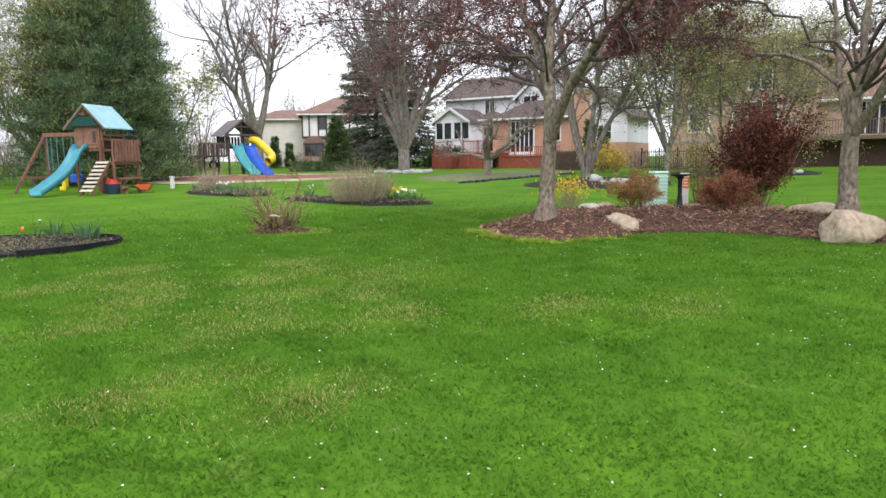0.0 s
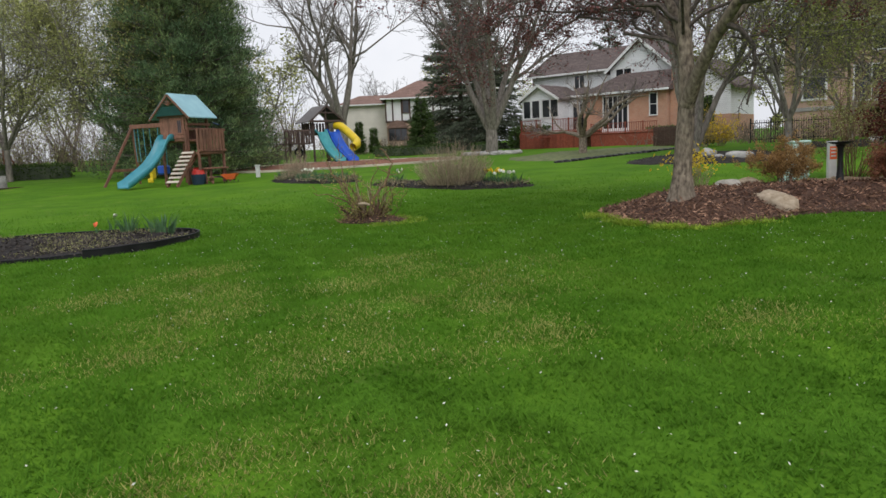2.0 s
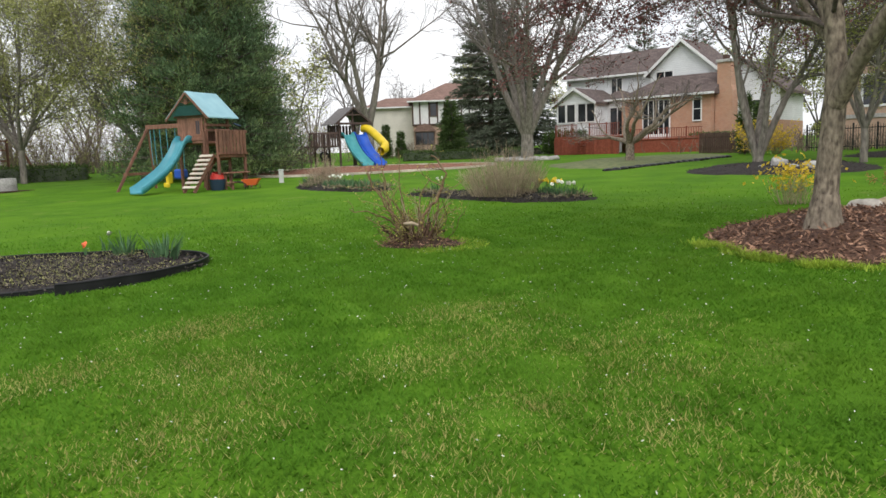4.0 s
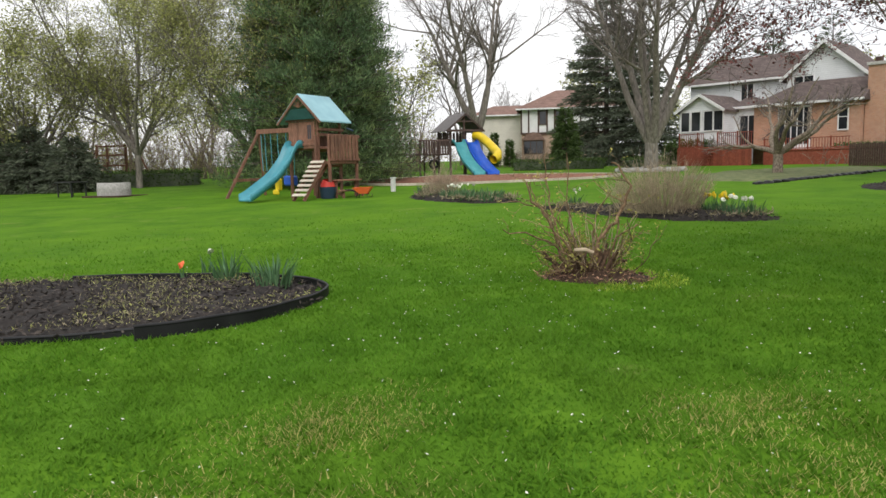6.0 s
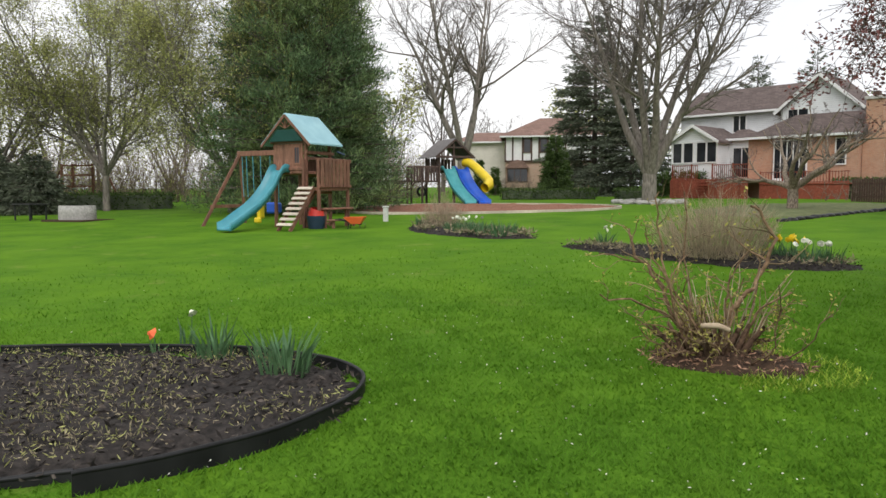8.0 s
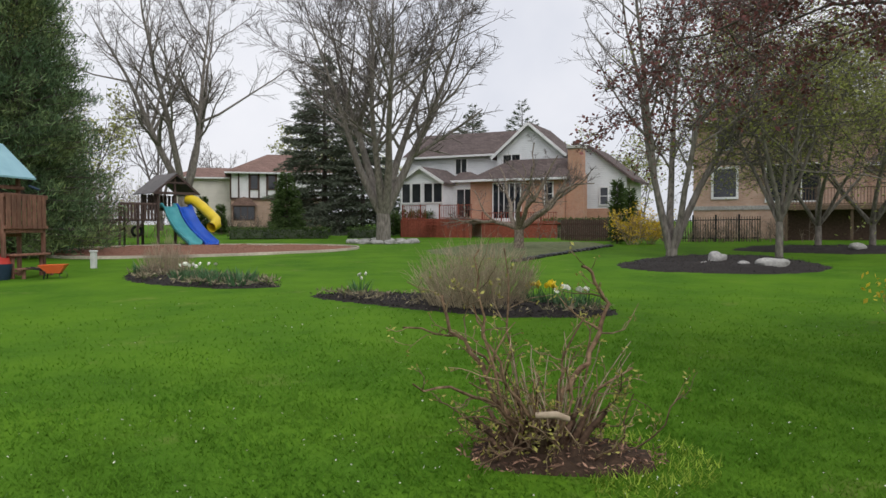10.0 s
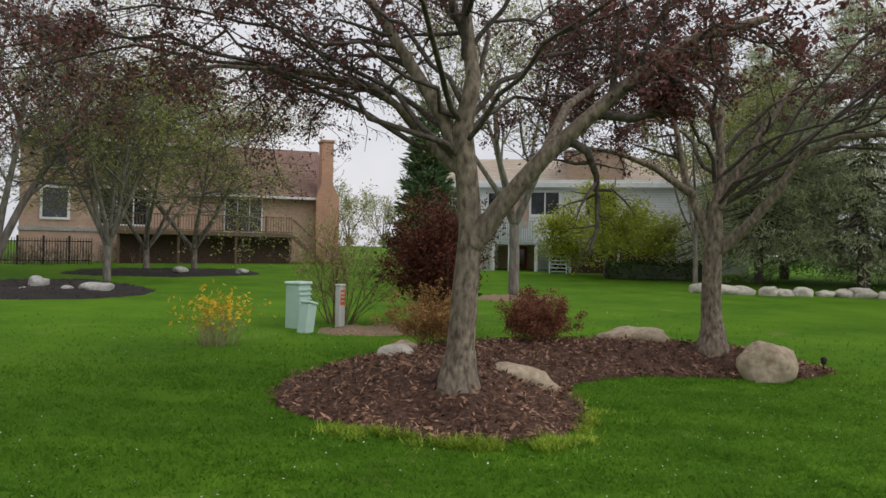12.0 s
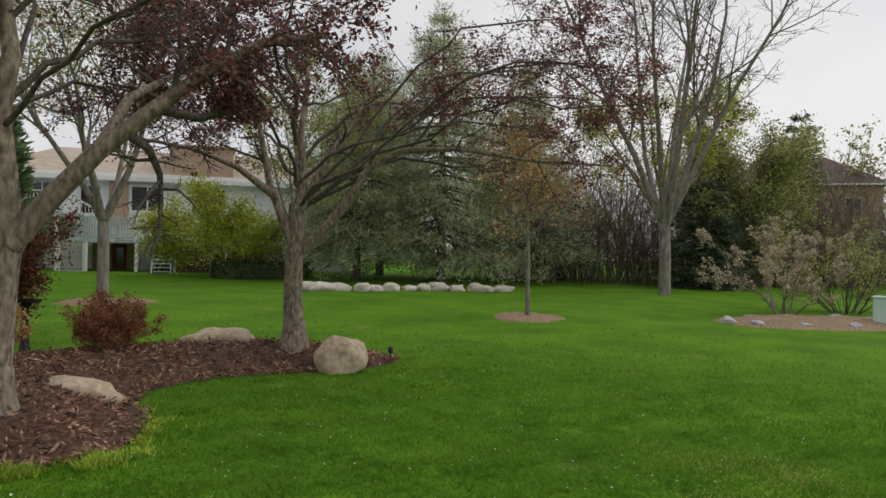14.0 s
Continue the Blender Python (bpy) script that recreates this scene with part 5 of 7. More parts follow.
def swing_set():
    o = thing("swing_set", -14.50, 12.76, 0.31, 0, "cedar play tower with teal roof, slide, ladder and swings", "swing set")
    o.scale = (0.985, 0.985, 0.965)
    C = CEDAR
    # tower: x from -1.3 to 0, y from 0 to 1.3
    for x, y in ((0, 0), (-1.3, 0), (0, 1.3), (-1.3, 1.3)):
        box("post", (x - 0.05, y - 0.05, -0.15), (x + 0.05, y + 0.05, 2.95), C, o)
    box("tower_floor", (-1.34, -0.04, 1.82), (0.04, 1.34, 1.92), C, o)
    for i in range(7):
        x = -1.24 + i * 0.105
        box("wall_board", (x, -0.075, 1.85), (x + 0.1, -0.051, 2.85), C, o, bevel=0)
    fr = box("window_frame", (-0.50, -0.09, 1.85), (-0.06, -0.052, 2.85), SLAT_PALE, o, "pale wooden window panel", bevel=0.01)
    fr.data.materials[0] = CEDAR
    box("window_opening", (-0.38, -0.10, 2.2), (-0.20, -0.091, 2.72), PANE, fr, bevel=0)
    for a, b in (((-0.42, -0.115, 2.14), (-0.16, -0.10, 2.2)), ((-0.42, -0.115, 2.72), (-0.16, -0.10, 2.78)), ((-0.42, -0.115, 2.2), (-0.38, -0.10, 2.72)), ((-0.20, -0.115, 2.2), (-0.16, -0.10, 2.72)), ((-0.30, -0.112, 2.2), (-0.28, -0.102, 2.72))):
        box("window_slat", a, b, CEDAR, fr, bevel=0)
    for z in (2.86, 1.95):
        box("crossbeam", (-1.42, -0.12, z), (0.12, -0.051, z + 0.1), C, o)
        box("crossbeam", (0.051, -0.1, z + (0.0 if z > 2 else 0.55)), (0.12, 1.4, z + 0.1 + (0.0 if z > 2 else 0.55)), C, o)
    roof_pair(o, -1.68, 0.38, -0.28, 1.55, 2.80, 3.83, TEAL_ROOF, "y", "pale teal roof panel")
    block("gable_cloth", [(-1.36, 2.93), (0.06, 2.93), (-0.28, 3.32), (-1.02, 3.32)], -0.24, -0.2, GREEN_CLOTH, o, "dark green canvas gable")
    for a in (-1, 1):
        beam("rafter", (-0.65 + a * 1.03, -0.27, 2.76), (-0.65, -0.27, 3.80), 0.05, 0.09, C, o)
    for k in range(5):
        a = radians(25 + 32 * k)
        beam("sunburst_slat", (-0.65, -0.25, 3.36), (-0.65 + 0.26 * math.cos(a), -0.25, 3.36 + 0.26 * math.sin(a)), 0.05, 0.02, C, o, bevel=0)
    # lower deck in front: x 0 to 0.66, y -0.19 to 1.42
    for x, y in ((0.05, -0.19), (0.66, -0.19), (0.66, 1.42)):
        box("deck_post", (x - 0.05, y - 0.05, -0.15), (x + 0.05, y + 0.05, 2.32), C, o)
    box("deck_floor", (0.06, -0.22, 1.26), (0.71, 1.46, 1.36), C, o)
    box("deck_rail", (0.71, -0.26, 2.22), (0.76, 1.52, 2.34), C, o)
    box("deck_rail", (0.71, -0.26, 1.36), (0.76, 1.52, 1.46), C, o)
    for i in range(8):
        y = -0.20 + i * 0.205
        box("deck_slat", (0.761, y, 1.38), (0.785, y + 0.15, 2.3), C, o, bevel=0)
    box("deck_rail", (0.06, 1.42, 2.22), (0.71, 1.47, 2.32), C, o)
    for z in (0.55, 1.15, 1.75, 2.55):
        box("cross_rail", (-1.25, 1.27, z), (-0.05, 1.33, z + 0.1), C, o)
        if z < 1.3:
            box("cross_rail", (0.06, -0.02, z), (0.10, 1.3, z + 0.09), C, o)
    beam("tower_rail", (0.07, 0.0, 2.35), (0.07, 1.3, 2.35), 0.05, 0.1, C, o)
    box("back_wall", (-1.3, 1.34, 1.92), (0.0, 1.37, 2.35), C, o)
    # ladder with pale rungs
    for x in (0.04, 0.52):
        beam("ladder_side", (x, -0.26, 1.38), (x, -1.5, -0.05), 0.05, 0.14, C, o)
    for i in range(8):
        t = (i + 0.6) / 8.4
        z, y = 1.36 - 1.4 * t, -0.28 - 1.24 * t
        rg = box("ladder_rung", (-0.02, -0.065, -0.02), (0.58, 0.065, 0.02), SLAT_PALE, o, "sun-bleached rung")
        rg.matrix_basis = pose(0, y - 0.06, z + 0.08, 38, 0, 0)
    slide(o, "slide", (-0.92, -0.05, 1.92), (-1.02, -2.75, 0.05), 0.60, SLIDE_TEAL, "teal plastic wave slide", 1.5, 0.2)
    # picnic bench under the deck
    box("bench_top", (0.62, -0.02, 0.62), (0.90, 1.4, 0.68), C, o)
    box("bench_seat", (0.90, -0.10, 0.24), (1.12, 1.45, 0.30), C, o)
    for x, y in ((0.70, 0.1), (1.02, 0.1), (1.02, 1.25), (0.70, 1.25)):
        box("bench_leg", (x - 0.04, y - 0.04, -0.12), (x + 0.04, y + 0.04, 0.62 if x < 1 else 0.24), C, o)
    for y in (0.1, 1.25):
        box("bench_tie", (0.74, y - 0.03, 0.12), (0.98, y + 0.03, 0.2), C, o)
    beam("brace", (0.1, -0.15, 0.7), (0.1, 0.4, 1.26), 0.05, 0.09, C, o)
    # swing beam towards the spruces
    beam("swing_beam", (-1.3, 0.65, 2.62), (-3.6, 0.65, 2.62), 0.10, 0.18, C, o)
    legs = ((-4.1, -0.7), (-4.1, 1.5))
    for x, y in legs:
        beam("swing_leg", (-3.5, 0.65, 2.62), (x, y, -0.12), 0.10, 0.10, C, o)
    beam("leg_brace", (-3.96, -0.38, 0.7), (-3.96, 1.3, 0.7), 0.05, 0.12, C, o)
    for x in (-1.7, -2.1):
        tube_part("rope", [(x, 0.65, 2.6), (x, 0.62, 1.5), (x, 0.6, 0.75)], 0.014, SLIDE_TEAL, o)
    sw = box("swing_seat", (-2.15, 0.42, 0.45), (-1.65, 0.75, 0.85), PL_BLUE, o, "blue plastic bucket seat", bevel=0.06)
    for x in (-2.55, -2.9, -3.2, -3.4):
        tube_part("rope", [(x, 0.65, 2.6), (x + 0.05, 0.62, 1.6), (x + 0.1, 0.6, 1.05)], 0.014, SLIDE_TEAL, o)
    bm = bmesh.new()
    box_into(bm, (-2.62, 0.45, 0.25), (-2.45, 0.75, 0.75), 0.05)
    box_into(bm, (-2.66, 0.32, 0.62), (-2.42, 0.5, 1.02), 0.06)
    box_into(bm, (-2.70, 0.40, 0.1), (-2.40, 0.52, 0.3), 0.04)
    part("rocking_seat", bm, PL_YELLOW, o, "yellow plastic riding swing")
    beam("spyglass", (0.35, 1.25, 2.62), (0.62, 1.35, 2.5), 0.07, 0.07, PL_NAVY, o, bevel=0.02)
    # loose things under and beside it
    t = thing("storage_tub", -13.95, 12.55, 0.30, 0, "dark blue plastic tub with red lid under the deck", "tub")
    tube_part("tub", [(0, 0, 0), (0, 0, 0.1), (0, 0, 0.42)], [0.24, 0.27, 0.31], PL_NAVY, t, "", 16)
    tube_part("lid", [(0, 0, 0.42), (0, 0, 0.50), (0.05, 0, 0.64)], [0.27, 0.26, 0.20], PL_RED, t, "red toy heaped on top", 12)
    w = thing("wheelbarrow", -12.75, 13.0, None, 20, "orange toy wheelbarrow beside the swing set", "wheelbarrow")
    bm = bmesh.new()
    top = [bm.verts.new(p) for p in ((-0.42, -0.28, 0.5), (0.42, -0.25, 0.52), (0.42, 0.25, 0.52), (-0.42, 0.28, 0.5))]
    low = [bm.verts.new(p) for p in ((-0.15, -0.16, 0.2), (0.22, -0.14, 0.2), (0.22, 0.14, 0.2), (-0.15, 0.16, 0.2))]
    ins = [bm.verts.new((v.co.x * 0.9, v.co.y * 0.9, v.co.z - 0.03)) for v in top]
    insl = [bm.verts.new((v.co.x * 0.9, v.co.y * 0.9, v.co.z + 0.04)) for v in low]
    for i in range(4):
        j = (i + 1) % 4
        bm.faces.new((low[i], low[j], top[j], top[i]))
        bm.faces.new((top[i], top[j], ins[j], ins[i]))
        bm.faces.new((ins[i], ins[j], insl[j], insl[i]))
    bm.faces.new(low[::-1])
    bm.faces.new(insl)
    w.scale = (0.8, 0.8, 0.72)
    part("tray", bm, PL_ORANGE, w, "orange plastic tray")
    tube_part("wheel", [(0.3, -0.05, 0.12), (0.3, 0.05, 0.12)], 0.12, PL_BLACK, w, "", 14)
    for s in (-1, 1):
        beam("handle", (0.25, 0.1 * s, 0.18), (-0.75, 0.24 * s, 0.42), 0.04, 0.04, PL_BLACK, w)
        beam("leg", (-0.2, 0.18 * s, 0.28), (-0.25, 0.2 * s, -0.02), 0.035, 0.035, PL_BLACK, w)
    p = thing("utility_post", -13.82, 16.5, None, 0, "short white plastic utility post in the grass", "post")
    box("post", (-0.08, -0.08, -0.05), (0.08, 0.08, 0.5), POST_WHITE, p, bevel=0.02)
    box("cap", (-0.10, -0.10, 0.5), (0.10, 0.10, 0.56), POST_WHITE, p, bevel=0.02)


def play_tower():
    o = thing("play_tower", -20.2, 33.5, 0.78, 52.8, "weathered wooden play tower with green and blue slides", "play tower")
    C = CEDAR_DARK
    for x in (-0.95, 0, 0.95):
        for y in (-0.95, 0.95):
            if x or y < 0:
                box("post", (x - 0.06, y - 0.06, -0.15), (x + 0.06, y + 0.06, 2.95 if x else 3.6), C, o)
    box("tower_floor", (-1.0, -1.0, 1.9), (1.0, 1.0, 2.0), C, o)
    roof_pair(o, -1.3, 1.3, -1.25, 1.35, 2.75, 3.85, mat("grey_roof_boards", (0.13, 0.12, 0.12), (0.22, 0.205, 0.20), 0.15, 0.9, 0.3), "y", "grey wooden roof boards")
    for a in (-1, 1):
        beam("rafter", (a * 1.3, -1.22, 2.74), (0, -1.22, 3.82), 0.06, 0.12, C, o)
    box("tie_beam", (-1.2, -1.24, 2.72), (1.2, -1.16, 2.86), C, o)
    box("tie_beam", (-0.55, -1.24, 3.3), (0.55, -1.16, 3.4), C, o)
    for i in range(8):
        x = -0.85 + i * 0.23
        box("back_slat", (x, 0.97, 1.95), (x + 0.16, 1.0, 2.75), C, o, bevel=0)
    for i in range(5):
        y = -0.85 + i * 0.38
        box("side_slat", (-1.03, y, 2.0), (-1.0, y + 0.22, 2.75), C, o, bevel=0)
    slide(o, "slide", (-0.5, -1.0, 2.05), (-0.5, -4.2, 0.1), 0.75, mat("green_plastic", (0.05, 0.27, 0.30), (0.08, 0.34, 0.36), 0.4, 0.4, 0.02), "grey-green plastic slide", 1.2)
    slide(o, "slide", (0.35, -1.0, 2.05), (0.35, -4.3, 0.1), 0.8, PL_BLUE, "bright blue plastic slide", 1.2)
    pts = [(0.7, -0.95, 2.5), (0.95, -1.35, 2.4), (1.12, -1.9, 2.05), (1.25, -2.5, 1.65), (1.28, -3.0, 1.35), (1.1, -3.35, 1.1), (0.75, -3.5, 0.95)]
    tube_part("tube_slide", pts, 0.28, PL_YELLOW, o, "curved yellow plastic tube slide", 16)
    # lower deck and climbing ramp
    box("deck_floor", (-3.0, -0.9, 1.3), (-1.0, 0.9, 1.4), C, o)
    for x in (-2.95, -2.0):
        for y in (-0.85, 0.85):
            box("deck_post", (x - 0.05, y - 0.05, -0.15), (x + 0.05, y + 0.05, 2.2), C, o)
    for i in range(11):
        x = -2.95 + i * 0.18
        box("deck_slat", (x, -0.94, 1.35), (x + 0.12, -0.91, 2.15), C, o, bevel=0)
    box("deck_rail", (-3.0, -0.95, 2.15), (-1.0, -0.88, 2.25), C, o)
    for y in (-0.7, 0.5):
        beam("ramp_side", (-3.0, y, 1.35), (-4.4, y, -0.1), 0.06, 0.14, C, o)
    for i in range(7):
        t = (i + 0.5) / 7
        beam("ramp_rung", (-3.05 - 1.3 * t, -0.7, 1.33 - 1.35 * t), (-3.05 - 1.3 * t, 0.5, 1.33 - 1.35 * t), 0.1, 0.05, C, o)
    for x in (-2.9, -2.1):
        beam("brace", (x, -0.88, 0.8), (x + 0.45, -0.88, 1.3), 0.05, 0.08, C, o)
    tube_part("tyre_swing", [(-1.9 + 0.25 * math.cos(a), -0.5, 0.75 + 0.25 * math.sin(a)) for a in np.linspace(0, 2 * np.pi, 17)], 0.08, PL_BLACK, o, "black tyre hung below the deck")
    f = new("pit_border")
    tagged(f, "low pale timber edging round the play chips", "edging", kind="structure")
    ring = oval(-15.2, 26.6, 6.7, 5.3, 15, n=48, seed=3)
    for i in range(48):
        a, b = ring[i], ring[(i + 1) % 48]
        beam("border_timber", (a[0], a[1], gz(*a) + 0.05), (b[0], b[1], gz(*b) + 0.05), 0.09, 0.12, SLAT_PALE, f)


swing_set()
play_tower()

o = thing("far_swing_set", -41.0, 24.0, None, 25, "bare wooden swing frame far across the yards", "swing set")
for x in (-1.4, -0.7, 0.6, 1.4):
    box("post", (x - 0.07, -0.07, -0.2), (x + 0.07, 0.07, 2.7), CEDAR, o)
for z in (1.3, 2.0, 2.6):
    beam("rail", (-1.45, 0, z), (0.65, 0, z), 0.08, 0.1, CEDAR, o)
beam("leg", (-1.4, 0, 2.4), (-3.0, 0.2, -0.1), 0.1, 0.1, CEDAR, o)
beam("leg", (1.4, 0, 2.4), (2.4, 0.2, -0.1), 0.1, 0.1, CEDAR, o)


# ---- shrubs ----
CANE_THIN = mat("thin_cane_bark", (0.125, 0.078, 0.045), (0.40, 0.30, 0.18), 0.08, 0.9, 0.2, per=0.45)
STUMP = mat("gnarled_stump_bark", (0.060, 0.034, 0.022), (0.200, 0.125, 0.080), 0.04, 0.95, 0.8, per=0.4)
LEAF_CANE = mat("cane_bud", (0.30, 0.27, 0.06), (0.50, 0.46, 0.13), 0.3, 0.7, 0, per=0.35, leaf=0.3)


def cut_shrub():
    """The hard-pruned shrub: a knotted stump with crooked, stubbed canes."""
    r = R(101)
    o = thing("pruned_shrub", -0.10, 0.1, 0.02, 0, "hard-pruned brown shrub with crooked canes and few yellow-green buds", "shrub")
    rt, aw = np.array([0.96, 0.27, 0]), np.array([-0.27, 0.96, 0])
    P = lambda a, b, z: rt * a + aw * b + np.array([0, 0, z])
    mains, stubs = [], []
    # the strongest canes
    for run, r0 in (([(-0.1, 0, 0), (-0.3, 0.05, 0.35), (-0.42, 0.1, 0.62), (-0.66, 0.1, 0.92), (-0.72, 0.1, 1.12)], 0.02),
                    ([(-0.1, 0, 0.1), (-0.32, -0.1, 0.36), (-0.62, -0.15, 0.5), (-0.95, -0.2, 0.56)], 0.016),
                    ([(-0.05, 0, 0.1), (-0.26, 0.2, 0.55), (-0.55, 0.3, 0.8), (-0.95, 0.3, 0.86)], 0.014),
                    ([(0.1, 0, 0.05), (0.16, 0.0, 0.45), (0.32, 0.0, 0.62), (0.42, 0.05, 0.85), (0.50, 0.05, 1.05), (0.42, 0.05, 1.2), (0.30, 0.0, 1.32)], 0.022),
                    ([(0.22, 0, 0.05), (0.30, -0.1, 0.3), (0.36, -0.15, 0.48), (0.58, -0.2, 0.62)], 0.016),
                    ([(0.05, 0, 0.05), (0.1, -0.1, 0.5), (0.12, -0.1, 0.72), (0.28, -0.1, 0.98)], 0.013),
                    ([(-0.2, 0, 0.1), (-0.38, 0.0, 0.7), (-0.45, 0.0, 1.1), (-0.47, 0.0, 1.45)], 0.013),
                    ([(-0.1, 0.1, 0.1), (-0.2, 0.1, 0.7), (-0.24, 0.15, 1.42)], 0.012),
                    ([(0.3, 0.1, 0.0), (0.36, 0.1, 0.6), (0.38, 0.15, 0.9)], 0.012),
                    ([(-0.05, -0.1, 0.2), (-0.3, -0.3, 0.5), (-0.5, -0.45, 0.85), (-0.6, -0.5, 1.1)], 0.014)):
        pts = np.array([P(*q) for q in run])
        t, n = np.linspace(0, len(pts) - 1, 3 * len(pts)), len(pts)
        fine = np.stack([np.interp(t, np.arange(n), pts[:, k]) for k in range(3)], 1) + r.normal(0, 0.012, (3 * n, 3))
        mains.append((fine, r0 * 1.25, r0 * 0.5))
    for k in range(40):
        a, q = r.uniform(0, 2 * np.pi), r.uniform(0, 1) ** 0.7
        s = P(0.22 * q * math.cos(a), 0.17 * q * math.sin(a), -0.05)
        d = P(math.cos(a) * r.uniform(0.2, 0.9) - 0.15, math.sin(a) * r.uniform(0.2, 0.8), 1.0)
        mains.append((wander(r, s, d / np.linalg.norm(d), r.uniform(0.3, 1.0), 8, 0.26, 0.02), r.uniform(0.009, 0.017), 0.005))
        if k % 4 < 3:
            stubs.append((wander(r, s, d / np.linalg.norm(d), r.uniform(0.18, 0.5), 5, 0.22, 0), np.linspace(r.uniform(0.024, 0.042), 0.016, 6), 7))
    tubes, last = grow(r, mains, 2, (25, 75), 0.34, 0.0, 0.28, 0.0035, (6, 2), 0.3)
    child("stump", tubes_mesh("stump", stubs, STUMP), o, "gnarled cut stump")
    for t in tubes:
        if t[1][0] > 0.0105:
            child("cane", tubes_mesh("cane", [t], TWIG_BROWN), o)
    tagged(child("branchwork", tubes_mesh("branchwork", [t for t in tubes if t[1][0] <= 0.0105], CANE_THIN), o), kind="stuff")
    tips = np.concatenate([p[-1:] for p in last] + [p[2:3] for p in last[::3]])
    tagged(child("foliage", leaves_mesh("foliage", r, np.repeat(tips, 2, axis=0), 0.036, 0.018, LEAF_CANE, 0.3, 0.015), o, "small yellow-green buds"), kind="stuff")
    shoots = []
    for _ in range(30):
        a, q = r.uniform(0, 2 * np.pi), r.uniform(0, 1) ** 0.6
        d = P(math.cos(a) * 0.28, math.sin(a) * 0.22, 1.0) + r.normal(0, 0.08, 3)
        shoots.append((wander(r, P(0.06 + 0.26 * q * math.cos(a), 0.18 * q * math.sin(a), 0.05), d / np.linalg.norm(d), r.uniform(0.4, 0.85), 6, 0.09, 0.02), np.linspace(0.007, 0.003, 7), 4))
    tagged(child("regrowth", tubes_mesh("regrowth", shoots, TWIG_TAN), o, "thin pale upright shoots"), kind="stuff")
    tube_part("cut_branch", [(-0.05, -0.25, 0.33), (0.08, -0.27, 0.345), (0.17, -0.24, 0.31)], [0.022, 0.025, 0.02], TWIG_TAN, o, "pale cut branch end")


cut_shrub()


def dry_clump(name, x, y, h, w, seed, n, material, label, r=0.004, z=None, flat=0.75, upright=0.35):
    """A dense clump of thin bare stems."""
    g = R(seed)
    o = thing(name, x, y, z, 0, label, "shrub")
    tubes = []
    for _ in range(n):
        a, q = g.uniform(0, 2 * np.pi), g.uniform(0, 1) ** 0.5
        s = (math.cos(a) * q * w * 0.33, math.sin(a) * q * w * 0.33 * flat, -0.05)
        d = np.array([math.cos(a) * q * upright, math.sin(a) * q * upright, 1.0])
        L = h * g.uniform(0.55, 1.1) * (1.1 - 0.5 * q)
        p = wander(g, s, d / np.linalg.norm(d), L, 5, 0.10, 0.02)
        tubes.append((p, np.linspace(r, r * 0.4, 6), 3))
        for _ in range(3):
            i = g.integers(2, 5)
            dd = (p[i] - p[i - 1]) / np.linalg.norm(p[i] - p[i - 1]) + g.normal(0, 0.4, 3)
            tubes.append((wander(g, p[i], dd / np.linalg.norm(dd), L * 0.25, 2, 0.1, 0.02), np.linspace(r * 0.6, r * 0.3, 3), 3))
    tagged(child("branchwork", tubes_mesh("branchwork", tubes, material), o), kind="stuff")
    return o


dry_clump("dry_shrub", -1.15, 7.75, 1.3, 2.5, 110, 560, TWIG_TAN, "dense tan leafless shrub in the daffodil bed", 0.005, two_z(-1.15, 7.75), upright=0.6)
dry_clump("dry_shrub", -9.9, 13.6, 1.15, 1.7, 111, 260, TWIG_TAN, "dry tan shrub in the far bed", 0.006)
dry_clump("forsythia_bush", 5.39, 6.25, 0.8, 0.9, 112, 70, TWIG_TAN, "small forsythia bush with yellow flowers on tan stems", 0.006)
g = R(113)
pts = np.column_stack([5.39 + g.normal(0, 0.28, 420), 6.25 + g.normal(0, 0.22, 420), 0.15 + np.abs(g.normal(0.58, 0.15, 420))])
fl = new("blossom", leaves_mesh("blossom", g, pts, 0.085, 0.05, LEAF_YELLOW, 0.2))
fl.parent = bpy.data.objects["forsythia_bush"]
fl.matrix_parent_inverse = Matrix.Translation((-5.39, -6.25, -gz(5.39, 6.25)))
tagged(fl, "yellow forsythia flowers", kind="stuff")

shrub("burning_bush", 10.1, 6.2, 2.4, 1.7, R(114), 46, TWIG_BROWN, "tall dense dark red bush behind the island bed", LEAF_RED, 8, (0.075, 0.042), 0.013, 2, counts=(7, 4), lean=0.55, crook=0.11, spread=0.08)
shrub("barberry_bush", 7.08, 2.85, 0.85, 0.85, R(115), 30, TWIG_BROWN, "low rust-red bush in the mulch", LEAF_RUST, 6, (0.04, 0.024), 0.007, 2, counts=(6, 4), z=island_z(7.08, 2.85) - 0.02, lean=0.8)
shrub("barberry_bush", 8.95, 2.39, 0.8, 1.1, R(116), 46, TWIG_BROWN, "round twiggy red barberry bush in mulch", LEAF_BRICK, 6, (0.04, 0.024), 0.006, 2, counts=(6, 4), z=island_z(8.95, 2.39) - 0.02, lean=0.75)
shrub("twiggy_bush", 9.0, 8.1, 2.7, 2.2, R(117), 30, TWIG_BROWN, "tall open bush with grey-green buds", LEAF_BUD, 2, (0.06, 0.03), 0.013, 2, counts=(7, 4), lean=0.6)
shrub("magnolia_bush", 24.6, -7.9, 3.3, 2.7, R(118), 6, BARK_GREY, "spreading bush with pale pink-brown blossom", mat("faded_blossom", (0.40, 0.33, 0.24), (0.56, 0.48, 0.36), 0.3, 0.8, 0, per=0.3, leaf=0.3), 3, (0.09, 0.05), 0.03, 3, counts=(8, 6, 4), lean=0.9)
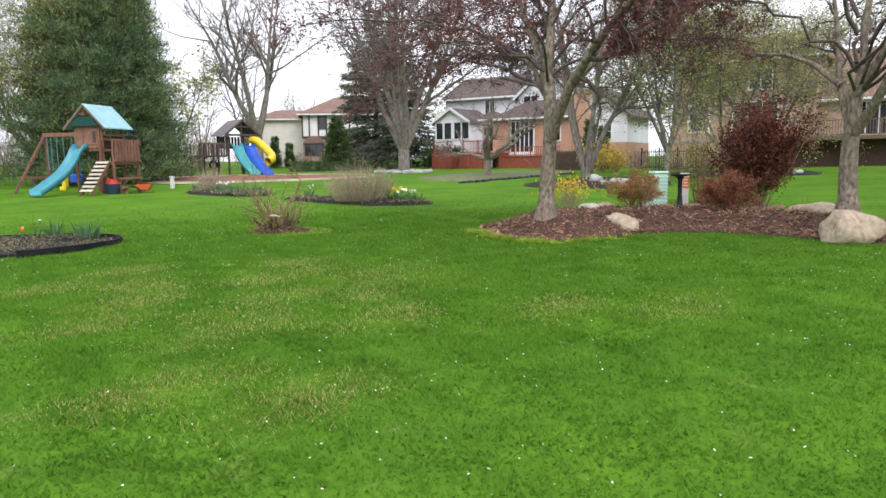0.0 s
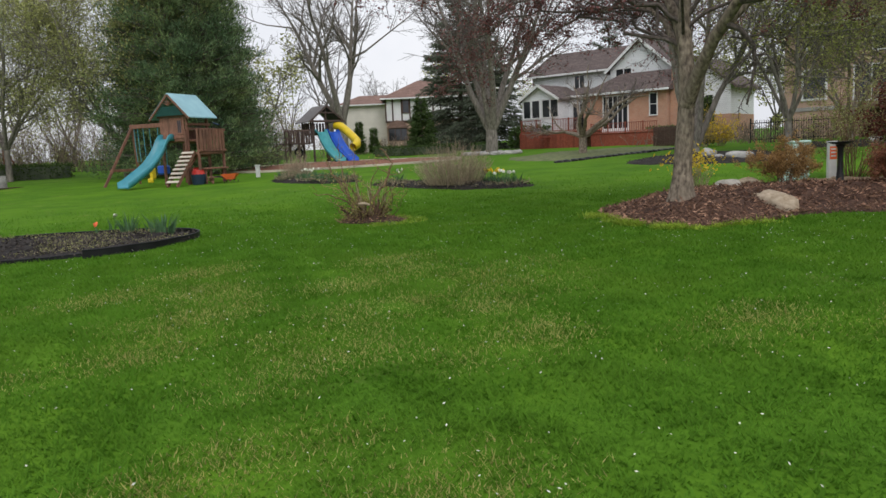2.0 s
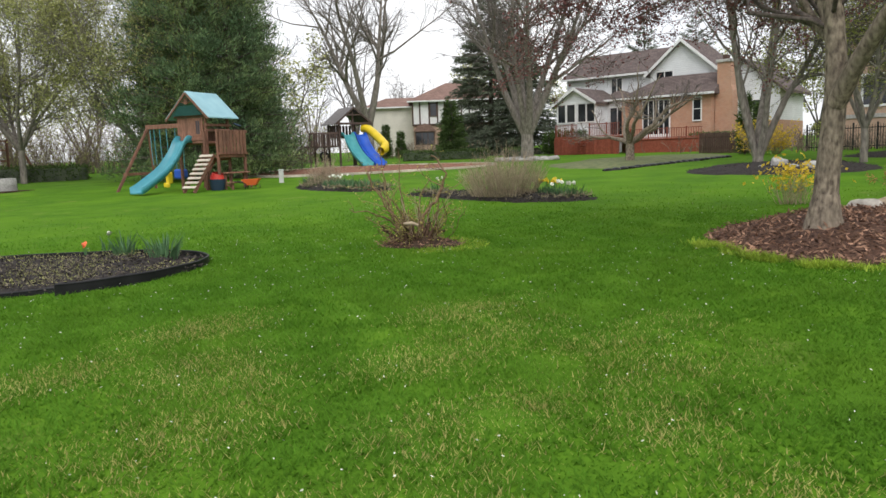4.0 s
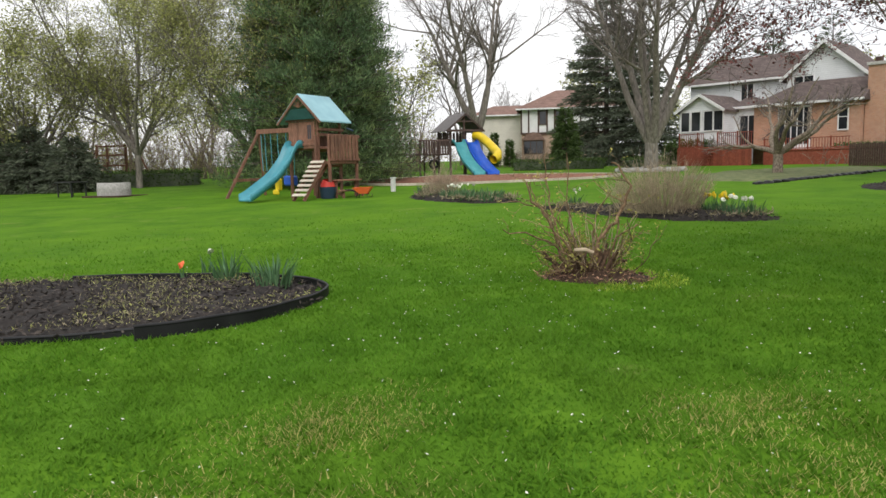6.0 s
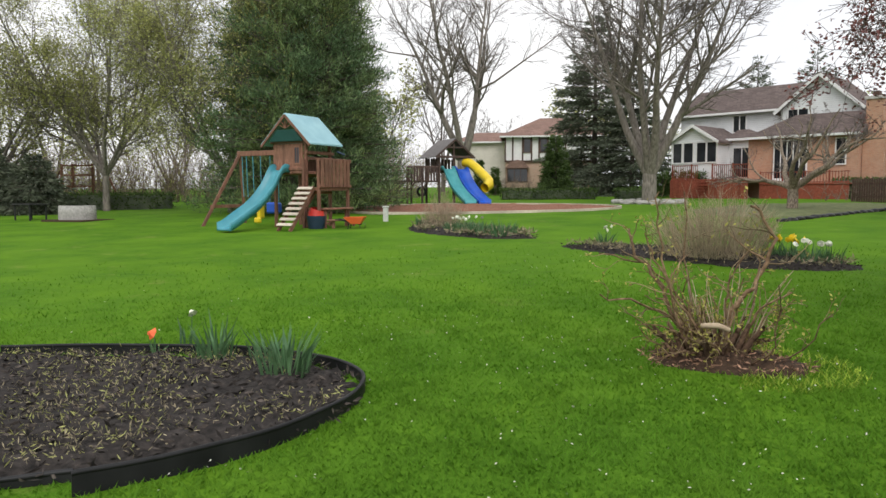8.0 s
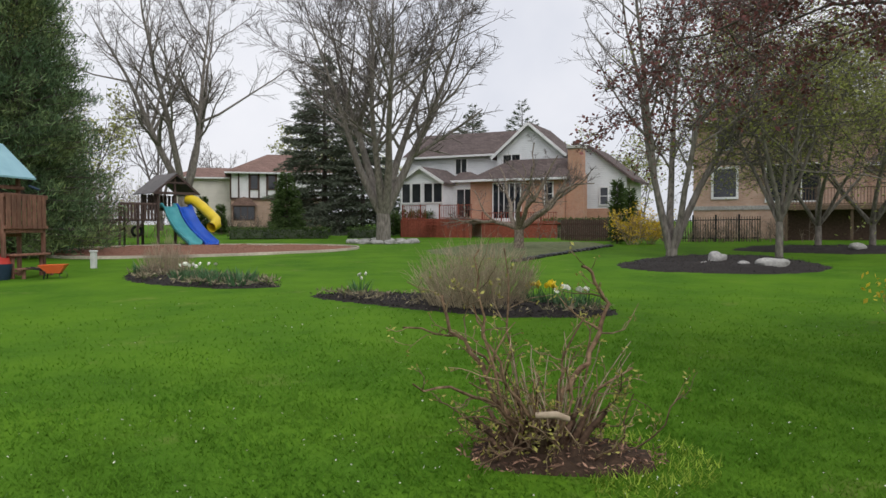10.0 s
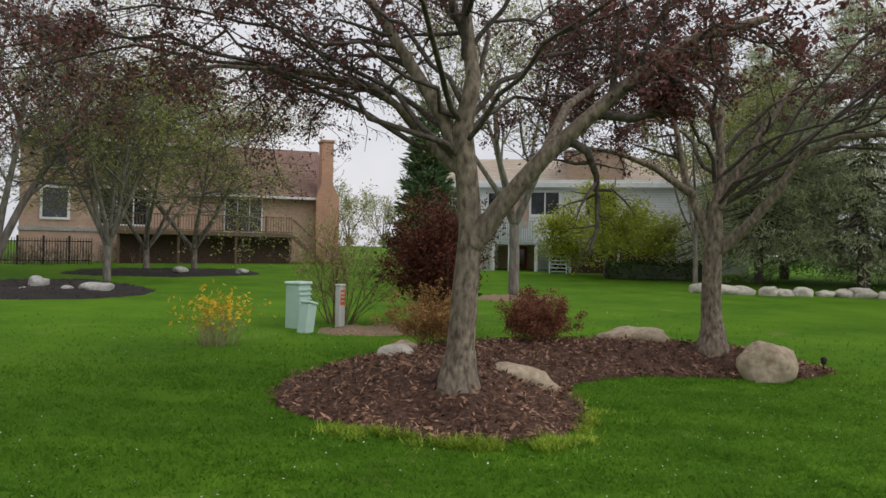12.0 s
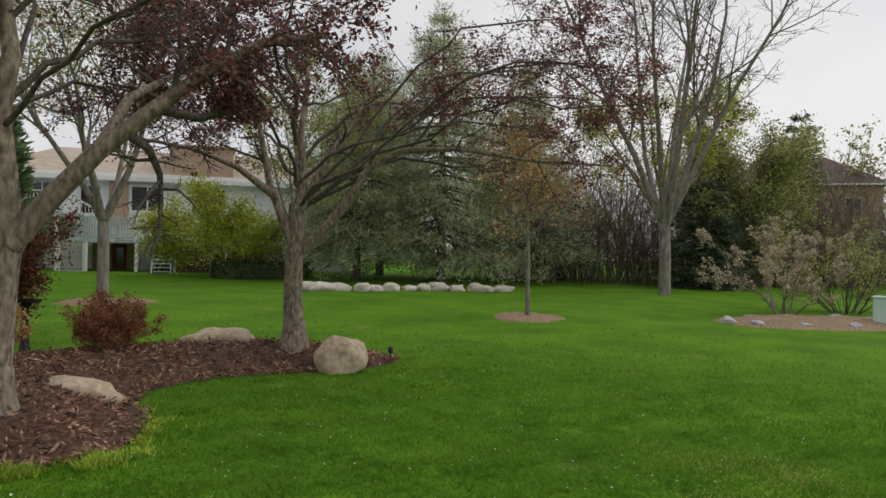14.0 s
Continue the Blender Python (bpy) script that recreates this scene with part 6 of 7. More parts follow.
shrub("budding_bush", 27.0, -9.9, 2.9, 3.4, R(119), 26, BARK_DARK, "rounded bush in dull olive bud", LEAF_BUD, 3, (0.08, 0.04), 0.02, 2, counts=(8, 6), lean=0.9)
for k, (x, y, h, w) in enumerate(((4.9, 33.4, 2.0, 2.2), (5.9, 34.2, 1.4, 1.6))):
    shrub("forsythia_bush", x, y, h, w, R(120 + k), 30, TWIG_TAN, "yellow-flowering forsythia by the fence", LEAF_YELLOW, 2, (0.12, 0.07), 0.012, 2, counts=(6, 3), lean=0.7, twig=0.006, spread=0.06)
# arborvitae columns
for k, (x, y, h, w) in enumerate(((4.3, 35.0, 3.2, 0.22), (5.1, 36.2, 2.8, 0.2), (21.7, 20.4, 7.8, 1.5), (-27.2, 53.0, 3.0, 0.35), (-25.9, 53.6, 2.3, 0.3))):
    conifer("arborvitae", x, y, h, w, R(130 + k), NEEDLE if h > 7 else HEDGE, "narrow upright green arborvitae column", 0.05, int(8 + h * 5), 9, density=1.4, droop=-0.5)
for k in range(6):
    conifer("arborvitae", -10.6 + 0.55 * k, 49.6 + 0.06 * k, 1.75, 0.42, R(140 + k), HEDGE, "small dark arborvitae in a row by the porch", 0.05, 10, 7, group="arborvitae row by the porch", density=1.6, droop=-0.5)


def clipped_hedge(x0, y0, x1, y1, h, w, seed, label):
    g = R(seed)
    L = math.hypot(x1 - x0, y1 - y0)
    o = thing("hedge", (x0 + x1) / 2, (y0 + y1) / 2, None, math.degrees(math.atan2(y1 - y0, x1 - x0)), label, "hedge")
    bm = bmesh.new()
    box_into(bm, (-L / 2 + 0.15, -w / 2 + 0.12, -0.05), (L / 2 - 0.15, w / 2 - 0.12, h - 0.12), 0.1)
    part("core", bm, NEEDLE_DARK, o)
    n = int(L * 420)
    p = g.uniform((-L / 2, -w / 2, 0.0), (L / 2, w / 2, h), (n, 3))
    side = g.integers(0, 3, n)
    p[side == 0, 2] = h - 0.1
    p[side == 1, 1] = -w / 2 + 0.1
    p[side == 2, 1] = w / 2 - 0.1
    child("foliage", leaves_mesh("foliage", g, p, 0.16, 0.09, HEDGE, 0.3, 0.06), o)


clipped_hedge(-20.5, 42.3, -14.0, 44.4, 0.75, 1.1, 150, "long low clipped boxwood hedge")
clipped_hedge(-12.9, 44.9, -10.9, 45.4, 0.7, 1.1, 151, "short low clipped boxwood hedge")
clipped_hedge(0.5, 46.5, 5.5, 46.2, 1.3, 1.3, 152, "clipped dark hedge before the brick wing")
clipped_hedge(28.6, 15.6, 31.6, 12.2, 0.8, 1.5, 153, "dark planting below the balcony")
clipped_hedge(-43, 13, -33, 24, 1.0, 1.5, 154, "low dark hedge at the yard's edge")


# ---- stones ----
def stone(name, x, y, z, size, seed, material, label, rz=0, tilt=(0, 0), group="", flat=0.35):
    g = R(seed)
    bm = bmesh.new()
    bmesh.ops.create_icosphere(bm, subdivisions=3, radius=0.5)
    off = Vector(g.uniform(-50, 50, 3))
    for v in bm.verts:
        n = v.co.normalized()
        k = 1 + 0.42 * noise.noise(n * 1.3 + off) + 0.10 * noise.noise(n * 4 + off) + 0.03 * noise.noise(n * 11 + off)
        c = n * 0.5 * k
        c = Vector([math.copysign(abs(a * 2) ** 0.9 / 2, a) for a in c])
        if c.z < -flat:
            c.z = -flat - (c.z + flat) * -0.1
        v.co = Vector((c.x * size[0], c.y * size[1], c.z * size[2]))
    me = bpy.data.meshes.new(name)
    bm.to_mesh(me)
    bm.free()
    me.materials.append(material)
    me.polygons.foreach_set("use_smooth", [True] * len(me.polygons))
    ob = new(name, me)
    ob.matrix_basis = pose(x, y, z + size[2] * 0.32, tilt[0], tilt[1], rz)
    return tagged(ob, label, "stone", group)


stone("boulder", 10.62, -0.42, -0.06, (0.96, 0.78, 0.74), 167, STONE, "large rounded tan boulder at the mulch edge", 20)
stone("flat_rock", 10.55, 1.75, island_z(10.55, 1.75) - 0.10, (1.15, 0.8, 0.42), 161, STONE, "broad flat tan rock in the mulch", -60)
stone("wedge_rock", 6.85, 0.85, island_z(6.85, 0.85) - 0.12, (0.95, 0.45, 0.32), 162, STONE, "long slanting tan rock by the plum trunk", -48, (8, 12))
stone("small_rock", 6.15, 2.45, island_z(6.15, 2.45) - 0.06, (0.48, 0.34, 0.24), 163, STONE_PALE, "small pale rock in the mulch", -30)
stone("small_rock", 6.5, 2.75, island_z(6.5, 2.75) - 0.06, (0.5, 0.32, 0.24), 164, STONE, "small tan rock in the mulch", 10)
g = R(165)
for k in range(13):
    t = k / 12
    x, y = 24.4 + 5.2 * t, 8.3 - 6.3 * t
    stone("row_stone", x + g.normal(0, 0.06), y + g.normal(0, 0.12), gz(x, y) - 0.06, (g.uniform(0.55, 1.1), g.uniform(0.45, 0.65), g.uniform(0.32, 0.56)), 170 + k, STONE_PALE, "pale limestone in a low curved row", -52 + g.normal(0, 10), group="stone row under the spruces")
for k, (x, y, w, h) in enumerate(((5.5, 18.6, 0.55, 0.45), (6.6, 16.9, 0.9, 0.4), (5.9, 17.2, 0.4, 0.25), (4.9, 17.6, 0.25, 0.2), (12.3, 25.2, 0.9, 0.4), (14.6, 24.2, 0.6, 0.3))):
    stone("bed_stone", x, y, gz(x, y) + 0.05, (w, w * 0.7, h), 190 + k, STONE_GREY, "weathered grey stone in black mulch", 17 * k)
for k in range(16):
    a = 2 * np.pi * k / 16
    x, y = -8.58 + 1.9 * math.cos(a), 35.9 + 1.7 * math.sin(a)
    stone("ring_stone", x, y, gz(x, y) - 0.02, (0.75, 0.4, 0.3), 200 + k, STONE_GREY, "grey stone in the ring round the bare tree", math.degrees(a) + 90, group="stone ring round the bare tree")
for k in range(12):
    a = 2 * np.pi * k / 12
    x, y = 22.6 + 1.6 * math.cos(a) * 0.9 + 0.8 * math.sin(a), -8.6 - 2.6 * math.cos(a) * 0.9 + 0.7 * math.sin(a)
    stone("edging_stone", x, y, gz(x, y) - 0.02, (0.4, 0.3, 0.22), 220 + k, STONE_GREY, "small edging stone round the bush bed", 40 * k, group="edging stones")
for k in range(20):
    t = k / 19
    x, y = -0.7 + 4.2 * t, 20.2 + 10.9 * t
    stone("edging_stone", x, y, gz(x, y) - 0.05, (0.6, 0.3, 0.2), 240 + k, IRON, "dark edging stone along the groundcover", 69, group="dark edging stones")


# ---- utility boxes and birdbath ----
def utilities():
    o = thing("utility_pedestal", 7.76, 7.75, None, 24, "pale green ribbed steel utility pedestal on the lawn", "utility box")
    box("body", (-0.20, -0.17, -0.05), (0.20, 0.17, 0.86), PED_GREEN, o, bevel=0.02)
    for i in range(8):
        box("rib", (-0.205, -0.19, 0.08 + i * 0.095), (0.205, -0.171, 0.12 + i * 0.095), PED_GREEN, o, bevel=0.006)
    box("lid", (-0.225, -0.20, 0.86), (0.225, 0.20, 0.93), PED_GREEN, o, bevel=0.025)
    o = thing("utility_box", 7.45, 6.95, None, 24, "small leaning pale green utility box", "utility box")
    b = box("body", (-0.13, -0.11, -0.08), (0.13, 0.11, 0.55), PED_GREEN, o, bevel=0.02)
    b.matrix_basis = pose(0, 0, 0, 0, 12, 0)
    c = box("lid", (-0.145, -0.125, 0.55), (0.145, 0.125, 0.61), PED_GREEN, o, bevel=0.02)
    c.matrix_basis = pose(0, 0, 0, 0, 12, 0)
    o = thing("marker_post", 8.43, 7.25, None, 24, "white cable marker post with orange label", "post")
    box("post", (-0.10, -0.06, -0.08), (0.10, 0.06, 0.85), POST_WHITE, o, bevel=0.015)
    box("cap", (-0.11, -0.07, 0.85), (0.11, 0.07, 0.90), POST_WHITE, o, bevel=0.015)
    box("warning_label", (-0.085, -0.064, 0.48), (0.085, -0.0605, 0.78), PL_ORANGE, o, "orange warning label", bevel=0)
    for i in range(3):
        box("text_bar", (-0.06, -0.0665, 0.54 + i * 0.08), (0.06, -0.0645, 0.575 + i * 0.08), POST_WHITE, o, "white line of lettering", bevel=0)
    o = thing("birdbath", 8.07, 3.11, island_z(8.07, 3.11) - 0.04, 0, "black birdbath on a slim pedestal in mulch", "birdbath")
    tube_part("pedestal", [(0, 0, 0), (0, 0, 0.04), (0, 0, 0.10), (0, 0, 0.4), (0, 0, 0.68), (0, 0, 0.74)], [0.15, 0.15, 0.07, 0.045, 0.05, 0.09], IRON, o, "", 14)
    tube_part("bowl", [(0, 0, 0.74), (0, 0, 0.76), (0, 0, 0.80), (0, 0, 0.80), (0, 0, 0.765)], [0.05, 0.15, 0.23, 0.21, 0.02], IRON, o, "shallow black bowl", 24)
    o = thing("garden_light", 11.75, -0.75, None, 0, "small black garden light at the bed's end", "garden light")
    tube_part("stake", [(0, 0, -0.05), (0, 0, 0.12)], 0.012, IRON, o)
    tube_part("head", [(0, 0, 0.12), (0, 0, 0.2), (0, 0, 0.22)], [0.035, 0.05, 0.03], IRON, o, "", 12)
    o = thing("utility_pedestal", 22.75, -10.15, None, 70, "pale green utility pedestal beside the bush bed", "utility box")
    box("body", (-0.25, -0.2, -0.05), (0.25, 0.2, 0.75), PED_GREEN, o, bevel=0.02)
    box("lid", (-0.27, -0.22, 0.75), (0.27, 0.22, 0.82), PED_GREEN, o, bevel=0.02)


utilities()


# ---- edging, flowers ----
def ribbon(name, pts, h0, h1, material, label, base=None):
    """Thin upright edging along a line."""
    V, F = [], []
    n = len(pts)
    for i, (x, y) in enumerate(pts):
        a, b = pts[max(0, i - 1)], pts[min(n - 1, i + 1)]
        d = np.array([b[0] - a[0], b[1] - a[1]])
        d /= np.linalg.norm(d)
        nx, ny = -d[1] * 0.012, d[0] * 0.012
        z = gz(x, y)
        h = h0 + (h1 - h0) * i / (n - 1) + 0.003 * math.sin(i * 0.7)
        V += [(x + nx, y + ny, z - 0.06), (x + nx * 0.9, y + ny * 0.9, z + h), (x - nx * 0.9, y - ny * 0.9, z + h), (x - nx, y - ny, z - 0.06)]
        V[-2] = (V[-2][0], V[-2][1], z + h)
    for i in range(n - 1):
        for k in range(4):
            F.append((4 * i + k, 4 * i + (k + 1) % 4, 4 * i + 4 + (k + 1) % 4, 4 * i + 4 + k))
    F += [(0, 1, 2, 3), (4 * n - 1, 4 * n - 2, 4 * n - 3, 4 * n - 4)]
    o = new(name)
    tagged(o, label, "edging")
    child("strip", mesh_of("strip", V, F, material), o)
    tops = [((V[4 * i + 1][0] + V[4 * i + 2][0]) / 2, (V[4 * i + 1][1] + V[4 * i + 2][1]) / 2, V[4 * i + 1][2]) for i in range(n)]
    tube_part("top_bead", tops, 0.016, material, o)


def smooth_line(p, k=3):
    p = np.asarray(p, float)
    for _ in range(k):
        q = np.empty((2 * len(p) - 2, 2))
        q[0::2], q[1::2] = 0.75 * p[:-1] + 0.25 * p[1:], 0.25 * p[:-1] + 0.75 * p[1:]
        p = np.vstack([p[:1], q, p[-1:]])
    return p


ribbon("bed_edging", smooth_line([(-2.55, -4.18), (-2.17, -3.5), (-2.05, -2.85), (-2.14, -2.15), (-2.52, -1.65), (-3.4, -1.42), (-4.55, -1.7), (-6.0, -2.45)]), 0.125, 0.08, PL_BLACK, "raised black plastic edging curled round the bed end")
ribbon("bed_edging", smooth_line([(-2.72, -4.05), (-3.45, -4.78), (-5.0, -5.42), (-8.0, -6.45)]), 0.06, 0.05, PL_BLACK, "low black plastic edging along the bed")


def tuft(name, x, y, n, h, spread, seed, material, label, z=None, flower=None, count=0, width=0.018, size=0.05):
    """Strap leaves, with flowers on stalks where there are any."""
    g = R(seed)
    z0 = gz(x, y) + 0.06 if z is None else z
    o = thing(name, x, y, z0, 0, label, "plant")
    a, q = g.uniform(0, 2 * np.pi, n), g.uniform(0, 1, n) ** 0.5 * spread
    root = np.column_stack([np.cos(a) * q, np.sin(a) * q, np.full(n, -0.03)])
    lean = np.column_stack([np.cos(a) * 0.22, np.sin(a) * 0.22, np.ones(n)]) + g.normal(0, 0.14, (n, 3))
    L = h * g.uniform(0.65, 1.1, n)
    side = np.column_stack([-np.sin(a + g.normal(0, 1, n)), np.cos(a), np.zeros(n)])
    V, m = [], root + lean * (L * 0.55)[:, None]
    tip = m + (lean + np.column_stack([np.cos(a) * 0.35, np.sin(a) * 0.35, -0.15 * np.ones(n)])) * (L * 0.45)[:, None]
    w = width / 2
    V = np.stack([root - side * w, root + side * w, m + side * w, m - side * w, tip], 1).reshape(-1, 3)
    b = np.arange(n) * 5
    F = [tuple(f) for f in np.stack([b, b + 1, b + 2, b + 3], -1)] + [tuple(f) for f in np.stack([b + 3, b + 2, b + 4], -1)]
    child("foliage", mesh_of("foliage", V, F, material), o)
    for k in range(count):
        aa, qq = g.uniform(0, 2 * np.pi), g.uniform(0, spread)
        p = np.array([math.cos(aa) * qq, math.sin(aa) * qq, 0])
        e = p + np.array([g.normal(0, 0.04), g.normal(0, 0.04), h * g.uniform(0.95, 1.2)])
        st = tube_part("stalk", [p, (p + e) / 2, e], 0.004, material, o)
        bm = bmesh.new()
        bmesh.ops.create_cone(bm, cap_ends=True, segments=6, radius1=size, radius2=size * 0.35, depth=size * 0.5, matrix=Matrix.Translation(e) @ pose(0, 0, 0, g.uniform(40, 110), 0, g.uniform(0, 360)))
        bmesh.ops.create_cone(bm, cap_ends=True, segments=8, radius1=size * 0.3, radius2=size * 0.42, depth=size * 0.9, matrix=Matrix.Translation(e) @ pose(0, 0, 0, g.uniform(40, 110), 0, g.uniform(0, 360)))
        part("flower", bm, flower, st)


tuft("daffodil_leaves", -3.0, -2.0, 80, 0.42, 0.18, 300, DAFF, "clump of grey-green daffodil leaves in the edged bed")
tuft("daffodil_leaves", -3.9, -1.85, 60, 0.36, 0.16, 301, DAFF, "clump of grey-green daffodil leaves in the edged bed")
tuft("daffodil_leaves", -3.5, -1.65, 34, 0.26, 0.16, 302, DAFF, "small clump of daffodil leaves")
tuft("tulip", -4.57, -1.91, 8, 0.18, 0.06, 303, DAFF, "single orange-red tulip in bud", flower=PL_ORANGE, count=1, size=0.06)
tuft("daffodil", -4.6, -1.55, 10, 0.26, 0.08, 304, DAFF, "single pale daffodil in flower", flower=PETAL, count=1)
tuft("daffodils", -7.2, -3.0, 36, 0.32, 0.25, 305, DAFF, "yellow daffodils in the edged bed", flower=PL_YELLOW, count=5)
for k, (x, y, c, f) in enumerate(((0.45, 7.3, 5, PETAL), (0.15, 7.75, 8, PL_YELLOW), (-0.15, 7.9, 8, PL_YELLOW), (-3.6, 9.35, 3, PETAL), (0.75, 7.5, 3, PETAL))):
    tuft("daffodils", x, y, 46, 0.36, 0.2, 310 + k, DAFF, "daffodils in flower in the black mulch", None, f, c, 0.02, 0.055)
for k, (x, y) in enumerate(((-7.6, 11.5), (-8.0, 11.8), (-8.6, 12.0), (-10.6, 13.7), (-6.9, 11.3))):
    tuft("leafy_clump", x, y, 90, 0.38, 0.34, 320 + k, DAFF, "green leafy clump in the far bed", None, PETAL if k in (1, 2) else None, 5 if k in (1, 2) else 0, 0.03)


def litter(name, poly, n, seed, material, size, label, lift=0.05, h=0.0, top=None):
    """Withered leaves and small plants strewn over a bed."""
    g = R(seed)
    poly = np.asarray(poly)
    p = g.uniform(poly.min(0), poly.max(0), (n * 3, 2))
    p = p[inside_by(poly, p) > 0.08]
    p = p[soft(p[:, 0], p[:, 1], 3.1) + 0.5 * g.normal(0, 0.5, len(p)) > -0.15][:n]
    at = np.column_stack([p, lawn_z(p[:, 0], p[:, 1]) + lift + g.uniform(0, 0.05, len(p))])
    ob = new(name, leaves_mesh(name, g, at, size, size * 0.22, material, 0.5))
    tagged(ob, label, "plants", kind="stuff")


litter("withered_leaves", STRIP, 5200, 331, DRYLEAF, 0.038, "withered straw-coloured leaves in the edged bed", 0.07)
litter("seedlings", STRIP, 3400, 332, LEAF_BUD, 0.045, "small green shoots in the edged bed", 0.07)
litter("withered_leaves", BED_TWO, 2600, 333, DRYLEAF, 0.10, "withered straw leaves in the daffodil bed", 0.10)
litter("withered_leaves", BED_THREE, 2400, 334, DRYLEAF, 0.16, "withered straw leaves in the far bed", 0.10)
litter("seedlings", BED_THREE, 600, 335, HEDGE, 0.14, "small green shoots in the far bed", 0.10)


# ---- fences, patio ----
def iron_fence():
    o = new("iron_fence")
    tagged(o, "black iron picket fence before the brick house", "fence")
    a, b = np.array([7.6, 37.9]), np.array([12.0, 36.4])
    n = 36
    for i in range(n):
        x, y = a + (b - a) * i / (n - 1)
        z = gz(x, y)
        big = i % 9 == 0
        w = 0.045 if big else 0.014
        box("post" if big else "picket", (x - w, y - w, z - 0.1), (x + w, y + w, z + (1.5 if big else 1.38)), IRON, o, bevel=0)
    for h in (0.2, 1.2):
        beam("rail", (a[0], a[1], gz(*a) + h), (b[0], b[1], gz(*b) + h), 0.04, 0.05, IRON, o)
    o = new("wooden_fence")
    tagged(o, "dark weathered picket fence by the brick wing", "fence")
    a, b = np.array([1.6, 40.5]), np.array([4.4, 38.5])
    for i in range(26):
        x, y = a + (b - a) * i / 25
        z = gz(x, y)
        box("picket", (x - 0.05, y - 0.012, z - 0.1), (x + 0.05, y + 0.012, z + 1.25 + 0.03 * (i % 3)), TIMBER, o, bevel=0)
    for h in (0.3, 1.0):
        beam("rail", (a[0], a[1] + 0.03, gz(*a) + h), (b[0], b[1] + 0.03, gz(*b) + h), 0.04, 0.08, TIMBER, o)


iron_fence()
o = thing("fire_pit", -26.8, 13.3, None, 10, "round grey stone fire pit with dark rim on the lawn", "fire pit")
tube_part("wall", [(0, 0, -0.05), (0, 0, 0.3), (0, 0, 0.62), (0, 0, 0.62), (0, 0, 0.3)], [0.72, 0.72, 0.70, 0.5, 0.48], STONE_GREY, o, "", 18)
box("slab", (-1.0, -0.9, -0.05), (1.1, 0.9, 0.05), SOIL, o, "dark bare ground")
o = thing("garden_table", -29.3, 12.9, None, 0, "dark metal garden table", "table")
box("tabletop", (-0.6, -0.45, 0.64), (0.6, 0.45, 0.70), IRON, o)
for x in (-0.5, 0.5):
    for y in (-0.36, 0.36):
        box("leg", (x - 0.03, y - 0.03, -0.05), (x + 0.03, y + 0.03, 0.64), IRON, o)


# ---- woods beyond ----
def far_wood():
    kinds = []
    for k in range(3):
        g = R(400 + k)
        kinds.append(tree("far_bare_tree", -60 + 9 * k, 62 + 6 * k, stems(g, 4, 11 + k, 0.4, 0.2, fork=2.5), g, 3, TWIG_GREY, TWIG_GREY, "grey leafless tree in the far wood", counts=(8, 5, 3), ratio=0.42, twig=0.02, limbed=False, group="far bare trees"))
    buds = []
    for k in range(2):
        g = R(410 + k)
        buds.append(tree("far_budding_tree", -52 + 10 * k, 50 + 8 * k, stems(g, 5, 9 + k, 0.5, 0.18, fork=1.8), g, 2, TWIG_GREY, TWIG_GREY, "budding tree in the far wood", leaf=LEAF_BUD, leaf_n=3, leaf_size=(0.38, 0.22), spread=0.35, counts=(9, 8), ratio=0.45, twig=0.02, limbed=False, group="far budding trees"))
    g = R(420)
    for k in range(54):
        a = radians(-25 + 215 * (k + g.uniform(0, 1)) / 54)
        d = g.uniform(98, 135) if 40 < math.degrees(a) < 122 else g.uniform(58, 110)
        x, y = d * math.cos(a), -5 + d * math.sin(a)
        src = (kinds + buds)[g.integers(0, 5)]
        s = g.uniform(0.75, 1.15)
        copy_thing(src, pose(x, y, gz(x, y) - 0.2, 0, 0, g.uniform(0, 360)) @ Matrix.Diagonal((s, s, s, 1)))


far_wood()


def thicket(name, seed, x0, y0, x1, y1, n, h, material, label, leaf=None):
    """Bare brush along a line, too fine to count."""
    g = R(seed)
    tubes = []
    for _ in range(n):
        t = g.uniform(0, 1)
        x, y = x0 + (x1 - x0) * t + g.normal(0, 1.4), y0 + (y1 - y0) * t + g.normal(0, 1.4)
        d = np.array([g.normal(0, 0.25), g.normal(0, 0.25), 1])
        L = h * g.uniform(0.35, 1.1)
        p = wander(g, (x, y, gz(x, y) - 0.1), d / np.linalg.norm(d), L, 4, 0.15, 0.03)
        tubes.append((p, np.linspace(0.022, 0.008, 5), 3))
        for _ in range(5):
            i = g.integers(1, 4)
            dd = g.normal(0, 0.6, 3) + np.array([0, 0, 0.8])
            tubes.append((wander(g, p[i], dd / np.linalg.norm(dd), L * 0.35, 1, 0.2, 0.0), np.array([0.012, 0.006]), 3))
    o = new(name)
    tagged(o, label, "brush", kind="stuff")
    tagged(child("branchwork", tubes_mesh("branchwork", tubes, material), o), kind="stuff")
    if leaf is not None:
        pts = np.concatenate([t[0][1:] for t in tubes])
        child("foliage", leaves_mesh("foliage", g, pts, 0.16, 0.09, leaf, 0.2, 0.15), o)


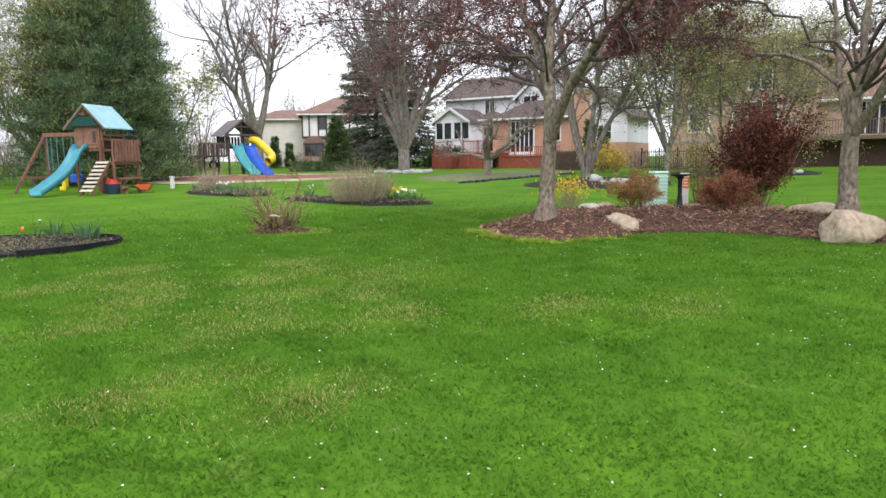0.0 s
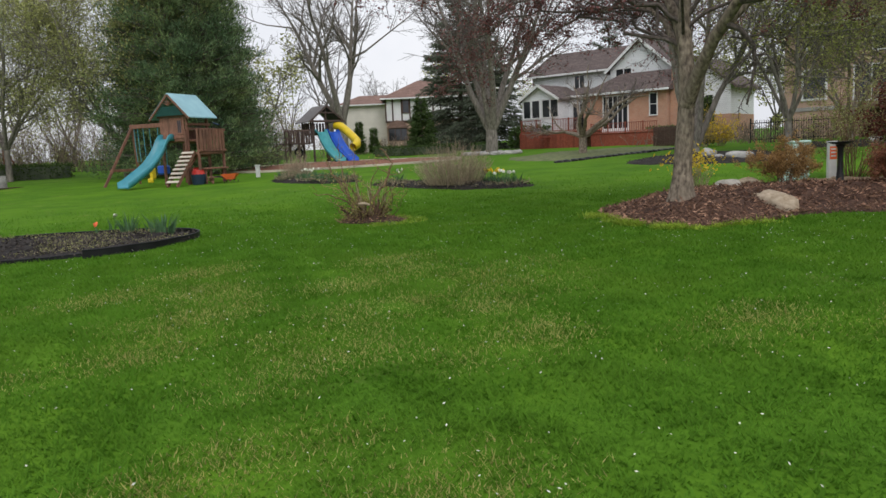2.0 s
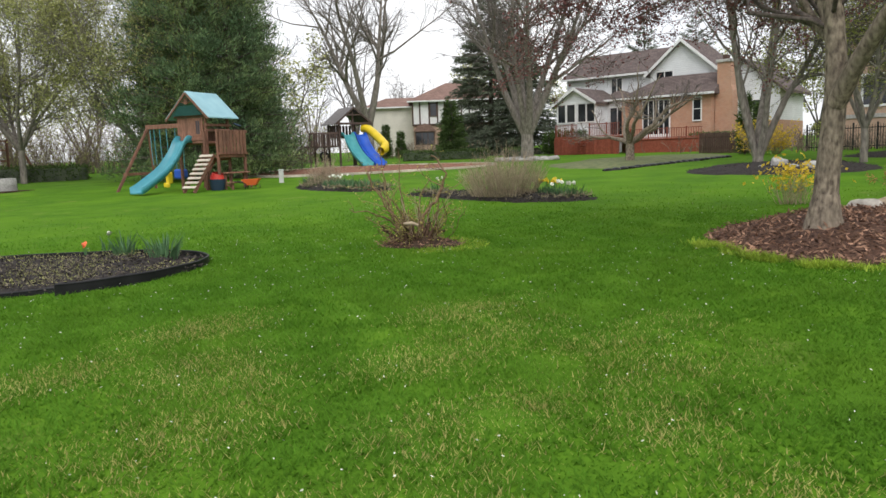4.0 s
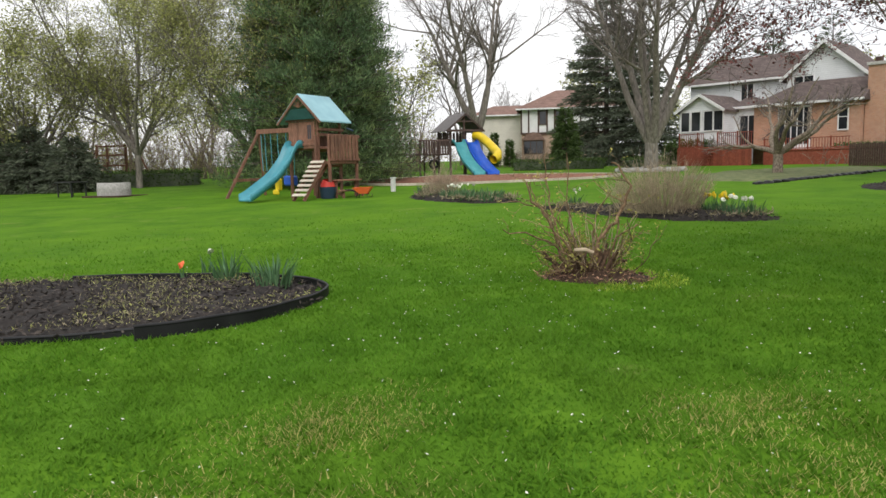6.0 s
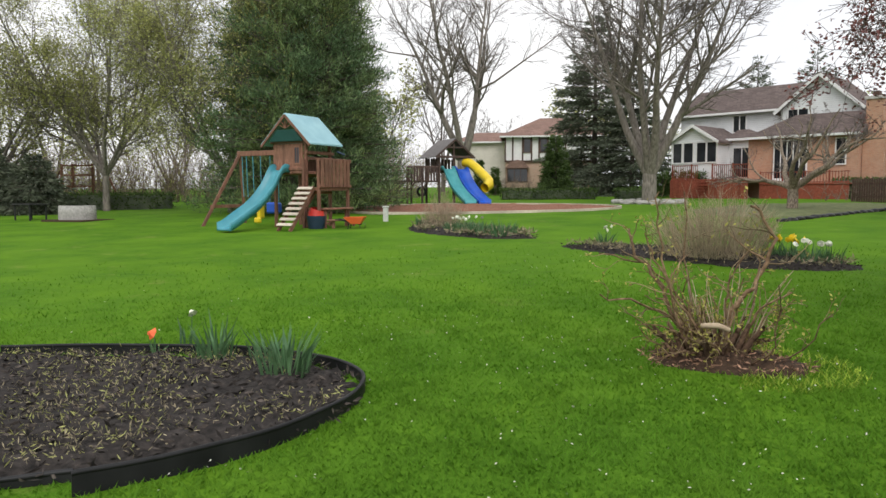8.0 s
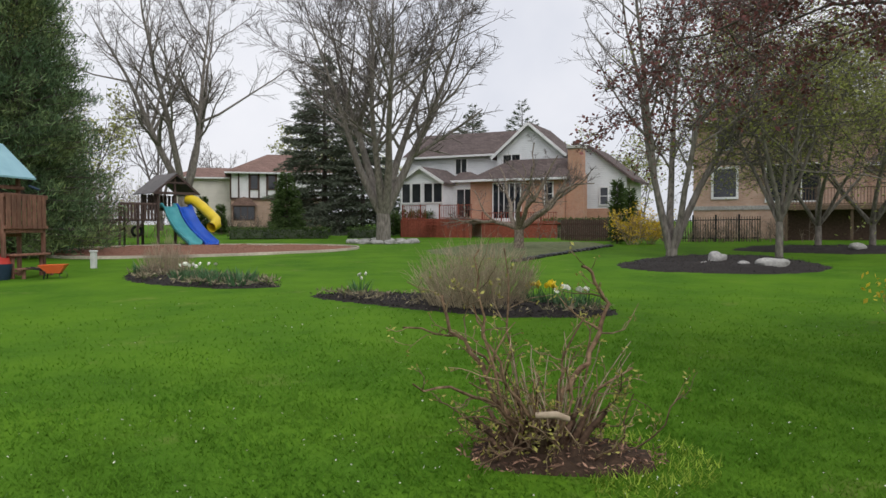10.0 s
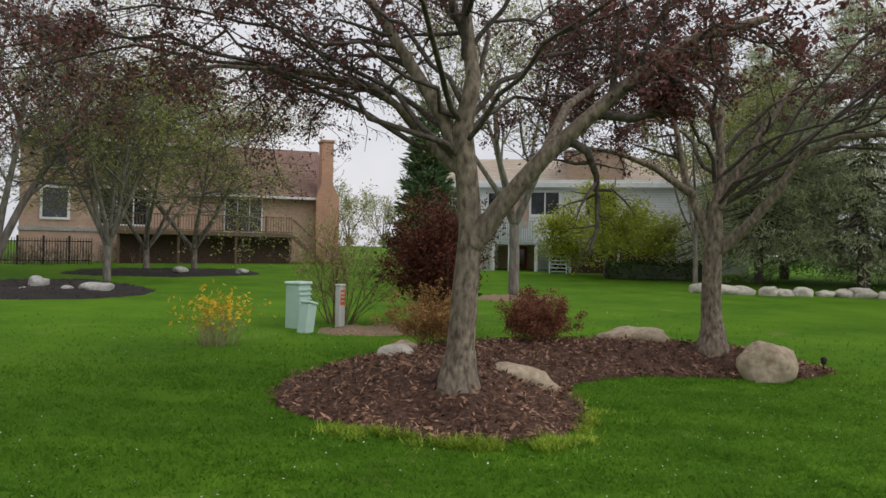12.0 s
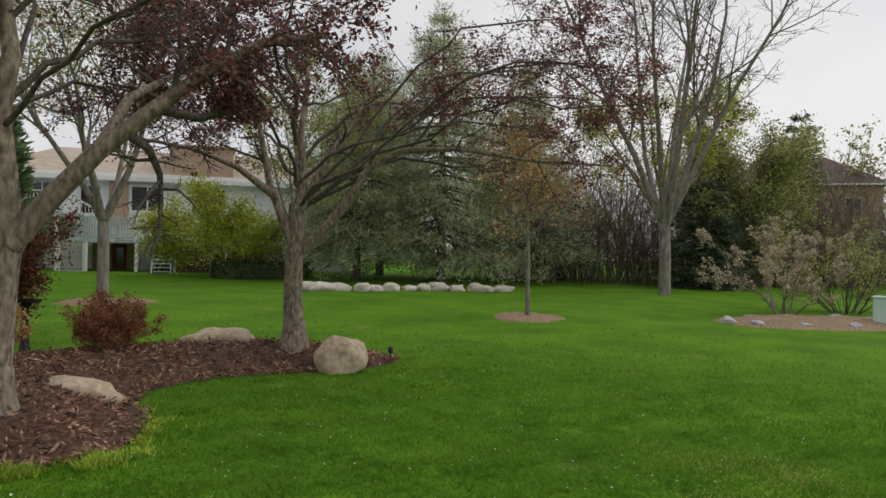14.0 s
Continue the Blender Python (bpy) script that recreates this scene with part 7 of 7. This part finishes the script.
BRUSH = mat("brown_brush", (0.14, 0.105, 0.08), (0.27, 0.21, 0.165), 0.5, 0.95, 0.1, per=0.3)
thicket("thicket", 430, 40, 6, 46, -14, 1500, 6.8, BRUSH, "brown leafless brush at the wood's edge")
thicket("thicket", 431, 50, -6, 54, -22, 700, 5.5, BRUSH, "brown leafless brush at the wood's edge", LEAF_BUD)
thicket("thicket", 432, -64, 14, -30, 48, 1900, 4.8, BRUSH, "low brown brush along the yard's edge", LEAF_BUD)
thicket("thicket", 433, 7.5, 39.2, 13, 37.6, 160, 1.5, BRUSH, "low bare brush along the iron fence")
thicket("thicket", 434, -31, 58, -22, 56, 260, 1.8, BRUSH, "bare brush before the half-timbered house")
thicket("thicket", 435, 1.5, 43.0, 7.5, 42.0, 160, 1.6, BRUSH, "bare brush between the houses")


# ---- grass blades and fallen petals ----
def grass(name, seed, n, lo, hi, material, label, h=0.055, w=0.007, keep=None):
    g = R(seed)
    p = g.uniform(lo, hi, (n, 2))
    if keep is not None:
        p = p[keep(p, g)]
    out = np.ones(len(p), bool)
    for poly in (ISLAND, STRIP, oval(-0.02, 0.08, 0.60, 0.44, -8, seed=2, wob=0.12)):
        out &= inside_by(poly, p) < 0.02
    p = p[out]
    n = len(p)
    a = g.uniform(0, 2 * np.pi, n)
    clump = 0.9 + 0.3 * soft(p[:, 0], p[:, 1], 9) + 0.2 * soft(p[:, 0], p[:, 1], 23)
    L = h * g.uniform(0.5, 1.25, n) * np.clip(clump, 0.6, 1.35)
    z = lawn_z(p[:, 0], p[:, 1])
    root = np.column_stack([p, z - 0.004])
    d = np.column_stack([np.cos(a) * 1.05, np.sin(a) * 1.05, np.full(n, 0.9)]) + g.normal(0, 0.2, (n, 3))
    s = np.column_stack([-np.sin(a), np.cos(a), np.zeros(n)]) * (w * g.uniform(0.6, 1.3, n))[:, None]
    tip = root + d * L[:, None]
    V = np.stack([root - s, root + s, tip], 1).reshape(-1, 3)
    ob = new(name, fast_mesh(name, V, np.arange(3 * n).reshape(-1, 3), material))
    tagged(ob, label, "grass", kind="stuff")


def fade(cx, cy, near, far):
    return lambda p, g: np.hypot(p[:, 0] - cx, p[:, 1] - cy) < g.uniform(near, far, len(p))


grass("lawn_grass", 500, 1480000, (-9.5, -17.5), (14.5, 6.5), BLADE, "short mown grass blades of the lawn", 0.042, 0.0065, keep=fade(2.5, -5.5, 4.0, 12.0))
grass("lawn_grass", 501, 280000, (-14.0, -21.0), (20.0, 13.0), BLADE, "short mown grass blades further up the lawn", 0.045, 0.010, keep=fade(3.0, -4.0, 5.0, 17.0))
TUFTY = mat("bright_grass_tuft", (0.24, 0.36, 0.03), (0.40, 0.52, 0.06), 0.3, 0.7, 0, per=0.3, leaf=0.3)
grass("edge_grass", 502, 260000, (3.4, -1.7), (8.2, 1.2), TUFTY, "bright yellow-green grass along the mulch edge", 0.085, 0.008, keep=lambda p, g: (np.exp(-(inside_by(ISLAND, p) / 0.22) ** 2) * np.clip(0.22 + 1.4 * soft(p[:, 0], p[:, 1], 8.5) + 0.8 * soft(p[:, 0], p[:, 1], 21), 0, 1) * np.clip((7.2 - p[:, 0]) / 1.5, 0, 1) > g.uniform(0, 1, len(p))) & (p[:, 1] < 0.7))
grass("edge_grass", 503, 9000, (-1.6, -1.0), (1.6, 1.0), TUFTY, "bright grass round the dug soil", 0.06, 0.006, keep=lambda p, g: (inside_by(oval(-0.02, 0.08, 0.62, 0.46, -8, seed=2, wob=0.12), p) > -0.4) & (p[:, 0] > 0.2))
WORN = np.array([(3.2, -7.0), (3.5, -7.9), (2.7, -4.6), (3.1, -6.2), (4.1, -5.1), (4.6, -7.2), (6.2, -6.4), (1.7, -7.0), (1.1, -5.9), (1.9, -8.1), (4.3, -5.9), (0.0, -6.4), (1.3, -6.1), (3.8, -4.4), (2.4, -5.4), (0.2, -5.0), (2.3, -3.7), (5.0, -9.5), (3.9, -9.6), (7.6, -6.0)])


def worn(p, g):
    """Thin straw-coloured patches, drawn out along the walk."""
    d = p[:, None] - WORN[None]
    c, s = math.cos(radians(62)), math.sin(radians(62))
    u, v = d[..., 0] * c + d[..., 1] * s, -d[..., 0] * s + d[..., 1] * c
    near = np.exp(-(u / 0.8) ** 2 - (v / 0.45) ** 2).max(1)
    return near * (0.75 + 0.5 * soft(p[:, 0], p[:, 1], 4)) > g.uniform(0.1, 1.0, len(p))


grass("straw_grass", 504, 330000, (-1.5, -11.0), (8.5, -2.5), STRAW, "thin straw-coloured grass in worn patches", 0.034, 0.0042, keep=worn)


def petals(seed, n, lo, hi, size):
    g = R(seed)
    p = g.uniform(lo, hi, (n, 2))
    p = p[(inside_by(ISLAND, p) < 0) & (inside_by(STRIP, p) < 0)]
    at = np.column_stack([p, lawn_z(p[:, 0], p[:, 1]) + g.uniform(0.025, 0.05, len(p))])
    f = g.normal(0, 1, (len(p), 3))
    f[:, 2] *= 0.3
    ob = new("fallen_petals", leaves_mesh("fallen_petals", g, at, size, size * 0.55, PETAL, 0, 0, f / np.linalg.norm(f, axis=1, keepdims=True)))
    tagged(ob, "pale fallen petals and clippings strewn on the lawn", "petals", kind="stuff")


petals(510, 2600, (-4.0, -14.0), (11.0, 1.0), 0.018)
petals(511, 500, (-8.0, -4.0), (16.0, 8.0), 0.024)
